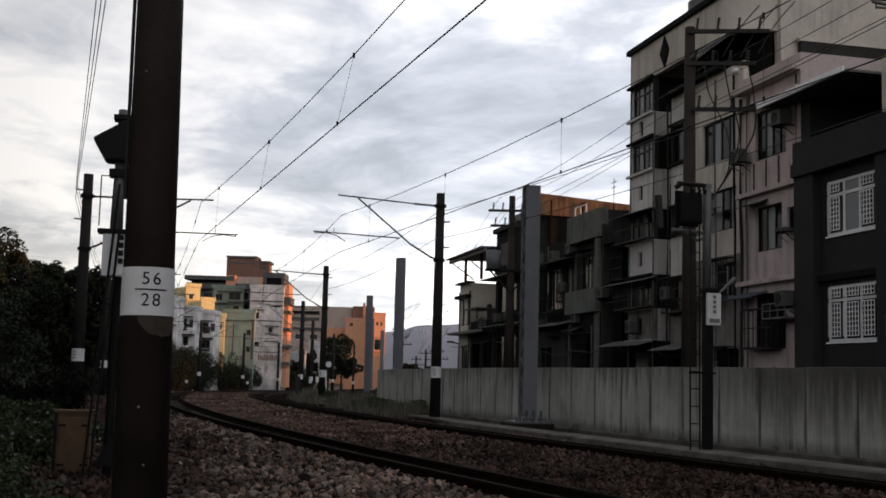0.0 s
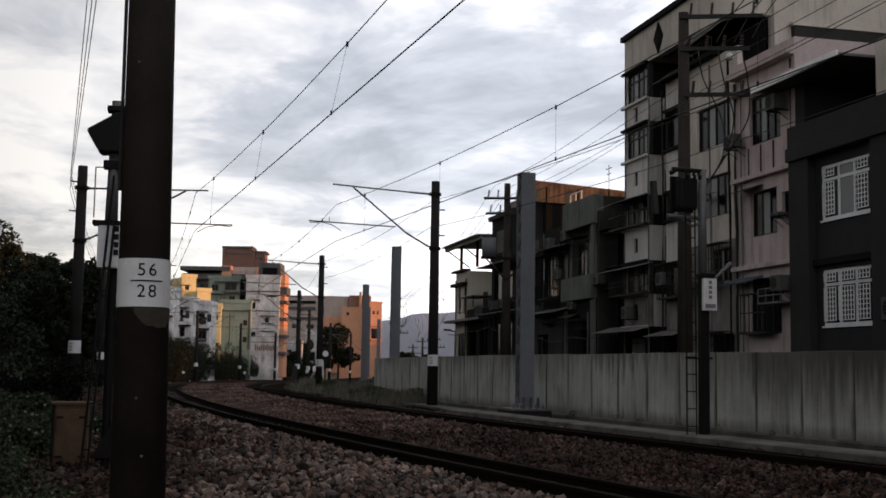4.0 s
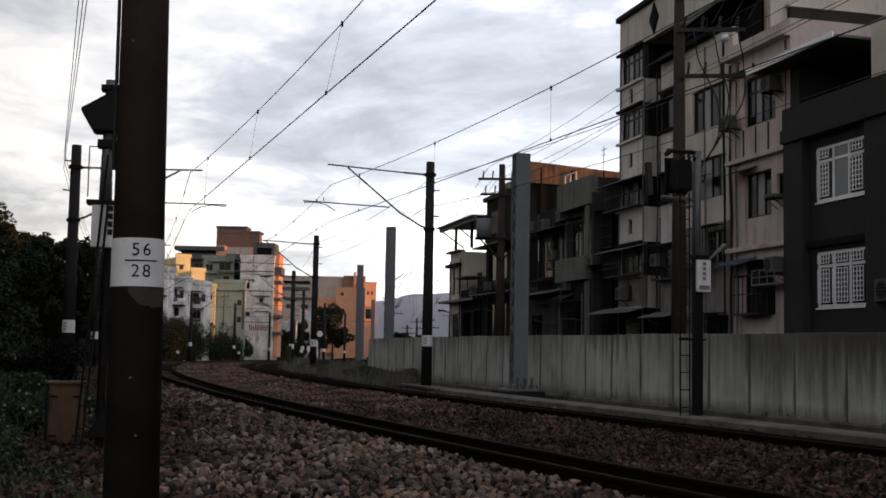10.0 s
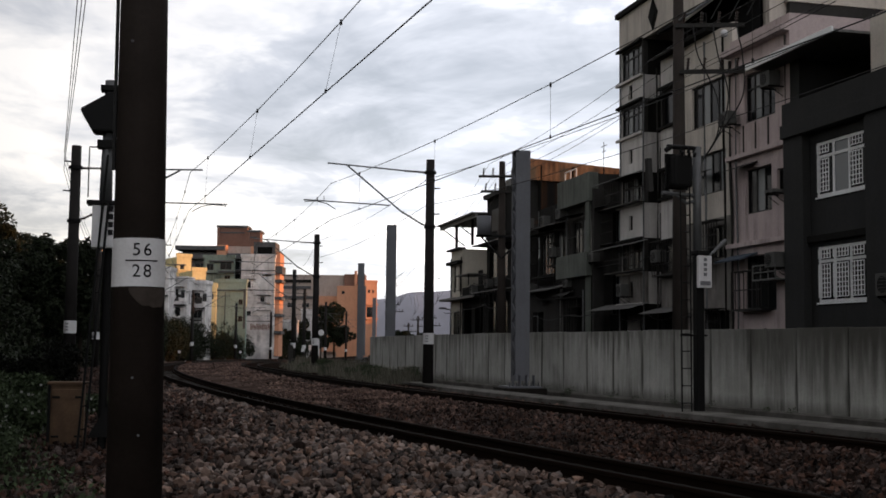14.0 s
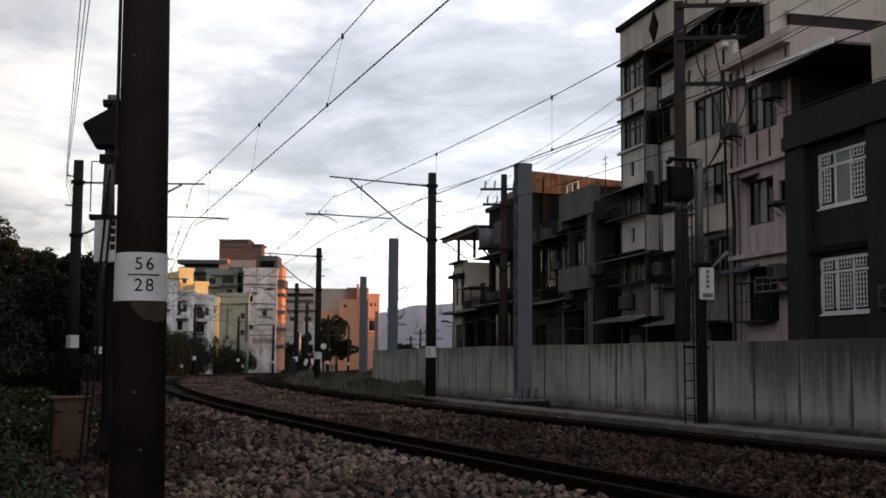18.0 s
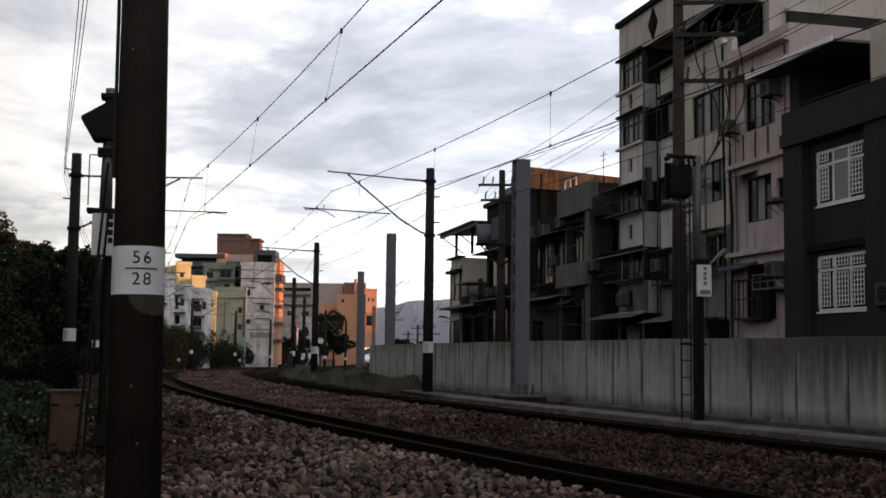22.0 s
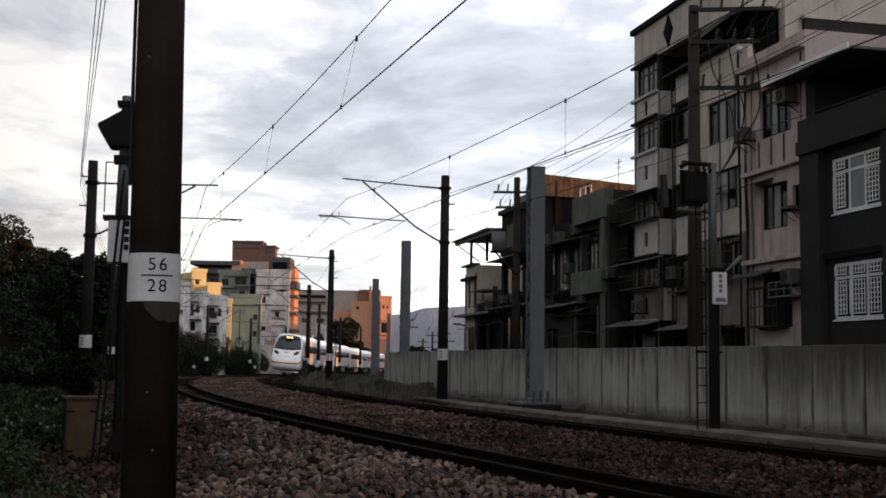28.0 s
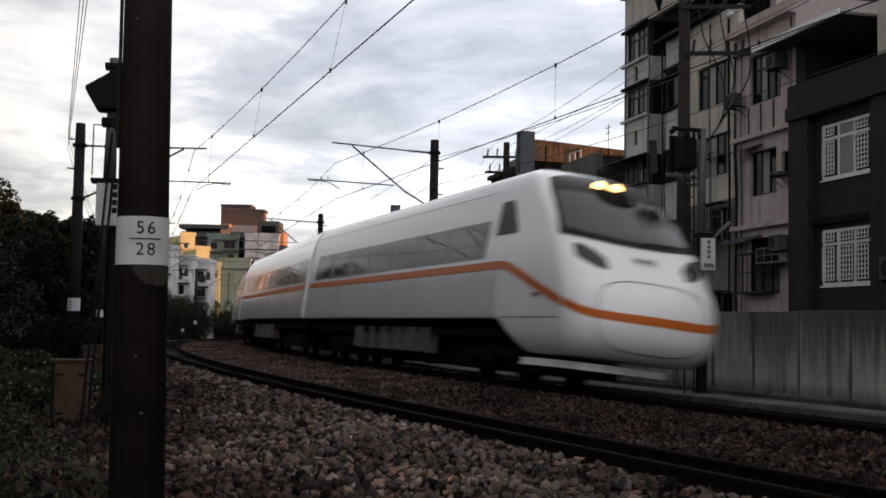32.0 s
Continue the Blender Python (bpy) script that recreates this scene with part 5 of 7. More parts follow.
    part("awning", boxed(40.2, -0.6, 5.6, 43.6, 0.7, 5.66), SHEET, h)
    for u in (40.3, 43.5):
        part("awning_post", boxed(u - 0.03, 0.6, 4.9, u + 0.03, 0.66, 5.6), ALU, h)
    bm = bmesh.new()
    box(bm, 38.6, -5.0, 9.25, 47.6, 0.7, 9.34, pose(0, 0, 0, -1.5, 0, 0))
    box(bm, 38.6, 0.55, 9.0, 47.6, 0.7, 9.3)
    part("shelter_roof", bm, SHEET, h)
    for u in (38.8, 42.2, 46.2):
        part("post", boxed(u - 0.08, -0.2, 7.6, u + 0.08, -0.04, 9.25), ALU, h)
    bm = bmesh.new()
    rod(bm, (44.0, -0.1, 7.7), (48.0, 0.5, 9.2), 0.04)
    rod(bm, (42.2, -0.1, 8.2), (44.5, 0.3, 9.2), 0.04)
    part("brace", bm, ALU, h)


grey_house()
pink_house()
five_storey()
low_houses()


def clutter():
    """Pipes, cages, small awnings, coolers and cables on the old fronts."""
    g = random.Random(5)
    for name, us, z1 in (("apartment_block", (7.5, 9.0, 11.0, 13.3, 14.7, 17.3), 12.6), ("pink_house", (3.2, 6.6, 7.0), 11.4), ("grey_house", (3.0,), 8.0), ("green_house", (21.4, 25.1), 7.8),
                         ("shuttered_house", (25.6, 27.4, 30.0), 8.3), ("dark_house", (18.0, 20.9), 8.0), ("white_house", (44.3, 46.9), 7.0)):
        for u in us:
            v = {"dark_house": -0.55, "shuttered_house": -0.05}.get(name, 0.06)
            r = g.uniform(0.03, 0.055)
            pts = [(u, v, 0.0), (u, v, z1 * g.uniform(0.4, 0.6)), (u + g.uniform(-0.12, 0.12), v, z1 * 0.65), (u + g.uniform(-0.12, 0.12), v, z1)]
            part("drain_pipe", tube(pts, r, 8), g.choice((PIPE, GREYR, DARKR)), HOUSES[name])
    for name, u0, u1, zs in (("apartment_block", 7.4, 13.0, (4.5, 7.7, 11.2)), ("pink_house", 3.3, 7.0, (7.5, 10.85)), ("green_house", 21.4, 25.2, (7.5, 3.9)), ("shuttered_house", 25.4, 30.0, (3.6, 7.2)), ("dark_house", 17.7, 21.0, (4.9, 7.7))):
        for z in zs:
            a = g.uniform(u0, u1 - 1.6)
            ribbed_awning(HOUSES[name], a, a + g.uniform(1.3, 2.2), z, g.uniform(0.6, 0.95), g.uniform(-24, -10), g.choice((SHEET, GREYR, DARKR)), -0.55 if name == "dark_house" else 0.0)
    for name, u0, u1, z0, z1, out in (("apartment_block", 7.6, 9.4, 1.2, 2.5, 0.35), ("apartment_block", 7.7, 9.4, 4.3, 5.7, 0.3), ("apartment_block", 11.3, 13.1, 4.0, 5.3, 0.4), ("shuttered_house", 27.5, 29.7, 4.7, 6.9, 0.5),
                                      ("shuttered_house", 25.7, 27.3, 5.2, 6.9, 0.35), ("dark_house", 18.3, 20.7, 5.8, 7.3, 0.0), ("green_house", 22.0, 24.8, 1.0, 3.4, 0.75)):
        grille(HOUSES[name], u0, z0, u1, z1, out, 8, 3, g.choice((ALU, DARKR, GREYR)), 0.016)
        part("cage_floor", boxed(u0, 0.02 if out > 0.1 else -0.5, z0 - 0.05, u1, out + 0.02, z0 - 0.02), ALU, HOUSES[name])
        part("cage_roof", boxed(u0 - 0.1, 0.02 if out > 0.1 else -0.5, z1 + 0.02, u1 + 0.1, out + 0.12, z1 + 0.06), GREYR, HOUSES[name])
    for u, z in ((16.2, 3.3), (23.0, 4.0), (26.4, 7.3), (24.2, 7.45), (29.0, 7.4), (19.6, 5.0), (34.2, 7.3), (36.8, 4.6), (40.0, 4.4), (6.7, 9.0)):
        aircon(u, z, g.uniform(0.28, 0.4), g.uniform(0.5, 0.75), g.uniform(0.4, 0.55), 0.36)
    for u0, u1, z, v in ((7.4, 17.2, 4.75, 0.2), (7.5, 17.0, 2.5, 0.3), (21.0, 30.0, 3.8, 0.8), (21.3, 38.0, 4.3, 0.9), (25.5, 46.0, 4.9, 0.6), (3.2, 17.4, 1.9, 0.9), (17.5, 30.0, 2.7, 1.1), (30.0, 46.0, 3.4, 1.0)):
        pts = []
        n = 3
        for i in range(n):
            a, b = FAC @ Vector((u0 + (u1 - u0) * i / n, v, z + g.uniform(-0.15, 0.15))), FAC @ Vector((u0 + (u1 - u0) * (i + 1) / n, v, z))
            pts += hung(a, b, g.uniform(0.1, 0.35), 6)[:-1]
        wire_thing("facade_cable", "black cable slung along the house fronts", pts, 0.02, "cable", "cables on the house fronts")
    # roof clutter seen against the sky
    for name, u, v, z, h_ in (("apartment_block", 16.0, -2.0, 15.7, 1.6), ("dark_house", 19.5, -1.5, 8.6, 2.8), ("green_house", 23.0, -1.0, 9.15, 1.8), ("row_house", -5.0, -1.0, 11.5, 1.5)):
        part("aerial", rods([((u, v, z - 0.3), (u, v, z + h_)), ((u - 0.35, v, z + h_ * 0.9), (u + 0.35, v, z + h_ * 0.9)), ((u - 0.25, v, z + h_ * 0.75), (u + 0.25, v, z + h_ * 0.75))], 0.018), ALU, HOUSES[name])


# more row houses added beside and behind the camera, unseen, to cast shade
for k, (u0, u1, top) in enumerate(((-9.0, -2.9, 11.5), (-20, -9.2, 14), (-36, -20.2, 16), (-56, -36.2, 15), (-80, -56.2, 17))):
    h = house("row_house", "plain rendered row house added out of view for its shade")
    holes = [(u0 + 1, 5.5, u0 + 3, 7), (u0 + 1, 2.2, u0 + 3, 3.9)]
    part("wall", front_wall(u0, u1, -0.4, top, holes), CHAR if k == 0 else BEIGE, h)
    shell(h, CHAR if k == 0 else BEIGE, u0, u1, -0.4, top, 11)
    backing(h, u0 + 0.2, 0, u1 - 0.2, top - 0.5, -1.0)
    for q in holes:
        window(h, *q, 2, ALU, PANE)
aircon(-2.6, 2.6, 0.35, 0.85, 0.62)
clutter()

# ---------------------------------------------------------------- far buildings
def far_building(name, x0, x1, y, depth, top, mat, label, turn=0.0, wins=(), slabs=(), parapet=None, edge=0.5, cat="building", group="buildings beyond the bend"):
    """A block with openings (u0, z0, u1, z1) in its front and dark or pale slabs (u0, z0, u1, z1, out, material)."""
    m = Matrix.Translation((x0, y, -0.7)) @ pose(0, 0, 0, 0, 0, turn)
    b = thing(name, m, label, cat, group)
    w = x1 - x0
    part("wall", front_wall(0, w, 0, top + 0.7, list(wins), v=0.25, thick=0.25), mat, b).matrix_basis = Matrix.Diagonal((1, 1, 1, 1))
    bm = bmesh.new()
    box(bm, 0, 0.55, 0, w, depth, top + 0.7)
    box(bm, 0, 0.25, 0, 0.2, 0.55, top + 0.7)
    box(bm, w - 0.2, 0.25, 0, w, 0.55, top + 0.7)
    box(bm, 0, 0, -2.5, w, depth, -0.001)
    part("body", bm, mat, b)
    bm = bmesh.new()
    box(bm, -0.12, -0.12, top + 0.7, w + 0.12, 0.12, top + 0.7 + edge)
    box(bm, w - 0.1, 0.12, top + 0.7, w + 0.12, depth, top + 0.7 + edge)
    part("parapet", bm, parapet or mat, b)
    for u0, z0, u1, z1 in wins:
        bm = bmesh.new()
        t = 0.07
        box(bm, u0, 0.06, z0, u1, 0.14, z0 + t)
        box(bm, u0, 0.06, z1 - t, u1, 0.14, z1)
        box(bm, u0, 0.06, z0 + t, u0 + t, 0.14, z1 - t)
        box(bm, u1 - t, 0.06, z0 + t, u1, 0.14, z1 - t)
        box(bm, (u0 + u1) / 2 - t / 2, 0.06, z0 + t, (u0 + u1) / 2 + t / 2, 0.14, z1 - t)
        wdw = part("window", bm, FARD, b)
        part("pane", boxed(u0, 0.10, z0, u1, 0.12, z1), PANE, wdw)
    for u0, z0, u1, z1, out, mt in slabs:
        part("slab", boxed(u0, -out, z0, u1, -0.004, z1), mt, b)
    return b


def rows_of(us, zs, w, h):
    return [(u, z, u + w, z + h) for u in us for z in zs]


def far_town():
    # stained white gable with few openings, a balconied flank with sunlight in its colour
    b = far_building("white_block", -30.6, -25.5, 180, 6, 14.3, FARW, "tall stained white apartment block beside the line", wins=[(0.7, 10.3, 1.5, 11.3), (3.0, 8.2, 3.6, 9.0), (0.9, 6.1, 1.6, 6.8)],
                     slabs=[(2.4, 9.15, 4.6, 9.3, 0.3, FARD), (0.5, 11.55, 2.3, 11.7, 0.35, FARD), (2.5, 8.0, 4.5, 8.1, 0.2, FARD), (2.5, 6.85, 4.7, 6.95, 0.25, FARD), (0.0, 12.9, 5.1, 13.05, 0.12, FARD)])
    for u, z, w, hh, mt in ((0.3, 12.1, 4.4, 0.25, FARGREY), (1.5, 10.2, 2.0, 1.1, FARGREY), (3.2, 11.5, 1.5, 0.9, FARGREY), (0.4, 8.2, 2.2, 0.8, FARGREY), (2.6, 6.0, 1.6, 0.6, FARGREY), (0.2, 5.2, 4.6, 0.12, FARD), (0.2, 9.9, 4.6, 0.10, FARD)):
        part("patch", boxed(u, -0.02, z, u + w, -0.003, z + hh), mt, b)
    for k in range(10):
        part("lettering_bar", boxed(1.6 + k * 0.3, -0.03, 3.95 + 0.12 * (k % 2), 1.78 + k * 0.3, -0.004, 4.9 - 0.12 * (k % 3)), FARB, b)
    part("roof_room", boxed(1.7, 0.6, 15.51, 5.0, 5.5, 17.4), FARD, b)
    part("roof_room", boxed(2.4, 0.2, 15.2, 4.6, 0.55, 16.6), VOID, b)
    part("side_bay", boxed(5.11, 1.0, 0, 5.75, 5.4, 15.9), FARS, b, "side bay with the low sun's orange in its colour")
    for z in (3.4, 6.0, 8.6, 11.2, 12.6):
        part("side_balcony", boxed(5.0, 0.4, z, 6.15, 4.6, z + (1.1 if z > 12 else 0.45)), FARD, b)
    # pale green blocks
    b = far_building("green_block", -32.5, -28.1, 170, 0.9, 9.9, FARG, "pale green rendered block with stained wall", wins=[(3.3, 7.4, 3.9, 8.2), (3.3, 5.0, 3.9, 5.8)], slabs=[(0.1, 9.4, 4.3, 9.55, 0.2, FARD), (1.35, 4.0, 1.45, 9.2, 0.1, FARD), (4.05, 4.0, 4.35, 9.6, 0.25, FARD)])
    b = far_building("green_back_block", -37.2, -32.4, 184, 0.9, 14.4, FARGD, "taller dull teal block with dark roof sheds", wins=[(3.3, 11.2, 4.2, 12.4), (0.5, 13.2, 1.6, 14.2), (2.6, 13.3, 4.4, 14.5)], slabs=[(2.9, 10.4, 4.0, 11.6, 0.1, FARW), (2.4, 12.8, 4.8, 13.1, 0.6, FARD), (0.3, 12.6, 2.2, 12.75, 0.4, GREYR), (1.0, 14.5, 4.7, 14.7, 0.7, FARD)])
    b = far_building("shed_block", -40.0, -31.6, 188, 6, 14.6, FARD, "dark apartment rear with sheds and open galleries", wins=[(0.6, 13.2, 2.4, 14.6), (5.6, 13.6, 7.8, 14.9), (5.9, 11.4, 7.9, 12.9)], slabs=[(5.0, 14.95, 8.2, 15.2, 0.9, DARKR), (5.2, 13.1, 8.2, 13.3, 0.7, GREYR), (0.0, 15.1, 3.0, 15.3, 0.8, GREYR)])
    # grey block with brick roof towers
    b = far_building("tower_block", -46.5, -32.8, 208, 9, 16.4, FARD, "grey apartment block with brick roof towers", wins=rows_of((0.8, 3.0, 5.2, 9.2, 11.0), (14.6,), 1.2, 1.3), edge=0.6)
    part("roof_slab", boxed(-0.4, -1.0, 18.2, 8.3, 8.0, 18.9), FARD, b)
    part("roof_storey", boxed(0.4, 1.5, 17.71, 7.0, 7.0, 18.19), GREYR, b)
    part("roof_storey", boxed(8.31, 1.0, 17.71, 13.2, 7.0, 19.0), FART, b)
    # light-struck roof rooms: the sun's orange is painted on
    part("roof_room", boxed(6.9, -0.8, 16.9, 8.5, 1.2, 19.1), FARS, b, "small roof room with sunlight in its colour")
    part("roof_room", boxed(12.8, -0.6, 16.9, 13.5, 1.2, 18.9), FARS, b, "small roof room with sunlight in its colour")
    for x0, x1, z in ((6.7, 11.6, 22.4), (12.0, 13.9, 21.6)):
        t = part("roof_tower", boxed(x0, 1.5, 19.01, x1, 5.5, z), FARB, b, "brick roof tower")
        part("tower_cap", boxed(x0 - 0.3, 1.2, z, x1 + 0.3, 5.8, z + 0.35), FARD, t)
        for k in range(2):
            part("pilaster", boxed(x0 + (x1 - x0) * k - 0.2, 1.2, 19.01, x0 + (x1 - x0) * k + 0.25, 1.6, z), FARB, t)
        part("belt_course", boxed(x0 + 0.3, 1.38, z - 1.0, x1 - 0.3, 1.49, z - 0.8), FARD, t)
    # cream and white row houses at the foot of the bank
    far_building("cream_house", -37.3, -35.2, 166, 6, 13.2, FARY, "cream house catching evening sun", 30, wins=[(0.5, 12.0, 1.1, 12.9)], slabs=[(0.0, 12.0, 2.0, 12.15, 0.3, FARY)])
    far_building("cream_house", -33.8, -31.9, 160, 6, 10.9, FARY, "cream house catching evening sun", 30, wins=[(0.6, 9.2, 1.1, 10.0)], slabs=[(0.2, 10.3, 1.7, 10.42, 0.2, FARD)])
    far_building("cream_house", -31.6, -30.1, 158, 4, 8.7, FARY, "small cream house beside the green block", 10, wins=[(0.5, 7.7, 1.1, 8.4)], slabs=[(0.1, 8.6, 1.4, 8.7, 0.3, FARD)])
    for x0, x1, y, top, k in ((-36.6, -33.2, 144, 9.9, 0), (-34.0, -31.6, 147, 8.9, 1), (-31.9, -29.9, 150, 8.6, 2)):
        b = far_building("white_house", x0, x1, y, 3, top, FARGREY, "grimy white row house with old awnings and balconies", -4, wins=[(0.5, top - 1.6, 1.3, top - 0.4), (1.6, top - 1.5, 2.1, top - 0.5), (0.4, top - 4.0, 1.6, top - 2.6)],
                         slabs=[(0.1, top - 2.3, x1 - x0 - 0.1, top - 1.9, 0.7, FARW), (0.0, top - 2.45, x1 - x0, top - 2.32, 0.9, DARKR), (0.2, top - 0.2, x1 - x0 - 0.3, top - 0.1, 0.7, SHEET)])
        for j in range(9):
            u, z, out = rnd.uniform(0.0, x1 - x0 - 0.9), rnd.uniform(1.6, top - 0.6), rnd.uniform(0.2, 0.7)
            part("balcony_box", boxed(u, -out, z, u + rnd.uniform(0.3, 0.9), -0.004, z + rnd.uniform(0.12, 0.6)), rnd.choice((DARKR, FARD, FARGREY, GREYR)), b)
        part("awning", boxed(0.1, -0.9, 0, x1 - x0 - 0.2, 0, 0.05), SHEET, b).matrix_basis = pose(0, 0, top - 4.2 + 0.3 * k, 18, 0, 0)
    # terracotta and taupe blocks far along the line
    far_building("brown_block", -44.4, -33.5, 325, 10, 19.8, FART, "brown-grey apartment block far along the line", wins=[(10.2, 15.4, 10.7, 18.0), (2.0, 12.0, 4.0, 13.2), (6.0, 12.0, 8.0, 13.2)], slabs=[(0.1, 18.8, 8.4, 19.6, 0.5, DARKR), (0.1, 17.1, 8.4, 17.9, 0.5, FARD), (0.6, 14.4, 9.1, 15.1, 0.5, FARD)])
    b = far_building("terracotta_block", -33.4, -26.9, 322, 12, 19.6, FART, "taupe end of a terracotta apartment block", wins=[(3.2, 14.3, 5.2, 15.0)], slabs=[(0.0, 13.6, 6.5, 14.2, 0.25, FARS)])
    part("lower_front", boxed(-0.2, -1.5, 0, 5.4, -0.3, 15.0), FARS, b)
    b = far_building("terracotta_block", -28.0, -20.5, 316, 10, 16.4, FARS, "long terracotta apartment block lit by the low sun", wins=[(1.2, 15.4, 2.0, 16.2), (5.5, 10.6, 6.3, 11.6)])
    part("upper_storey", boxed(1.6, 3, 17.61, 7.2, 9, 20.9), FARB, b)
    part("stair_head", boxed(4.4, 2.0, 17.61, 5.0, 2.9, 21.8), FARS, b)
    far_building("orange_tower", -20.3, -16.9, 312, 8, 17.8, FARS, "terracotta corner block with balconies", 24, wins=[(0.5, 9.2, 3.2, 11.9), (0.8, 15.6, 1.4, 16.5), (2.0, 15.6, 2.5, 16.5)], slabs=[(0.2, 12.4, 3.5, 12.7, 0.6, FARS), (0.2, 8.6, 3.5, 9.0, 0.8, FARS)])
    far_building("low_house", -25.5, -22.8, 215, 1.5, 7.0, FARW, "low white house behind the trees", wins=[(0.6, 5.0, 1.2, 6.4)])
    far_building("low_house", -28.5, -25.5, 210, 1.5, 5.0, FARW, "low white house behind the trees", wins=[(0.6, 3.4, 1.2, 4.6)])
    far_building("low_house", -14.3, -12.0, 300, 6, 9.3, FARD, "grey house far along the line", wins=[(0.5, 7.0, 1.6, 8.4)])
    b = far_building("pale_house", -38.8, -36.3, 125, 8, 11.0, FARW, "pale house showing over the wooded bank", wins=[(0.5, 9.6, 1.2, 10.8)])
    bm = bmesh.new()
    rod(bm, (1.8, 3, 11.6), (1.8, 3, 13.0), 0.55, seg=16)
    part("water_tank", bm, FARW, b)
    # a hidden second row of houses off to the side, added to block the low sun
    for k in range(9):
        y = 70 + k * 32
        far_building("side_house", 48 + (k % 3) * 3, 62, y, 26, 11 + (k * 5) % 4 + {0: 3, 2: 7}.get(k, 0), FARD, "plain grey house added out of view to block the sun", wins=rows_of((2, 5, 8), (2.5, 6.0), 1.4, 1.6), group="houses in the street behind")


far_town()


def ridge():
    n, verts, faces = 90, [], []
    for k in range(n + 1):
        x = -900 + 2600 * k / n
        h = 150 + 45 * noise.noise((x * 0.0025, 3.0, 0)) + 16 * noise.noise((x * 0.012, 7.0, 0))
        h *= min(1.0, max(0.25, (x + 700) / 600))
        verts += [(x, 3000, -5), (x, 3000 + 10, h * 0.6), (x, 3200, h), (x, 3800, h * 0.7)]
    for k in range(n):
        for j in range(3):
            faces.append((k * 4 + j, (k + 1) * 4 + j, (k + 1) * 4 + j + 1, k * 4 + j + 1))
    tagged(mesh_from("backdrop", verts, faces, HILLM, smooth=True), "hazy blue mountain ridge on the horizon", "mountain", kind="structure")


ridge()


# ---------------------------------------------------------------- plants
def leaf_cloud(blobs, per, size, seed, flat=0.5):
    """Leaf quads scattered near the surface of ellipsoid clumps: (x, y, z, rx, ry, rz)."""
    g = np.random.default_rng(seed)
    vs = []
    for x, y, z, rx, ry, rz in blobs:
        d = g.normal(size=(per, 3))
        d /= np.linalg.norm(d, axis=1)[:, None]
        r = g.uniform(0.55, 1.08, (per, 1)) ** 0.7
        c = d * r * (rx, ry, rz) + (x, y, z)
        a = g.normal(size=(per, 3))
        a /= np.linalg.norm(a, axis=1)[:, None]
        b = np.cross(a, g.normal(size=(per, 3)))
        b /= np.linalg.norm(b, axis=1)[:, None]
        s = size * g.uniform(0.6, 1.4, (per, 1))
        vs.append(np.stack([c - a * s, c + b * s * flat, c + a * s, c - b * s * flat], 1).reshape(-1, 3))
    v = np.concatenate(vs)
    return v, np.arange(len(v)).reshape(-1, 4)


def bush(name, x, y, z, w, h, seed, mat=LEAF, label="dense dark green bush", n=14, per=260, size=0.09, cat="bush", depth=None):
    g = random.Random(seed)
    depth = depth or w * 0.7
    b = thing(name, pose(x, y, z), label, cat)
    blobs = [(g.uniform(-0.5, 0.5) * w, g.uniform(-0.5, 0.5) * depth, h * g.uniform(0.2, 0.8), w * g.uniform(0.14, 0.24), depth * g.uniform(0.14, 0.24), h * g.uniform(0.14, 0.26)) for _ in range(n)]
    v, f = leaf_cloud(blobs, per, size, seed)
    mesh_from("crown", v, f, mat, b)
    bm = bmesh.new()
    for q in blobs[:6]:
        rod(bm, (q[0] * 0.2, q[1] * 0.2, -0.2), q[:3], 0.05 * h / 2 + 0.01, 0.012, seg=5)
    part("stem", bm, BARK, b)
    return b


def tree(x, y, z, w, h, seed, mat=LEAF, per=230, size=0.16, n=46, label="dark leafy tree with an uneven crown"):
    g = random.Random(seed)
    b = thing("tree", pose(x, y, z), label, "tree")
    blobs = []
    for _ in range(n):
        a, r = g.uniform(0, 6.28), g.uniform(0.0, 0.42) * w
        t = g.uniform(0.34, 0.92)
        r *= 1.15 - abs(t - 0.55) * 1.2
        blobs.append((r * math.cos(a), r * math.sin(a), h * t, w * g.uniform(0.07, 0.15), w * g.uniform(0.07, 0.15), h * g.uniform(0.05, 0.10)))
    v, f = leaf_cloud(blobs, per, size, seed)
    mesh_from("crown", v, f, mat, b)
    bm = bmesh.new()
    rod(bm, (0, 0, -0.3), (0, 0, h * 0.5), 0.035 * h / 2 + 0.06, 0.06, seg=8)
    for q in blobs[:9]:
        rod(bm, (0, 0, h * g.uniform(0.25, 0.5)), q[:3], 0.05, 0.015, seg=5)
    part("trunk", bm, BARK, b)
    return b


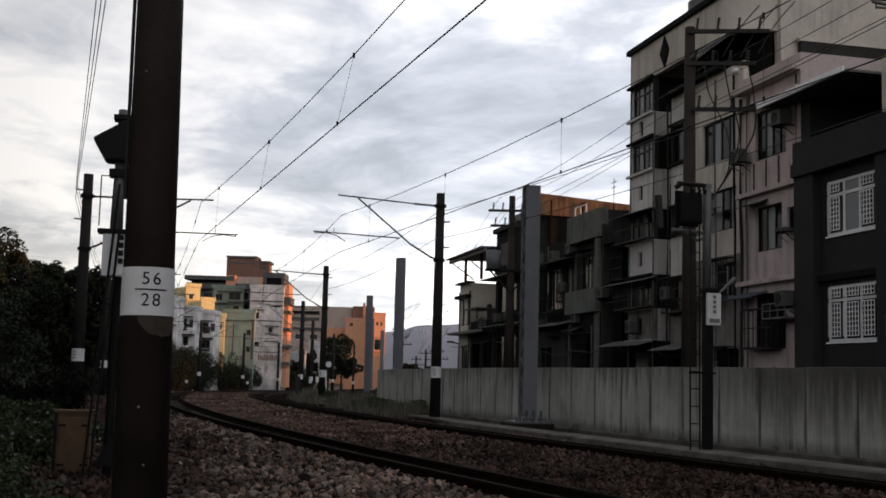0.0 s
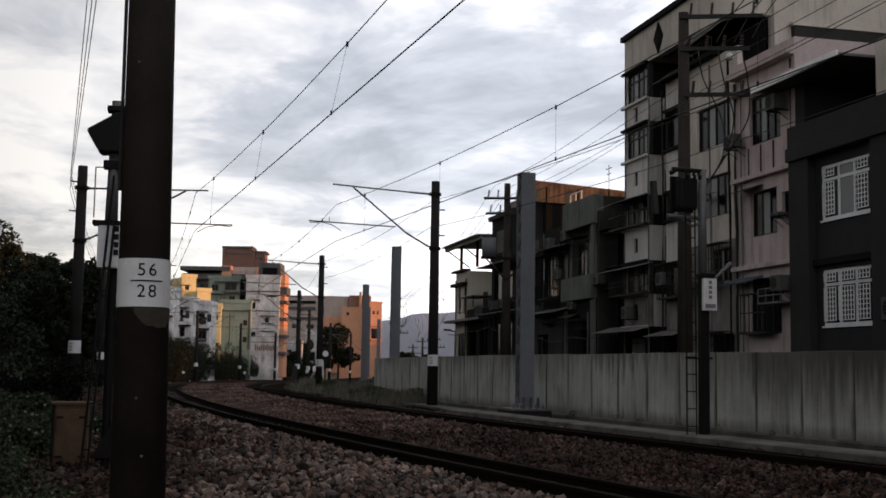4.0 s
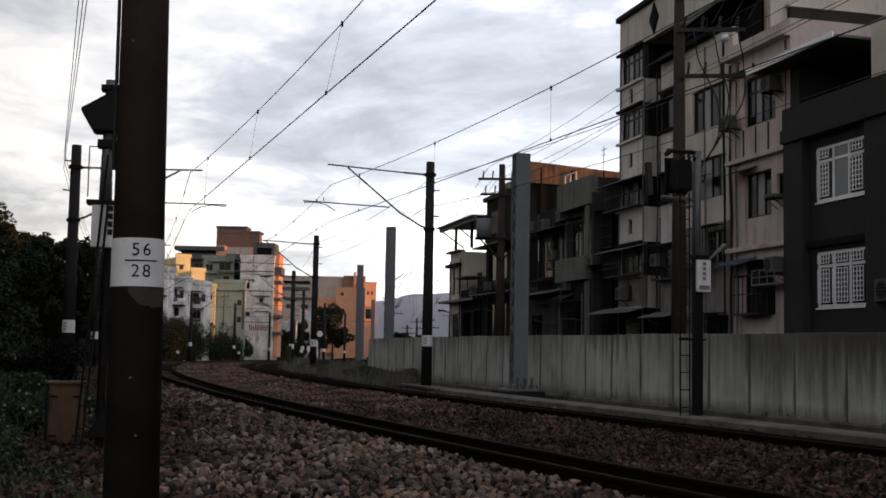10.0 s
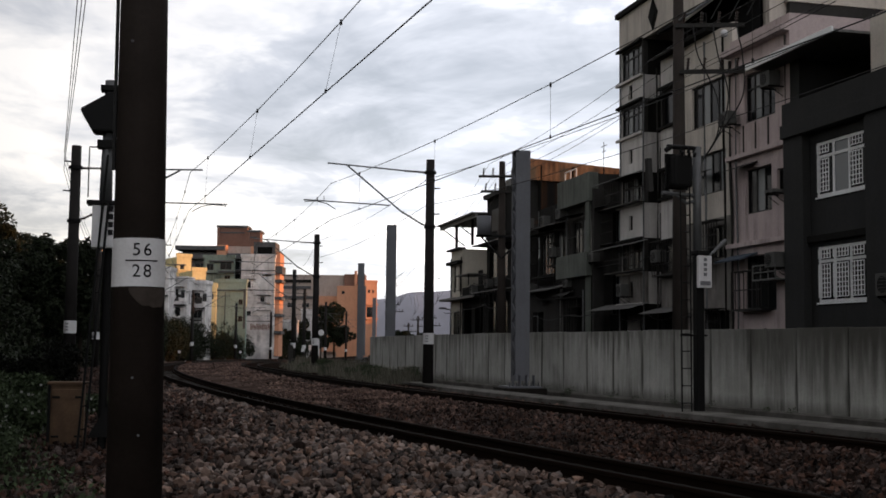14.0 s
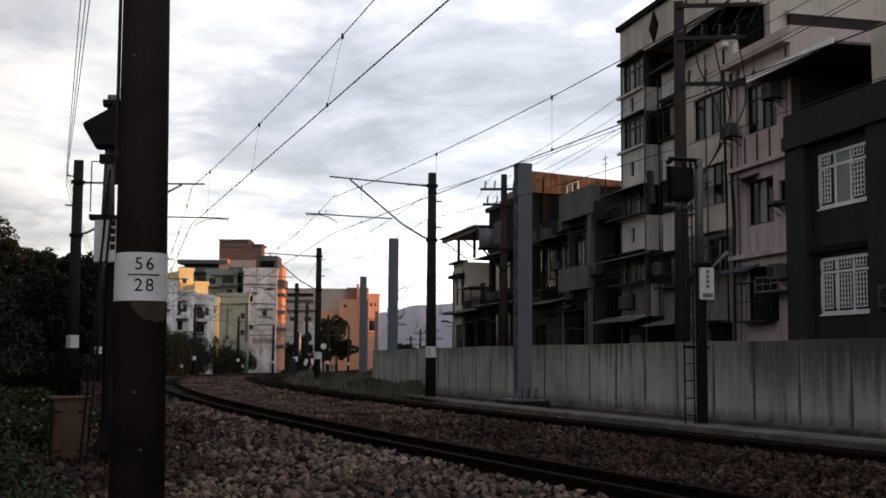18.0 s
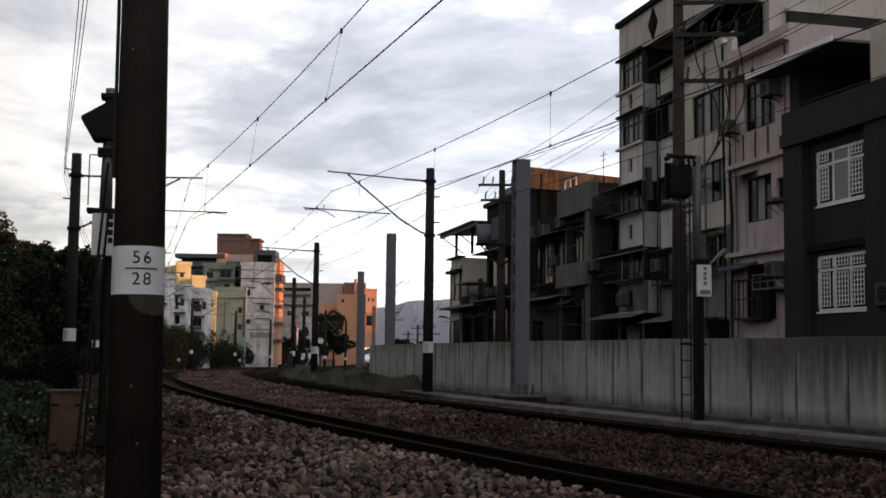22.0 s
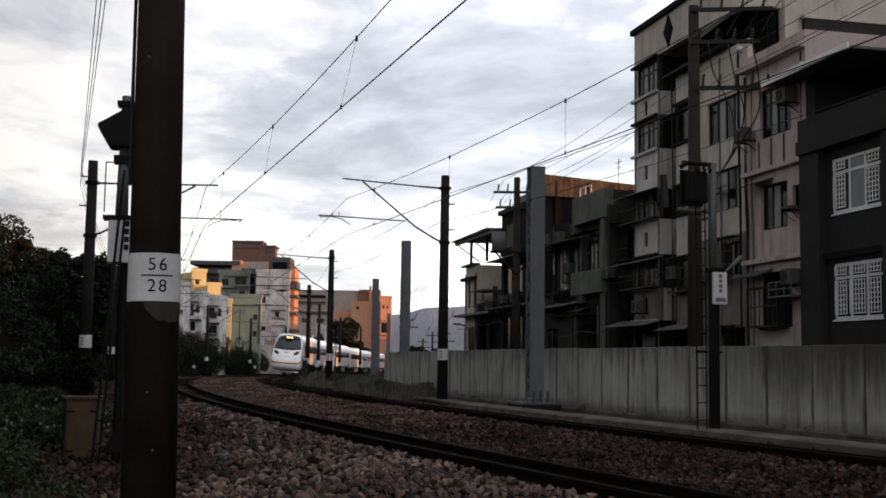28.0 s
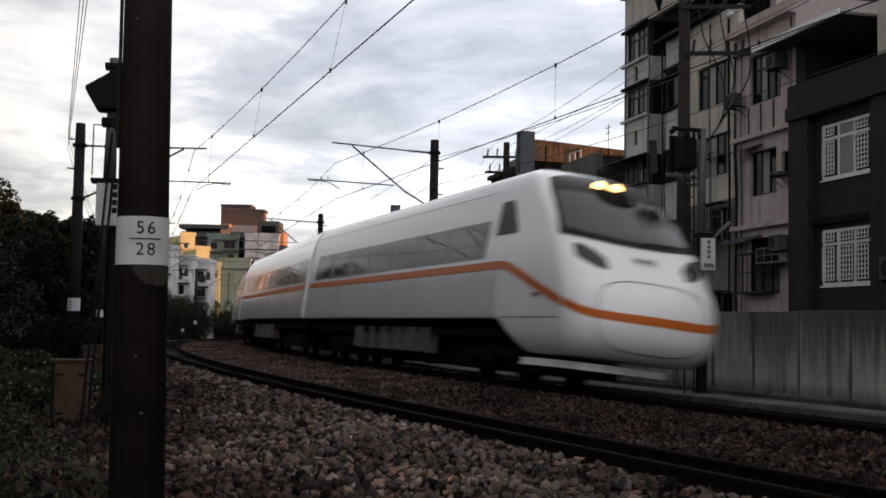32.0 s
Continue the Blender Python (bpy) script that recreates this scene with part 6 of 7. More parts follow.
def build_plants():
    # wooded bank outside the line, thinning out before the bend eases
    g = random.Random(3)

    def crest(s, o):
        """Height of the growth at a place: a steep front, then a rolling top."""
        rise = min(1.0, max(0.0, (o - 6.2) / 4.4))
        end = min(1.0, max(0.0, (134 - s) / 30))
        return -0.8 + (8.4 + 0.012 * s + 1.9 * max(0.0, (70 - s) / 44) + 1.1 * math.exp(-((s - 82) / 24) ** 2) + 1.5 * noise.noise((s * 0.11, o * 0.15, 1))) * rise ** 0.7 * end

    ss, oo = [12 + 3 * i for i in range(42)], [5.8, 7.0, 8.4, 9.8, 11.2, 13, 16, 20, 26, 34, 46]
    verts = [line(s, -o, -0.8 + 0.58 * (crest(s, o) + 0.8)) for s in ss for o in oo]
    faces, n = [], len(oo)
    for i in range(len(ss) - 1):
        for k in range(n - 1):
            faces.append((i * n + k, i * n + k + 1, (i + 1) * n + k + 1, (i + 1) * n + k))
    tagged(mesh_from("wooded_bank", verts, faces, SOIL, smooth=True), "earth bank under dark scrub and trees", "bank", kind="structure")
    blobs = []
    for k in range(860):
        s = g.uniform(14, 132) if k % 3 else g.uniform(14, 48)
        o = 6.4 + 14 * g.random() ** 1.6
        top = crest(s, o)
        if top < 0.1:
            continue
        r = g.uniform(0.6, 1.35)
        p = line(s, -o)
        blobs.append((p.x, p.y, max(0.0, top - r * g.uniform(0.5, 2.6)), r, r, r * g.uniform(0.6, 0.95)))
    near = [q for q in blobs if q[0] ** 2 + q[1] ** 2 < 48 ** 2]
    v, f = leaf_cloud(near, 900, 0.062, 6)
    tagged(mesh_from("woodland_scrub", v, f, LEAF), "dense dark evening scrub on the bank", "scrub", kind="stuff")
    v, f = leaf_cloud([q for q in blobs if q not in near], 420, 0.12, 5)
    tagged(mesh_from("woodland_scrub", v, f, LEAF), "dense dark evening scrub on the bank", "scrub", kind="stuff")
    for k in range(9):
        s = 34 + k * 8.5 + g.uniform(-3, 3)
        p = line(s, -g.uniform(10, 15))
        tree(p.x, p.y, 1.2, g.uniform(3.4, 5.2), g.uniform(5.4, 6.9), 40 + k, size=0.14)
    for x, y, w, h in ((-24.2, 72.0, 5.0, 8.7), (-22.2, 73.0, 4.6, 8.3), (-20.4, 75.0, 4.6, 8.0)):
        tree(x, y, -0.8, w, h, int(60 - x), size=0.13, per=260, n=48)
    # rank growth beside the near poles
    blobs = []
    for _ in range(190):
        s = g.uniform(12, 60)
        p = line(s, -g.uniform(4.6, 9.5))
        r = g.uniform(0.25, 0.6)
        blobs.append((p.x, p.y, -0.62 + r * 0.6, r * 1.3, r * 1.3, r * g.uniform(0.6, 1.3)))
    v, f = leaf_cloud(blobs, 620, 0.03, 8)
    tagged(mesh_from("trackside_weeds", v, f, LEAF2), "low rank weeds beside the track", "weeds", kind="stuff")
    for k, (x, y, w, h) in enumerate(((-7.6, 17.2, 1.5, 1.25), (-6.7, 18.6, 1.3, 1.0), (-8.6, 18.4, 1.7, 1.5), (-7.5, 20.2, 1.6, 1.2), (-9.3, 21.0, 2.0, 1.5), (-6.9, 22.0, 1.4, 0.9), (-6.3, 16.2, 0.9, 0.55))):
        bush("bush", x, y, -0.62, w, h, 400 + k, LEAF2, "leafy green weed bush with small pale flowers", n=20, per=520, size=0.038)
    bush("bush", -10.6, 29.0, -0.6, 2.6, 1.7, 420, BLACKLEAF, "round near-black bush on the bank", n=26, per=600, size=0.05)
    gg, gr = np.random.default_rng(4), np.random.default_rng(21)
    cnt = 420
    c = np.array([[gg.uniform(-9.3, -6.1), gg.uniform(15.8, 21.5), -0.35 + gg.uniform(0.0, 0.75) * gg.random() ** 0.4] for _ in range(cnt)])
    s = 0.02
    quads = np.stack([c + (-s, 0, -s), c + (s, 0, -s), c + (s, 0, s), c + (-s, 0, s)], 1).reshape(-1, 3)
    tagged(mesh_from("small_flowers", quads, np.arange(len(quads)).reshape(-1, 4), PETAL), "scattered small pale flowers in the weeds", "flowers", kind="stuff")
    # short dark grass on the shoulder before the cabinet
    blades = []
    for _ in range(11000):
        c = line(gr.uniform(7, 19), -gr.uniform(3.7, 7.0), 0.0)
        c.z = float(np.interp(-c.x, [0, 3.0, 9.0], [-0.40, -0.52, -0.72]))
        th, tall, w = gr.uniform(0, 6.283), gr.uniform(0.08, 0.26), gr.uniform(0.004, 0.010)
        side, tip = Vector((math.cos(th), math.sin(th), 0)) * w, Vector((gr.normal(0, 0.3), gr.normal(0, 0.3), 1)) * tall
        blades += [c - side, c + side, c + tip + side * 0.3, c + tip - side * 0.3]
    tagged(mesh_from("short_grass", [tuple(v) for v in blades], np.arange(len(blades)).reshape(-1, 4), LEAF), "short dark grass on the ballast shoulder", "grass", kind="stuff")
    # dark moss and small weeds at the foot of the wall
    blobs = []
    for _ in range(70):
        s = 8 + 40 * g.random() ** 1.4
        p = line(s, 9.86 + g.uniform(-0.07, 0.04))
        if noise.noise((s * 0.45, 4.0, 0)) < -0.12:
            continue
        r = g.uniform(0.05, 0.13)
        blobs.append((p.x, p.y, -0.14 + r * 0.4, r * 1.5, r * 0.8, r * g.uniform(0.5, 1.3)))
    v, f = leaf_cloud(blobs, 110, 0.012, 9)
    tagged(mesh_from("wall_foot_moss", v, f, LEAF2), "dark moss and small weeds along the wall foot", "weeds", kind="stuff")
    # scrub between the far track and the columns
    blades = []
    for _ in range(20000):
        q = 43 + 62 * gr.random() ** 1.15
        o = gr.normal(8.9 + (q - 44) * 0.02, 0.75)
        if o < 7.2 or noise.noise((q * 0.35, o * 0.8, 3.0)) < -0.22:
            continue
        tall = (0.28 + 0.55 * max(0.0, noise.noise((q * 0.25, o * 0.5, 9.0)) + 0.35)) * gr.uniform(0.5, 1.25)
        c = line(q, o, -0.34)
        th, w = gr.uniform(0, 6.283), gr.uniform(0.006, 0.014) * (1 + q / 90)
        side, lean = Vector((math.cos(th), math.sin(th), 0)) * w, Vector((gr.normal(0, 0.16), gr.normal(0, 0.16), 1)) * tall
        bend = Vector((gr.normal(0, 0.1), gr.normal(0, 0.1), 0))
        blades += [c - side, c + side, c + lean + bend + side * 0.3, c + lean + bend - side * 0.3]
    tagged(mesh_from("tall_grass", [tuple(v) for v in blades], np.arange(len(blades)).reshape(-1, 4), GRASSM), "tall dry grass beside the far track", "grass", kind="stuff")
    for k in range(7):
        s = 47 + k * 6.5
        p = line(s, 9.0 + g.uniform(-0.5, 0.6) + (s - 44) * 0.02)
        bush("bush", p.x, p.y, -0.38 + grade(s), g.uniform(1.4, 2.2), g.uniform(0.45, 0.8), 60 + k, LEAF2, "low dark scrub beside the far track", n=16, per=620, size=0.032)
    # dark thicket outside the bend
    for k in range(42):
        s = 96 + k * 2.6
        p = line(s, -5.4 - g.uniform(0.0, 3.5))
        bush("bush", p.x, p.y, -0.6 + grade(s), g.uniform(3.2, 5.0), g.uniform(4.5, 6.3) - max(0.0, s - 140) * 0.02, 90 + k, LEAF, "tall dark thicket outside the bend", n=18, per=360, size=0.085)
    # tangled growth over the foot of the far buildings
    for x, y, w, h, sd in ((-27.6, 196, 5.0, 4.0, 1), (-24.6, 200, 5.0, 4.6, 2), (-30.6, 186, 4.5, 3.6, 3)):
        bush("bush", x, y, -0.7 + 1.15 * grade(y - 8), w, h, 300 + sd, LEAF, "dark bushes at the foot of the far buildings", n=20, per=320, size=0.12)
    # trees in front of the terracotta block
    for x, y, w, h, sd in ((-21.0, 232, 8.5, 10.8, 1), (-24.5, 236, 6.0, 8.0, 9), (-27.5, 226, 5.0, 7.0, 2), (-29.5, 205, 4.5, 7.5, 3), (-25.5, 214, 4.0, 7.0, 10), (-27, 205, 4, 4.5, 4), (-8, 260, 7, 6, 5), (-3, 262, 8, 5.5, 6), (2, 262, 7, 5.0, 7), (-35, 212, 5, 6, 8)):
        tree(x, y, -0.7 + 1.15 * grade(y - 8), w, h + 1.0, 200 + sd, size=0.24)


build_plants()

# ---------------------------------------------------------------- signals and trackside kit
def right_signal():
    """Colour-light signal on a mast between the far track and the wall."""
    g = thing("railway_signal", pose(5.0, 23.1, -0.2, 0, 0, 20), "colour-light railway signal on a mast seen from behind", "signal", "railway signals")
    part("lower_post", boxed(-0.082, -0.082, 0.0, 0.082, 0.082, 3.15, bevel=0.015), BLACK, g, "black lower post")
    bm = bmesh.new()
    rod(bm, (-0.02, 0, 3.1), (-0.02, 0, 5.25), 0.085, seg=16)
    part("mast", bm, PIPE, g, "grey steel mast", smooth=True)
    bm = bmesh.new()
    rod(bm, (0.06, 0, 5.22), (-0.68, 0, 5.22), 0.045)
    rod(bm, (-0.6, 0, 5.22), (-0.72, 0, 5.13), 0.05)
    part("top_bracket", bm, BLACK, g)
    bm = bmesh.new()
    rod(bm, (0.06, 0, 4.28), (-0.8, 0, 4.30), 0.04)
    rod(bm, (-0.55, 0, 4.30), (-0.25, 0, 4.12), 0.03)
    rod(bm, (-0.25, 0, 4.12), (0.0, 0, 4.2), 0.03)
    part("lower_bracket", bm, PIPE, g)
    bm = bmesh.new()
    box(bm, -0.60, -0.16, 4.42, -0.20, 0.14, 5.05, bevel=0.06)
    head = part("signal_head", bm, BLACK, g, "black signal head")
    bm = bmesh.new()
    box(bm, -0.66, 0.12, 4.4, -0.14, 0.15, 5.1, bevel=0.01)
    part("backboard", bm, BLACK, head)
    bm = bmesh.new()
    box(bm, -0.76, -0.02, 4.36, -0.66, 0.10, 5.0, pose(-0.03, 0, 0.02, 0, -4, 0), bevel=0.01)
    part("side_plate", bm, GREYR, head)
    for z in (4.58, 4.92):
        bm = bmesh.new()
        rod(bm, (-0.38, 0.1, z), (-0.10, 0.42, z - 0.02), 0.13, 0.12, seg=14)
        part("lamp_visor", bm, BLACK, head)
    bm = bmesh.new()
    for dx in (-0.45, -0.3, -0.18):
        rod(bm, (dx, -0.1, 5.1), (dx + 0.05, -0.14, 5.22), 0.018)
        rod(bm, (dx, -0.16, 5.02), (dx, -0.2, 5.1), 0.03)
    part("cable_gland", bm, BLACK, head)
    bx = part("telephone_box", boxed(-0.10, -0.16, 2.47, 0.21, -0.085, 3.1, bevel=0.025), PLATE, g, "white box with a column of black marks")
    bm = bmesh.new()
    for k in range(4):
        box(bm, 0.02, -0.168, 2.70 + k * 0.095, 0.09, -0.162, 2.765 + k * 0.095)
    part("lettering_bar", bm, FADED, bx)
    part("lettering_bar", boxed(-0.06, -0.168, 2.52, 0.17, -0.162, 2.60), FADED, bx)
    part("hood", boxed(-0.12, -0.17, 3.104, 0.16, 0.1, 3.2, bevel=0.02), BLACK, g)
    bm = bmesh.new()
    rod(bm, (0.16, -0.1, 3.08), (0.62, 0.0, 3.42), 0.014, 0.05)
    part("arm", bm, PIPE, g)
    lad = part("ladder", rods([((-0.45, -0.12, 0.0), (-0.43, -0.05, 5.2)), ((-0.24, -0.12, 0.0), (-0.22, -0.05, 5.2))], 0.016), BLACK, g)
    for k in range(15):
        z = 0.25 + 0.33 * k
        bm = bmesh.new()
        rod(bm, (-0.45, -0.12 + 0.0135 * z, z), (-0.23, -0.12 + 0.0135 * z, z), 0.011)
        part("rung", bm, BLACK, lad)
    bm = bmesh.new()
    rod(bm, (-0.45, -0.06, 1.55), (0.15, -0.06, 1.55), 0.02)
    part("ladder_stay", bm, BLACK, g)
    part("footing", boxed(-0.35, -0.3, -0.2, 0.35, 0.3, 0.02, bevel=0.03), WALK, g)


def left_signal():
    g = thing("railway_signal", pose(-4.30, 15.0, -0.45, 0, 0, 12), "hooded railway signal on a mast beside the near track", "signal", "railway signals")
    bm = bmesh.new()
    rod(bm, (0.05, 0, 0), (0.05, 0, 3.0), 0.055, seg=14)
    part("lower_post", bm, BLACK, g)
    bm = bmesh.new()
    rod(bm, (0, 0, 3.27), (0.0, 0, 4.3), 0.085, 0.06, seg=14)
    part("mast", bm, PIPE, g, "grey mast", smooth=True)
    bm = bmesh.new()
    rod(bm, (0.02, 0, 4.66), (0.02, 0, 4.88), 0.075, seg=14)
    part("mast_cap", bm, PIPE, g, smooth=True)
    bm = bmesh.new()
    box(bm, -0.10, -0.13, 4.74, 0.16, 0.1, 4.80)
    part("bracket", bm, BLACK, g)
    part("bracket", boxed(-0.12, -0.1, 4.0, 0.22, 0.1, 4.1), BLACK, g)
    bm = bmesh.new()
    prof = [(-0.34, 4.47), (0.04, 4.71), (0.22, 4.68), (0.22, 4.2), (-0.18, 4.2)]
    f0 = [bm.verts.new((x, -0.2, z)) for x, z in prof]
    f1 = [bm.verts.new((x, 0.2, z)) for x, z in prof]
    bm.faces.new(f0)
    bm.faces.new(f1[::-1])
    for i in range(5):
        j = (i + 1) % 5
        bm.faces.new((f0[i], f1[i], f1[j], f0[j]))
    bmesh.ops.recalc_face_normals(bm, faces=bm.faces)
    bmesh.ops.bevel(bm, geom=list(bm.edges), offset=0.015, segments=2, affect="EDGES")
    head = part("signal_head", bm, BLACK, g, "black hooded signal head")
    bx = part("relay_box", boxed(-0.15, -0.14, 2.72, 0.19, 0.1, 3.26, bevel=0.015), PLATE, g, "grey box with a column of dark marks")
    bm = bmesh.new()
    for k in range(4):
        box(bm, 0.05, -0.148, 2.88 + k * 0.1, 0.11, -0.142, 2.95 + k * 0.1)
    part("lettering_bar", bm, INK, bx)
    bm = bmesh.new()
    box(bm, -0.22, -0.16, 3.27, 0.3, 0.12, 3.32)
    part("shelf", bm, BLACK, g)
    bm = bmesh.new()
    rod(bm, (-0.21, -0.1, 3.36), (-0.21, -0.1, 4.0), 0.008)
    rod(bm, (-0.21, -0.1, 4.0), (0.0, -0.1, 4.0), 0.008)
    part("conduit", bm, BLACK, g)
    lad = part("ladder", rods([((-0.22, -0.45, 0.0), (0.02, -0.14, 3.9)), ((-0.14, -0.48, 0.0), (0.05, -0.16, 3.3))], 0.016), BLACK, g)
    for k in range(10):
        t = 0.06 + k * 0.085
        bm = bmesh.new()
        rod(bm, Vector((-0.22, -0.45, 0)).lerp((0.02, -0.14, 3.9), t * 0.84), Vector((-0.14, -0.48, 0)).lerp((0.05, -0.16, 3.3), t), 0.009)
        part("rung", bm, BLACK, lad)
    bm = bmesh.new()
    vs = [bm.verts.new(v) for v in ((-0.12, -0.1, 0.35), (0.25, -0.1, 0.35), (0.25, -0.1, 1.0), (-0.12, 0.12, 0.35), (0.25, 0.12, 0.35), (0.25, 0.12, 1.0))]
    for q in ((0, 1, 2), (5, 4, 3), (0, 3, 4, 1), (1, 4, 5, 2), (2, 5, 3, 0)):
        bm.faces.new([vs[i] for i in q])
    part("gusset", bm, BLACK, g)
    part("footing", boxed(-0.4, -0.55, -0.2, 0.4, 0.4, 0.05, bevel=0.03), WALK, g)


def wooden_box():
    b = thing("cable_cabinet", pose(-5.12, 16.4, -0.46, 0, 0, 14), "brown boarded trackside cable cabinet on short legs", "cabinet")
    part("body", boxed(-0.22, -0.14, 0.08, 0.22, 0.16, 0.98, bevel=0.012), WOOD, b)
    part("door", boxed(-0.19, -0.165, 0.14, 0.19, -0.141, 0.90, bevel=0.008), WOOD, b)
    part("cap", boxed(-0.27, -0.17, 0.96, 0.27, 0.19, 1.0, bevel=0.01), WOOD, b)
    for sx in (-1, 1):
        for z in (0.25, 0.78):
            bm = bmesh.new()
            box(bm, sx * 0.15 - 0.05, -0.18, z, sx * 0.15 + 0.05, -0.166, z + 0.03)
            part("hinge", bm, BLACK, b)
        part("leg", boxed(sx * 0.2 - 0.03, -0.1, -0.1, sx * 0.2 + 0.03, 0.1, 0.08), BLACK, b)
    part("side_board", boxed(-0.26, -0.16, 0.0, -0.225, 0.16, 0.98), BLACK, b)


def utility_pole(name, x, y, top, turn, arms, transformer=False):
    p = thing("utility_pole", pose(x, y, -0.4, 0, 0, turn), "concrete street power pole with crossarms and cables", "pole", "street power poles")
    bm = bmesh.new()
    rod(bm, (0, 0, -0.2), (0, 0, top + 0.4), 0.21, 0.13, seg=18)
    part("shaft", bm, UPOLE, p, smooth=True)
    for z, x0, x1 in arms:
        bm = bmesh.new()
        box(bm, x0, -0.19, z + 0.35, x1, -0.11, z + 0.45)
        arm = part("crossarm", bm, GREYR, p)
        n = 4
        for k in range(n):
            u = x0 + (x1 - x0) * (k + 0.5) / n
            bm = bmesh.new()
            insulator(bm, (u, -0.15, z + 0.45), (u + 0.03, -0.2, z + 0.75), 0.055, 4)
            part("insulator", bm, INSUL, arm)
    if transformer:
        bm = bmesh.new()
        rod(bm, (-0.75, -0.15, 6.2), (-0.75, -0.15, 7.0), 0.3, seg=20)
        part("transformer", bm, GALV, p, "grey drum transformer", smooth=True)
        bm = bmesh.new()
        box(bm, -1.1, -0.2, 6.1, 0.9, -0.1, 6.2)
        rod(bm, (-0.9, -0.15, 6.15), (0.0, -0.15, 5.2), 0.035)
        rod(bm, (0.9, -0.15, 6.15), (0.0, -0.15, 5.2), 0.035)
        part("platform", bm, BLACK, p)
    else:
        bm = bmesh.new()
        rod(bm, (0.0, -0.12, 9.9), (1.05, -0.12, 10.6), 0.035)
        part("brace", bm, PIPE, p)
        bm = bmesh.new()
        bmesh.ops.create_uvsphere(bm, u_segments=14, v_segments=10, radius=0.10)
        bmesh.ops.translate(bm, vec=(1.12, -0.3, 9.5), verts=bm.verts)
        part("surge_arrester", bm, PLATE, p, smooth=True)
        for k, u in enumerate((0.35, 0.85, 1.45)):
            drop = [(u, -0.2, 9.75), (u + 0.02, -0.35, 9.4), (u + 0.12, -0.3, 8.9), (u * 0.6 + 0.7, -0.3, 7.9), (0.95 + 0.05 * k, -0.3, 7.0), (0.6, -0.3, 6.3), (0.25, -0.2, 5.8)]
            part("drop_cable", tube(smooth_pts(drop), 0.018), WIRE, p)
        for k, (x0, z0) in enumerate(((0.9, 10.9), (1.35, 10.9), (1.8, 11.0))):
            part("riser_cable", tube(smooth_pts([(x0 + 0.9, 0.2, z0 + 0.5), (x0 + 0.35, 0.0, z0 - 0.2), (x0 - 0.1, -0.2, z0 - 1.0)]), 0.015), WIRE, p)
    return p


def smooth_pts(pts, n=6):
    """Points along a smooth curve through the given ones."""
    p = [Vector(q) for q in pts]
    p = [p[0] * 2 - p[1]] + p + [p[-1] * 2 - p[-2]]
    out = []
    for i in range(1, len(p) - 2):
        for k in range(n):
            t = k / n
            a, b, c, d = p[i - 1], p[i], p[i + 1], p[i + 2]
            out.append(0.5 * ((2 * b) + (c - a) * t + (2 * a - 5 * b + 4 * c - d) * t * t + (3 * b - a - 3 * c + d) * t ** 3))
    return out + [p[-2]]


def street_kit():
    utility_pole("a", 6.02, 30.0, 10.35, -6, [(10.2, -0.1, 2.0), (9.35, -0.1, 1.65), (8.15, 0.0, 1.65)])
    utility_pole("b", 2.5, 50.0, 8.95, -4, [(8.3, -1.0, 0.6), (7.65, -0.9, 0.7)], True)
    utility_pole("c", -6.9, 158.0, 8.2, -2, [(7.6, -0.8, 0.8), (6.9, -0.8, 0.8)])
    for x, y, top in ((-6.2, 150.0, 6.9), (-3.4, 170.0, 5.4), (-5.6, 200.0, 5.0), (-1.5, 140.0, 5.0)):
        utility_pole("d", x, y, top, -2, [(top - 0.6, -0.9, 0.9), (top - 1.5, -0.2, 1.4)])
    for dx, z0, z1 in ((-0.55, 8.75, 8.85), (0.2, 8.75, 8.85), (0.35, 8.35, 8.2), (-0.5, 7.8, 8.2)):
        far, mid, near = Vector((-6.3 + dx, 152, 8.8)), Vector((2.5 + dx, 50, z1)), Vector((6.2 + dx, 30, z0))
        wire_thing("street_wire", "thin street power wire between poles", hung(Vector((11.6 + dx, 8.0, z0 + 0.6)), near, 0.2) + hung(near, mid, 0.2)[1:] + hung(mid, far, 1.2)[1:], 0.008)
    # street lamp far along the street
    l = thing("street_lamp", pose(0.9, 95, -0.4), "far street lamp on a curved arm", "street lamp")
    part("arm", tube(smooth_pts([(0.3, 0, 2.2), (0.3, 0, 3.9), (0.0, 0, 4.3), (-0.7, 0, 4.5)]), 0.05), POLEFAR, l)
    part("lamp_head", boxed(-1.15, -0.15, 4.45, -0.55, 0.15, 4.6, bevel=0.05), POLEFAR, l)
    part("base", boxed(0.1, -0.2, 0, 0.5, 0.2, 2.3), GREYR, l)


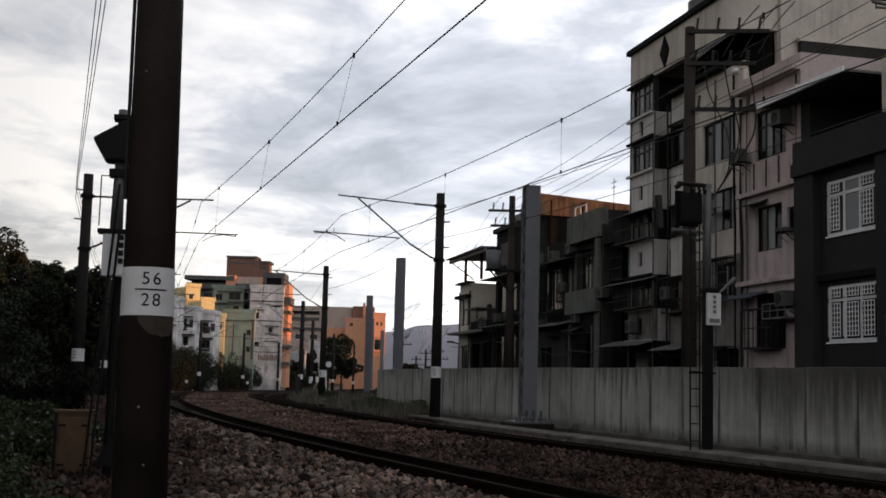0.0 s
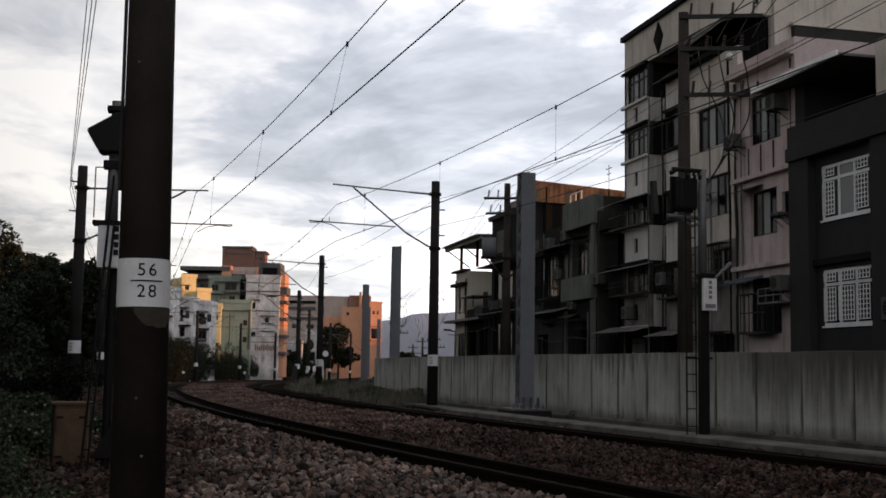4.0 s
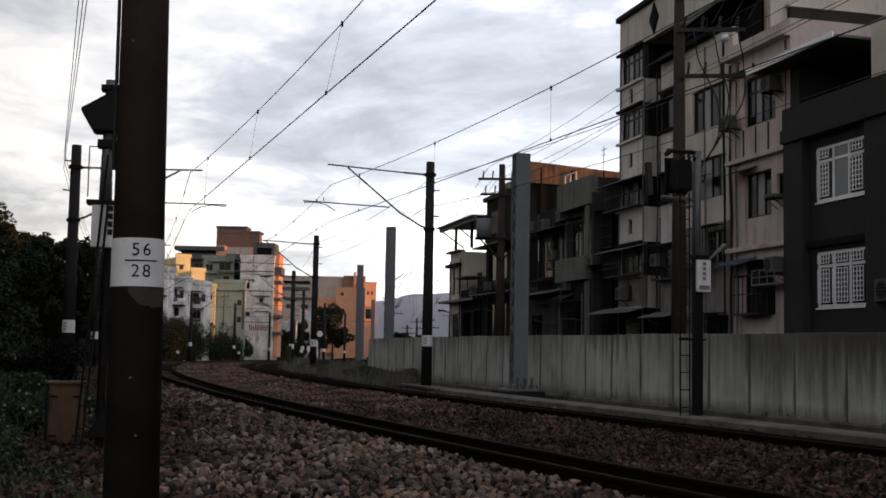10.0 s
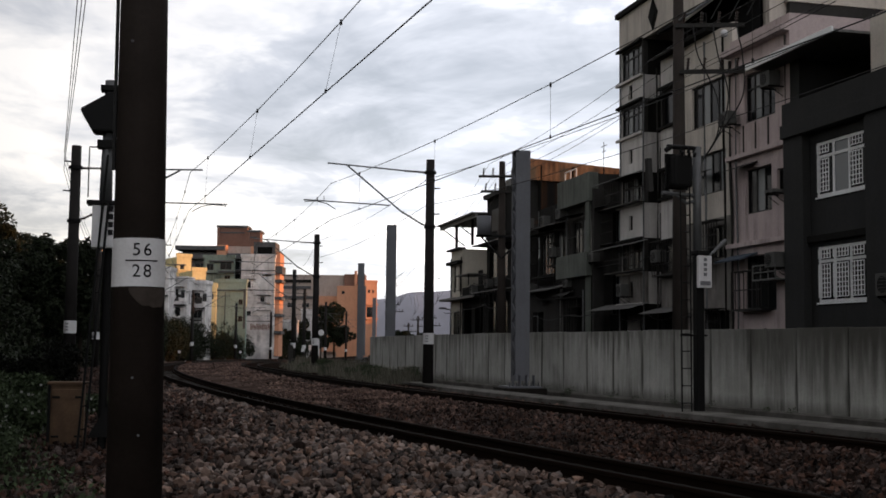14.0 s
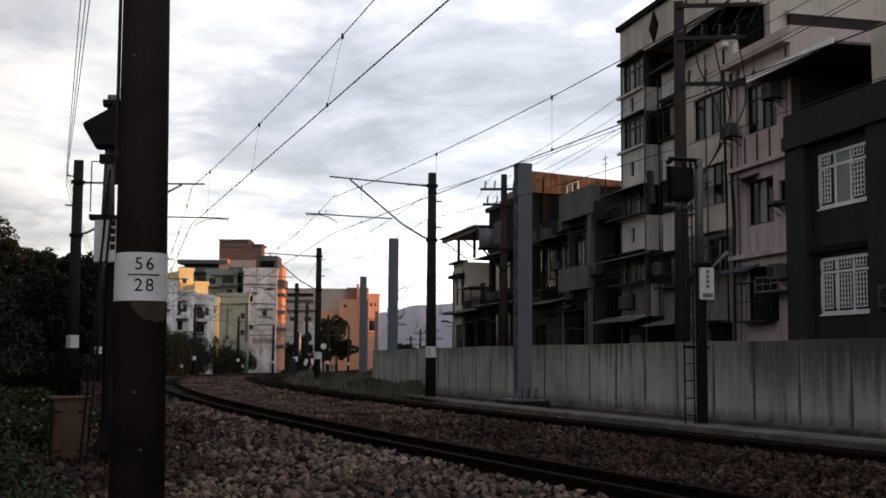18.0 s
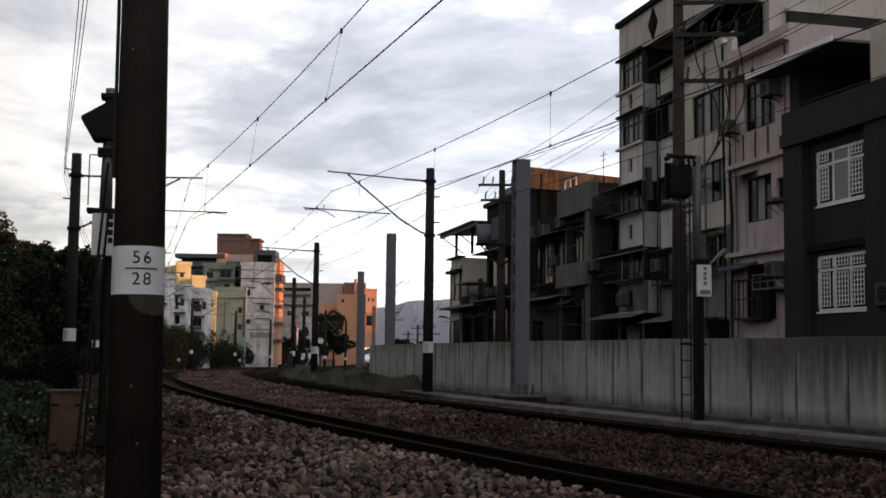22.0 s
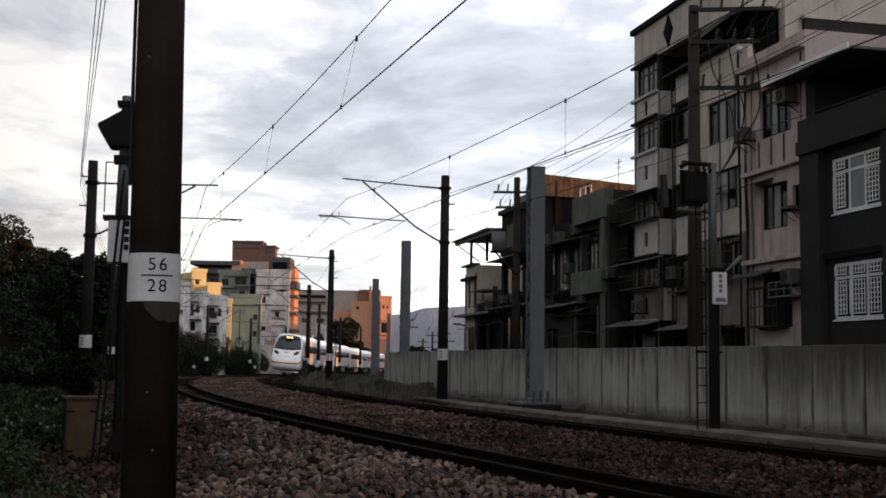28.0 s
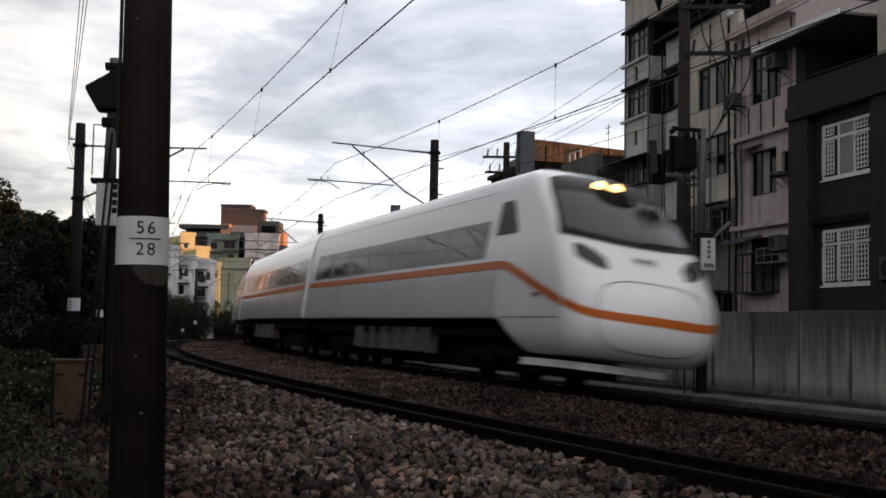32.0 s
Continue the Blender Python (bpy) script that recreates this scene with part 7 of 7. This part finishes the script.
def small_posts():
    def post(name, s, off, w, h, mat, label, cat, plate=None):
        p = thing(name, Matrix.Translation(line(s, off, -0.35)) @ pose(0, 0, 0, 0, rnd.uniform(-2, 2), heading(s)), label, cat, "trackside posts")
        part("post", boxed(-w / 2, -w / 2, -0.2, w / 2, w / 2, h, bevel=0.02), mat, p)
        if plate:
            part("plate", boxed(-plate / 2, -w / 2 - 0.03, h - plate, plate / 2, -w / 2 - 0.006, h, bevel=0.01), PLATE, p)
        return p
    post("concrete_post", 86.2, 8.2, 0.36, 1.65, GREYR, "stout pale concrete post beside the far track", "post")
    post("marker_post", 113.8, 8.9, 0.10, 1.5, POLEFAR, "marker post with a small white plate", "post", 0.28)
    post("marker_post", 98.1, 9.9, 0.12, 1.75, POLEFAR, "marker post with a small white plate", "post", 0.42)
    post("marker_post", 118, -3.0, 0.12, 1.2, POLEFAR, "marker post with a small white plate", "post", 0.26)
    post("marker_post", 122, 2.4, 0.08, 1.25, POLEFAR, "marker post with a small white plate", "post", 0.26)
    post("marker_post", 150, 7.0, 0.12, 1.5, POLEFAR, "marker post with a small white plate", "post", 0.26)
    # dwarf signal with a white disc
    d = thing("disc_signal", Matrix.Translation(line(107.4, 10.7, -0.35)) @ pose(0, 0, 0, 0, 0, heading(107)), "slim post with a pale disc and box beside the far track", "signal", "trackside posts")
    bm = bmesh.new()
    rod(bm, (0, 0, 0), (0, 0, 4.0), 0.06)
    part("post", bm, POLEFAR, d)
    bm = bmesh.new()
    rod(bm, (0, -0.1, 2.9), (0, -0.06, 2.9), 0.26, seg=24)
    part("disc", bm, PLATE, d)
    part("box", boxed(-0.42, -0.12, 0.9, -0.14, 0.12, 2.3, bevel=0.03), PLATE, d)
    # striped stake in the weeds
    st = thing("striped_stake", pose(-8.0, 21.8, -0.5, 0, -14, 0), "short leaning black and white striped stake", "stake")
    for k in range(6):
        bm = bmesh.new()
        rod(bm, (0, 0, 0.1 * k), (0, 0, 0.1 * k + 0.1), 0.02)
        part("stripe", bm, PLATE if k % 2 else BLACK, st)


right_signal()
left_signal()
wooden_box()
street_kit()
small_posts()

# ---------------------------------------------------------------- the train
LENGTH = 20.6


def ease(x, xs, ys):
    return float(np.interp(x, xs, ys))


# cross-section: a squarish oval; the nose recedes with height like a slanted face
HALF, MIDZ, TALL, SQUARE, FLOOR = 1.48, 2.40, 1.98, 5.0, 0.56
NOSE_Z = [0.42, 0.5, 0.62, 0.8, 1.0, 1.2, 1.4, 1.6, 1.8, 2.0, 2.2, 2.45, 2.79, 3.4, 3.75, 4.0, 4.15, 4.28, 4.38]
NOSE_U = [1.25, 1.05, 0.80, 0.6, 0.52, 0.5, 0.53, 0.6, 0.74, 0.94, 1.15, 1.38, 1.63, 2.35, 2.8, 3.14, 3.40, 3.75, 4.2]


def side_x(u, z, nose=True):
    q = min(1.0, abs(z - MIDZ) / TALL)
    return HALF * max(0.0, 1 - q ** SQUARE) ** (1 / SQUARE)


def soft_nose(z):
    """The nose's centre line, smoothed."""
    return sum(ease(z + d, NOSE_Z, NOSE_U) for d in (-0.12, -0.06, 0.0, 0.06, 0.12)) / 5


def tip_u(x, z):
    """How far behind the coupling line the nose's surface lies at a place of its front view."""
    rho = min(1.0, ((abs(x) / HALF) ** SQUARE + (abs(z - MIDZ) / TALL) ** SQUARE) ** (1 / SQUARE))
    return soft_nose(z) + ease(z, [1.4, 2.4], [0.23, 0.10]) * x * x + 0.36 * (1 - math.sqrt(max(0.0, 1 - rho ** 10)))


def side_patch(name, u_list, zlo, zhi, mat, parent, nose, off=0.010, rows=8, sides=(-1, 1), label=""):
    for sx in sides:
        bm = bmesh.new()
        grid = []
        for u in u_list:
            a, b = zlo(u), zhi(u)
            grid.append([bm.verts.new((sx * (side_x(u, a + (b - a) * k / rows, nose) + off), -u, a + (b - a) * k / rows)) for k in range(rows + 1)])
        for r0, r1 in zip(grid, grid[1:]):
            for k in range(rows):
                q = (r0[k], r0[k + 1], r1[k + 1], r1[k])
                bm.faces.new(q if sx > 0 else q[::-1])
        part(name, bm, mat, parent, label, smooth=True)


def on_nose(x, z, off):
    e = 0.004
    x = max(-0.998 * side_x(0, z), min(0.998 * side_x(0, z), x))
    n = Vector(((tip_u(x + e, z) - tip_u(x - e, z)) / (2 * e), 1.0, (tip_u(x, z + e) - tip_u(x, z - e)) / (2 * e))).normalized()
    return Vector((x, -tip_u(x, z), z)) + n * off


def front_patch(name, xs, zlo, zhi, mat, parent, off=0.008, rows=6, label=""):
    bm = bmesh.new()
    grid = []
    for x in xs:
        a, b = zlo(x), zhi(x)
        grid.append([bm.verts.new(on_nose(x, a + (b - a) * k / rows, off)) for k in range(rows + 1)])
    for r0, r1 in zip(grid, grid[1:]):
        for k in range(rows):
            bm.faces.new((r0[k], r1[k], r1[k + 1], r0[k + 1]))
    bmesh.ops.recalc_face_normals(bm, faces=bm.faces)
    return part(name, bm, mat, parent, label, smooth=True)


def steps(a, b, n):
    return [a + (b - a) * i / n for i in range(n + 1)]


def car_body(nose):
    """The shell: rings over the slanted nose, then along the side to the tail."""
    n = 112
    bm = bmesh.new()

    def oval(rho):
        pts = []
        for i in range(n):
            a = 2 * math.pi * i / n
            c, s = math.cos(a), math.sin(a)
            pts.append((HALF * rho * math.copysign(abs(c) ** (2 / SQUARE), c), MIDZ + TALL * rho * math.copysign(abs(s) ** (2 / SQUARE), s)))
        return pts

    rings = []
    edge = oval(1.0)
    if nose:
        hub = bm.verts.new((0, -tip_u(0, MIDZ), MIDZ))
        for rho in (0.06, 0.13, 0.2, 0.28, 0.36, 0.44, 0.52, 0.6, 0.67, 0.74, 0.8, 0.85, 0.89, 0.925, 0.95, 0.968, 0.98, 0.989, 0.995, 0.9985, 1.0):
            rings.append([bm.verts.new((x, -tip_u(x, z), max(z, FLOOR))) for x, z in oval(rho)])
        for k in range(1, 25):
            ring = []
            for x, z in edge:
                u = tip_u(x, z)
                u += (5.0 - u) * k / 24
                low = FLOOR if u < 3.2 else min(1.19, FLOOR + (u - 3.2) * 0.65)
                ring.append(bm.verts.new((x, -u, max(z, low))))
            rings.append(ring)
        us = [LENGTH - 0.2, LENGTH - 0.06, LENGTH]
    else:
        us = [0.0, 0.06, 0.2, LENGTH - 0.2, LENGTH - 0.06, LENGTH]
    for u in us:
        k = 0.965 if u == LENGTH or u == 0.0 else 1.0
        rings.append([bm.verts.new((x * k, -u, max(MIDZ + (z - MIDZ) * k, 1.19))) for x, z in edge])
    for r0, r1 in zip(rings, rings[1:]):
        for i in range(n):
            j = (i + 1) % n
            bm.faces.new((r0[i], r0[j], r1[j], r1[i]))
    if nose:
        for i in range(n):
            bm.faces.new((hub, rings[0][(i + 1) % n], rings[0][i]))
    else:
        bm.faces.new(rings[0][::-1])
    bm.faces.new(rings[-1])
    bmesh.ops.recalc_face_normals(bm, faces=bm.faces)
    return bm


def bogie(u, parent):
    bm = bmesh.new()
    for sx in (-1, 1):
        box(bm, sx * 0.86 - 0.09, -u - 1.5, 0.42, sx * 0.86 + 0.09, -u + 1.5, 0.66, bevel=0.03)
        box(bm, sx * 0.86 - 0.12, -u - 0.35, 0.3, sx * 0.86 + 0.12, -u + 0.35, 0.85, bevel=0.04)
    box(bm, -0.8, -u - 0.3, 0.4, 0.8, -u + 0.3, 0.8)
    b = part("bogie", bm, UNDER, parent)
    for du in (-1.05, 1.05):
        bm = bmesh.new()
        for sx in (-1, 1):
            rod(bm, (sx * 0.5335 - 0.065, -u + du, 0.43), (sx * 0.5335 + 0.065, -u + du, 0.43), 0.43, seg=28)
            rod(bm, (sx * 0.47 - 0.01, -u + du, 0.43), (sx * 0.47 + 0.01, -u + du, 0.43), 0.455, seg=28)
        rod(bm, (-0.6, -u + du, 0.43), (0.6, -u + du, 0.43), 0.08)
        part("wheelset", bm, UNDER, b)
    return b


def train_car(nose, label):
    c = thing("train_car", Matrix(), label, "train", "cars of the train")
    part("body", car_body(nose), TRWHITE, c, smooth=True)
    u1 = LENGTH - 0.35
    # window band, orange stripe, greyer lower side
    side_patch("window_band", steps(5.2 if nose else 0.6, LENGTH - 0.9, 20), lambda u: 2.44, lambda u: 3.24, TRWIN, c, nose, rows=8, label="dark tinted window band")
    for k in range(7):
        a = (5.6 if nose else 2.0) + k * 2.05
        side_patch("window", steps(a, a + 1.55, 3), lambda u: 2.52, lambda u: 3.16, TRPANE, c, nose, off=0.016, rows=6)

    def mid(u):
        return ease(u, [1.3, 1.8, 2.43, 3.14, 3.7, 4.02, 4.3], [1.47, 1.61, 1.79, 2.01, 2.18, 2.24, 2.26]) if nose else 2.26

    us = ([1.34, 1.45, 1.6, 1.8, 2.1, 2.43, 2.8, 3.14, 3.4, 3.7, 3.9, 4.02, 4.15, 4.3, 4.8] if nose else [0.3]) + steps(5.6 if nose else 1.0, u1, 18)
    side_patch("orange_stripe", us, lambda u: mid(u) - 0.085, lambda u: mid(u) + 0.085, TRORANGE, c, nose, off=0.012, rows=3, label="orange stripe")
    side_patch("lower_panel", steps(4.3 if nose else 0.4, u1, 18), lambda u: 1.24, lambda u: 2.16, TRLOW, c, nose, off=0.008, rows=8)
    side_patch("door_seam", [u1 - 1.1, u1 - 1.08], lambda u: 1.26, lambda u: 3.5, UNDERBOX, c, nose, off=0.014, rows=10)
    if nose:
        def low(x):
            return ease(abs(x), [0.0, 0.7, 1.1, 1.3, 1.4, 1.46], [1.29, 1.29, 1.31, 1.36, 1.42, 1.48])

        xs = steps(-1.46, -1.2, 12) + steps(-1.1, 1.1, 22) + steps(1.2, 1.46, 12)
        front_patch("orange_stripe", xs, lambda x: low(x) - 0.075, lambda x: low(x) + 0.08, TRORANGE, c, off=0.012, rows=3, label="orange stripe")

        def top(x):
            return ease(abs(x), [0.0, 0.6, 1.0, 1.18, 1.27, 1.33, 1.38, 1.41], [4.22, 4.18, 4.09, 4.00, 3.75, 3.40, 3.02, 2.86])

        xs = steps(-1.41, -1.16, 10) + steps(-1.08, 1.08, 24) + steps(1.16, 1.41, 10)
        front_patch("windscreen_surround", xs, lambda x: 2.64 + 0.13 * (abs(x) / 1.41) ** 2, top, TRBLACK, c, off=0.008, rows=20, label="black windscreen surround")
        xs = steps(-1.33, -1.1, 10) + steps(-1.0, 1.0, 20) + steps(1.1, 1.33, 10)
        front_patch("windscreen", xs, lambda x: 2.76 + 0.12 * (abs(x) / 1.33) ** 2, lambda x: min(3.72, top(abs(x) + 0.06) - 0.07), TRGLASS, c, off=0.016, rows=14, label="wide sloping windscreen")
        front_patch("wiper", steps(-0.9, -0.1, 8), lambda x: 2.74 - (x + 0.1) * 0.06, lambda x: 2.77 - (x + 0.1) * 0.06, TRBLACK, c, off=0.03, rows=1)
        for sx in (-1, 1):
            xl = steps(0.74, 1.26, 14)
            front_patch("headlamp", [sx * v for v in xl], lambda x: 2.19 + (abs(x) - 0.74) * 0.42 - 0.12 * math.sin(math.pi * (abs(x) - 0.72) / 0.56) ** 0.35, lambda x: 2.24 + (abs(x) - 0.74) * 0.50 + 0.16 * math.sin(math.pi * (abs(x) - 0.72) / 0.56) ** 0.35, TRGLASS, c, off=0.010, rows=6, label="dark slanted headlamp cluster")
            bm = bmesh.new()
            p = on_nose(sx * 0.19, 3.93, 0.03)
            bmesh.ops.create_uvsphere(bm, u_segments=16, v_segments=10, radius=0.13)
            bmesh.ops.transform(bm, matrix=Matrix.Translation(p) @ Matrix.Diagonal((1.1, 0.6, 0.75, 1)), verts=bm.verts)
            part("roof_headlamp", bm, LAMPLIT, c, "lit warm roof headlamp", smooth=True)
        front_patch("lamp_housing", steps(-0.4, 0.4, 10), lambda x: 3.50 + 0.14 * (abs(x) / 0.4) ** 3, lambda x: 3.90 - 0.02 * (abs(x) / 0.4) ** 2, UNDER, c, off=0.026, rows=4, label="black housing under the roof headlamps")
        front_patch("emblem_plate", steps(-0.26, 0.26, 8), lambda x: 2.30 + 0.03 * (abs(x) / 0.26) ** 4, lambda x: 2.48 - 0.03 * (abs(x) / 0.26) ** 4, TRLOW, c, off=0.010, rows=2, label="small pale grey emblem plate")
        for x0, x1 in ((-0.19, -0.09), (-0.05, 0.05), (0.09, 0.19)):
            front_patch("emblem_bar", steps(x0, x1, 3), lambda x: 2.35, lambda x: 2.43, UNDERBOX, c, off=0.014, rows=2, label="small grey emblem bar")
        # seam over the nose hatch
        bm = bmesh.new()
        pts = []
        for i in range(73):
            a = 2 * math.pi * i / 72
            cs, sn = math.cos(a), math.sin(a)
            pts.append(on_nose(1.06 * math.copysign(abs(cs) ** 0.62, cs), 1.34 + 0.63 * math.copysign(abs(sn) ** 0.62, sn), 0.004))
        for a, b in zip(pts, pts[1:]):
            rod(bm, a, b, 0.009, seg=5)
        part("hatch_seam", bm, UNDER, c)
        # cab side window and seams
        side_patch("cab_window", steps(3.72, 4.78, 8), lambda u: 2.89, lambda u: min(3.60, 2.95 + max(0.0, u - 3.70) * 1.35), TRBLACK, c, True, off=0.012, rows=8, label="dark slanted cab side window")
        side_patch("skirt_seam", steps(1.45, 4.05, 12), lambda u: 1.195, lambda u: 1.210, UNDER, c, True, off=0.006, rows=1)
        side_patch("side_badge", steps(2.28, 2.55, 2), lambda u: 1.58, lambda u: 1.66, UNDERBOX, c, True, off=0.010, rows=1)
        bm = bmesh.new()
        rim = [(1.16, -3.45), (1.17, -2.6), (1.08, -2.1), (0.88, -1.75), (0.5, -1.55), (0.0, -1.5)]
        rim = rim + [(-x, y) for x, y in rim[-2::-1]]
        up = [bm.verts.new((x, y, 0.47)) for x, y in rim]
        dn = [bm.verts.new((x * 1.02, y * 1.0, 0.34)) for x, y in rim]
        for k in range(len(rim) - 1):
            bm.faces.new((up[k], up[k + 1], dn[k + 1], dn[k]))
        bm.faces.new(up)
        part("obstacle_guard", bm, TRLOW, c, "pale grey obstacle guard")
    # roof kit
    bm = bmesh.new()
    for u in ((7.5, 12.5, 17.0) if nose else (3.5, 10.3, 17.0)):
        box(bm, -0.6, -u - 1.3, 4.2, 0.6, -u + 1.3, 4.40, bevel=0.05)
    part("roof_unit", bm, TRLOW, c)
    side_patch("roof_seam", steps(5.2 if nose else 0.5, u1, 10), lambda u: 3.86, lambda u: 3.872, UNDERBOX, c, nose, off=0.004, rows=1)
    # underframe
    part("underframe", boxed(-1.18, -LENGTH + 0.3, 0.86, 1.18, -(3.6 if nose else 0.3), 1.23), UNDER, c)
    for a, b in ((8.8, 9.5), (9.8, 10.6), (10.9, 11.7), (12.0, 12.7), (13.2, 13.7), (14.3, 15.1)):
        for sx in (-1, 1):
            part("equipment_box", boxed(sx * 1.08 - 0.14, -b, 0.40, sx * 1.08 + 0.14, -a, 1.00, bevel=0.04), UNDERBOX, c)
    # near-black box added to fill the shaded space below the floor
    part("belly", boxed(-0.78, -LENGTH + 1.2, 0.22, 0.78, -(3.3 if nose else 1.2), 0.87), UNDER, c)
    bogie(5.6 if nose else 3.2, c)
    bogie(LENGTH - 3.2, c)
    bm = bmesh.new()
    box(bm, -1.2, -LENGTH - 0.42, 1.2, 1.2, -LENGTH + 0.05, 3.9, bevel=0.05)
    part("gangway", bm, TRBLACK, c)
    return c


SPEED, S_END, CARS = 25.4, 18.8, 8


def car_pose(front_s):
    """Where a car stands whose leading end is front_s metres along the line."""
    off = SPACING + GAUGE / 2
    a, b = line(front_s + 4.0, off, -CANT / 2), line(front_s + LENGTH - 3.2, off, -CANT / 2)
    d = (a - b).normalized()
    at = a + d * 4.0
    yaw = math.degrees(math.atan2(-d.x, d.y))
    roll = -math.degrees(math.asin(CANT / GAUGE)) - 2.0 if front_s < 80 else -max(0.0, 6.3 * (1 - (front_s - 80) / 90))
    return Matrix.Translation(at) @ pose(0, 0, 0, 0, 0, yaw) @ pose(0, 0, 0, 0, roll, 0)


lead = train_car(True, "white express train end car with orange stripe and lit roof headlamps")
second = train_car(False, "white express train car with dark windows and orange stripe")
for car in (lead, second):                 # a low-roofed tilting train whose sides lean inwards
    for ob in car.children_recursive:
        if ob.type == "MESH" and ob.name.split(".")[0] not in ("bogie", "wheelset"):
            for v in ob.data.vertices:
                v.co.z = 0.45 + (v.co.z - 0.45) * (0.955 if v.co.z > 0.45 else 1.0)
                v.co.x *= 1.0 - 0.055 * max(0.0, v.co.z - 2.0)
cars = [lead, second] + [copy_thing(second, Matrix()) for _ in range(CARS - 2)]
TIMES = [0.0, 4.0, 8.0, 12.0, 16.0, 19.0, 21.0, 22.0, 23.0, 24.0, 25.0, 25.5, 26.0, 26.5, 27.0, 27.5, 28.0, 28.5, 29.0, 29.25, 29.5, 29.75, 30.0, 30.25, 30.5, 30.75, 31.0, 31.2, 31.4, 31.6, 31.8, 32.0]

build_stones()


def motions():
    for k, c in enumerate(cars):
        rows = []
        for t in TIMES:
            s = S_END + (32.0 - t) * SPEED + k * (LENGTH + 0.5)
            rows.append((t, car_pose(s)))
        walk(c, rows)


motions()
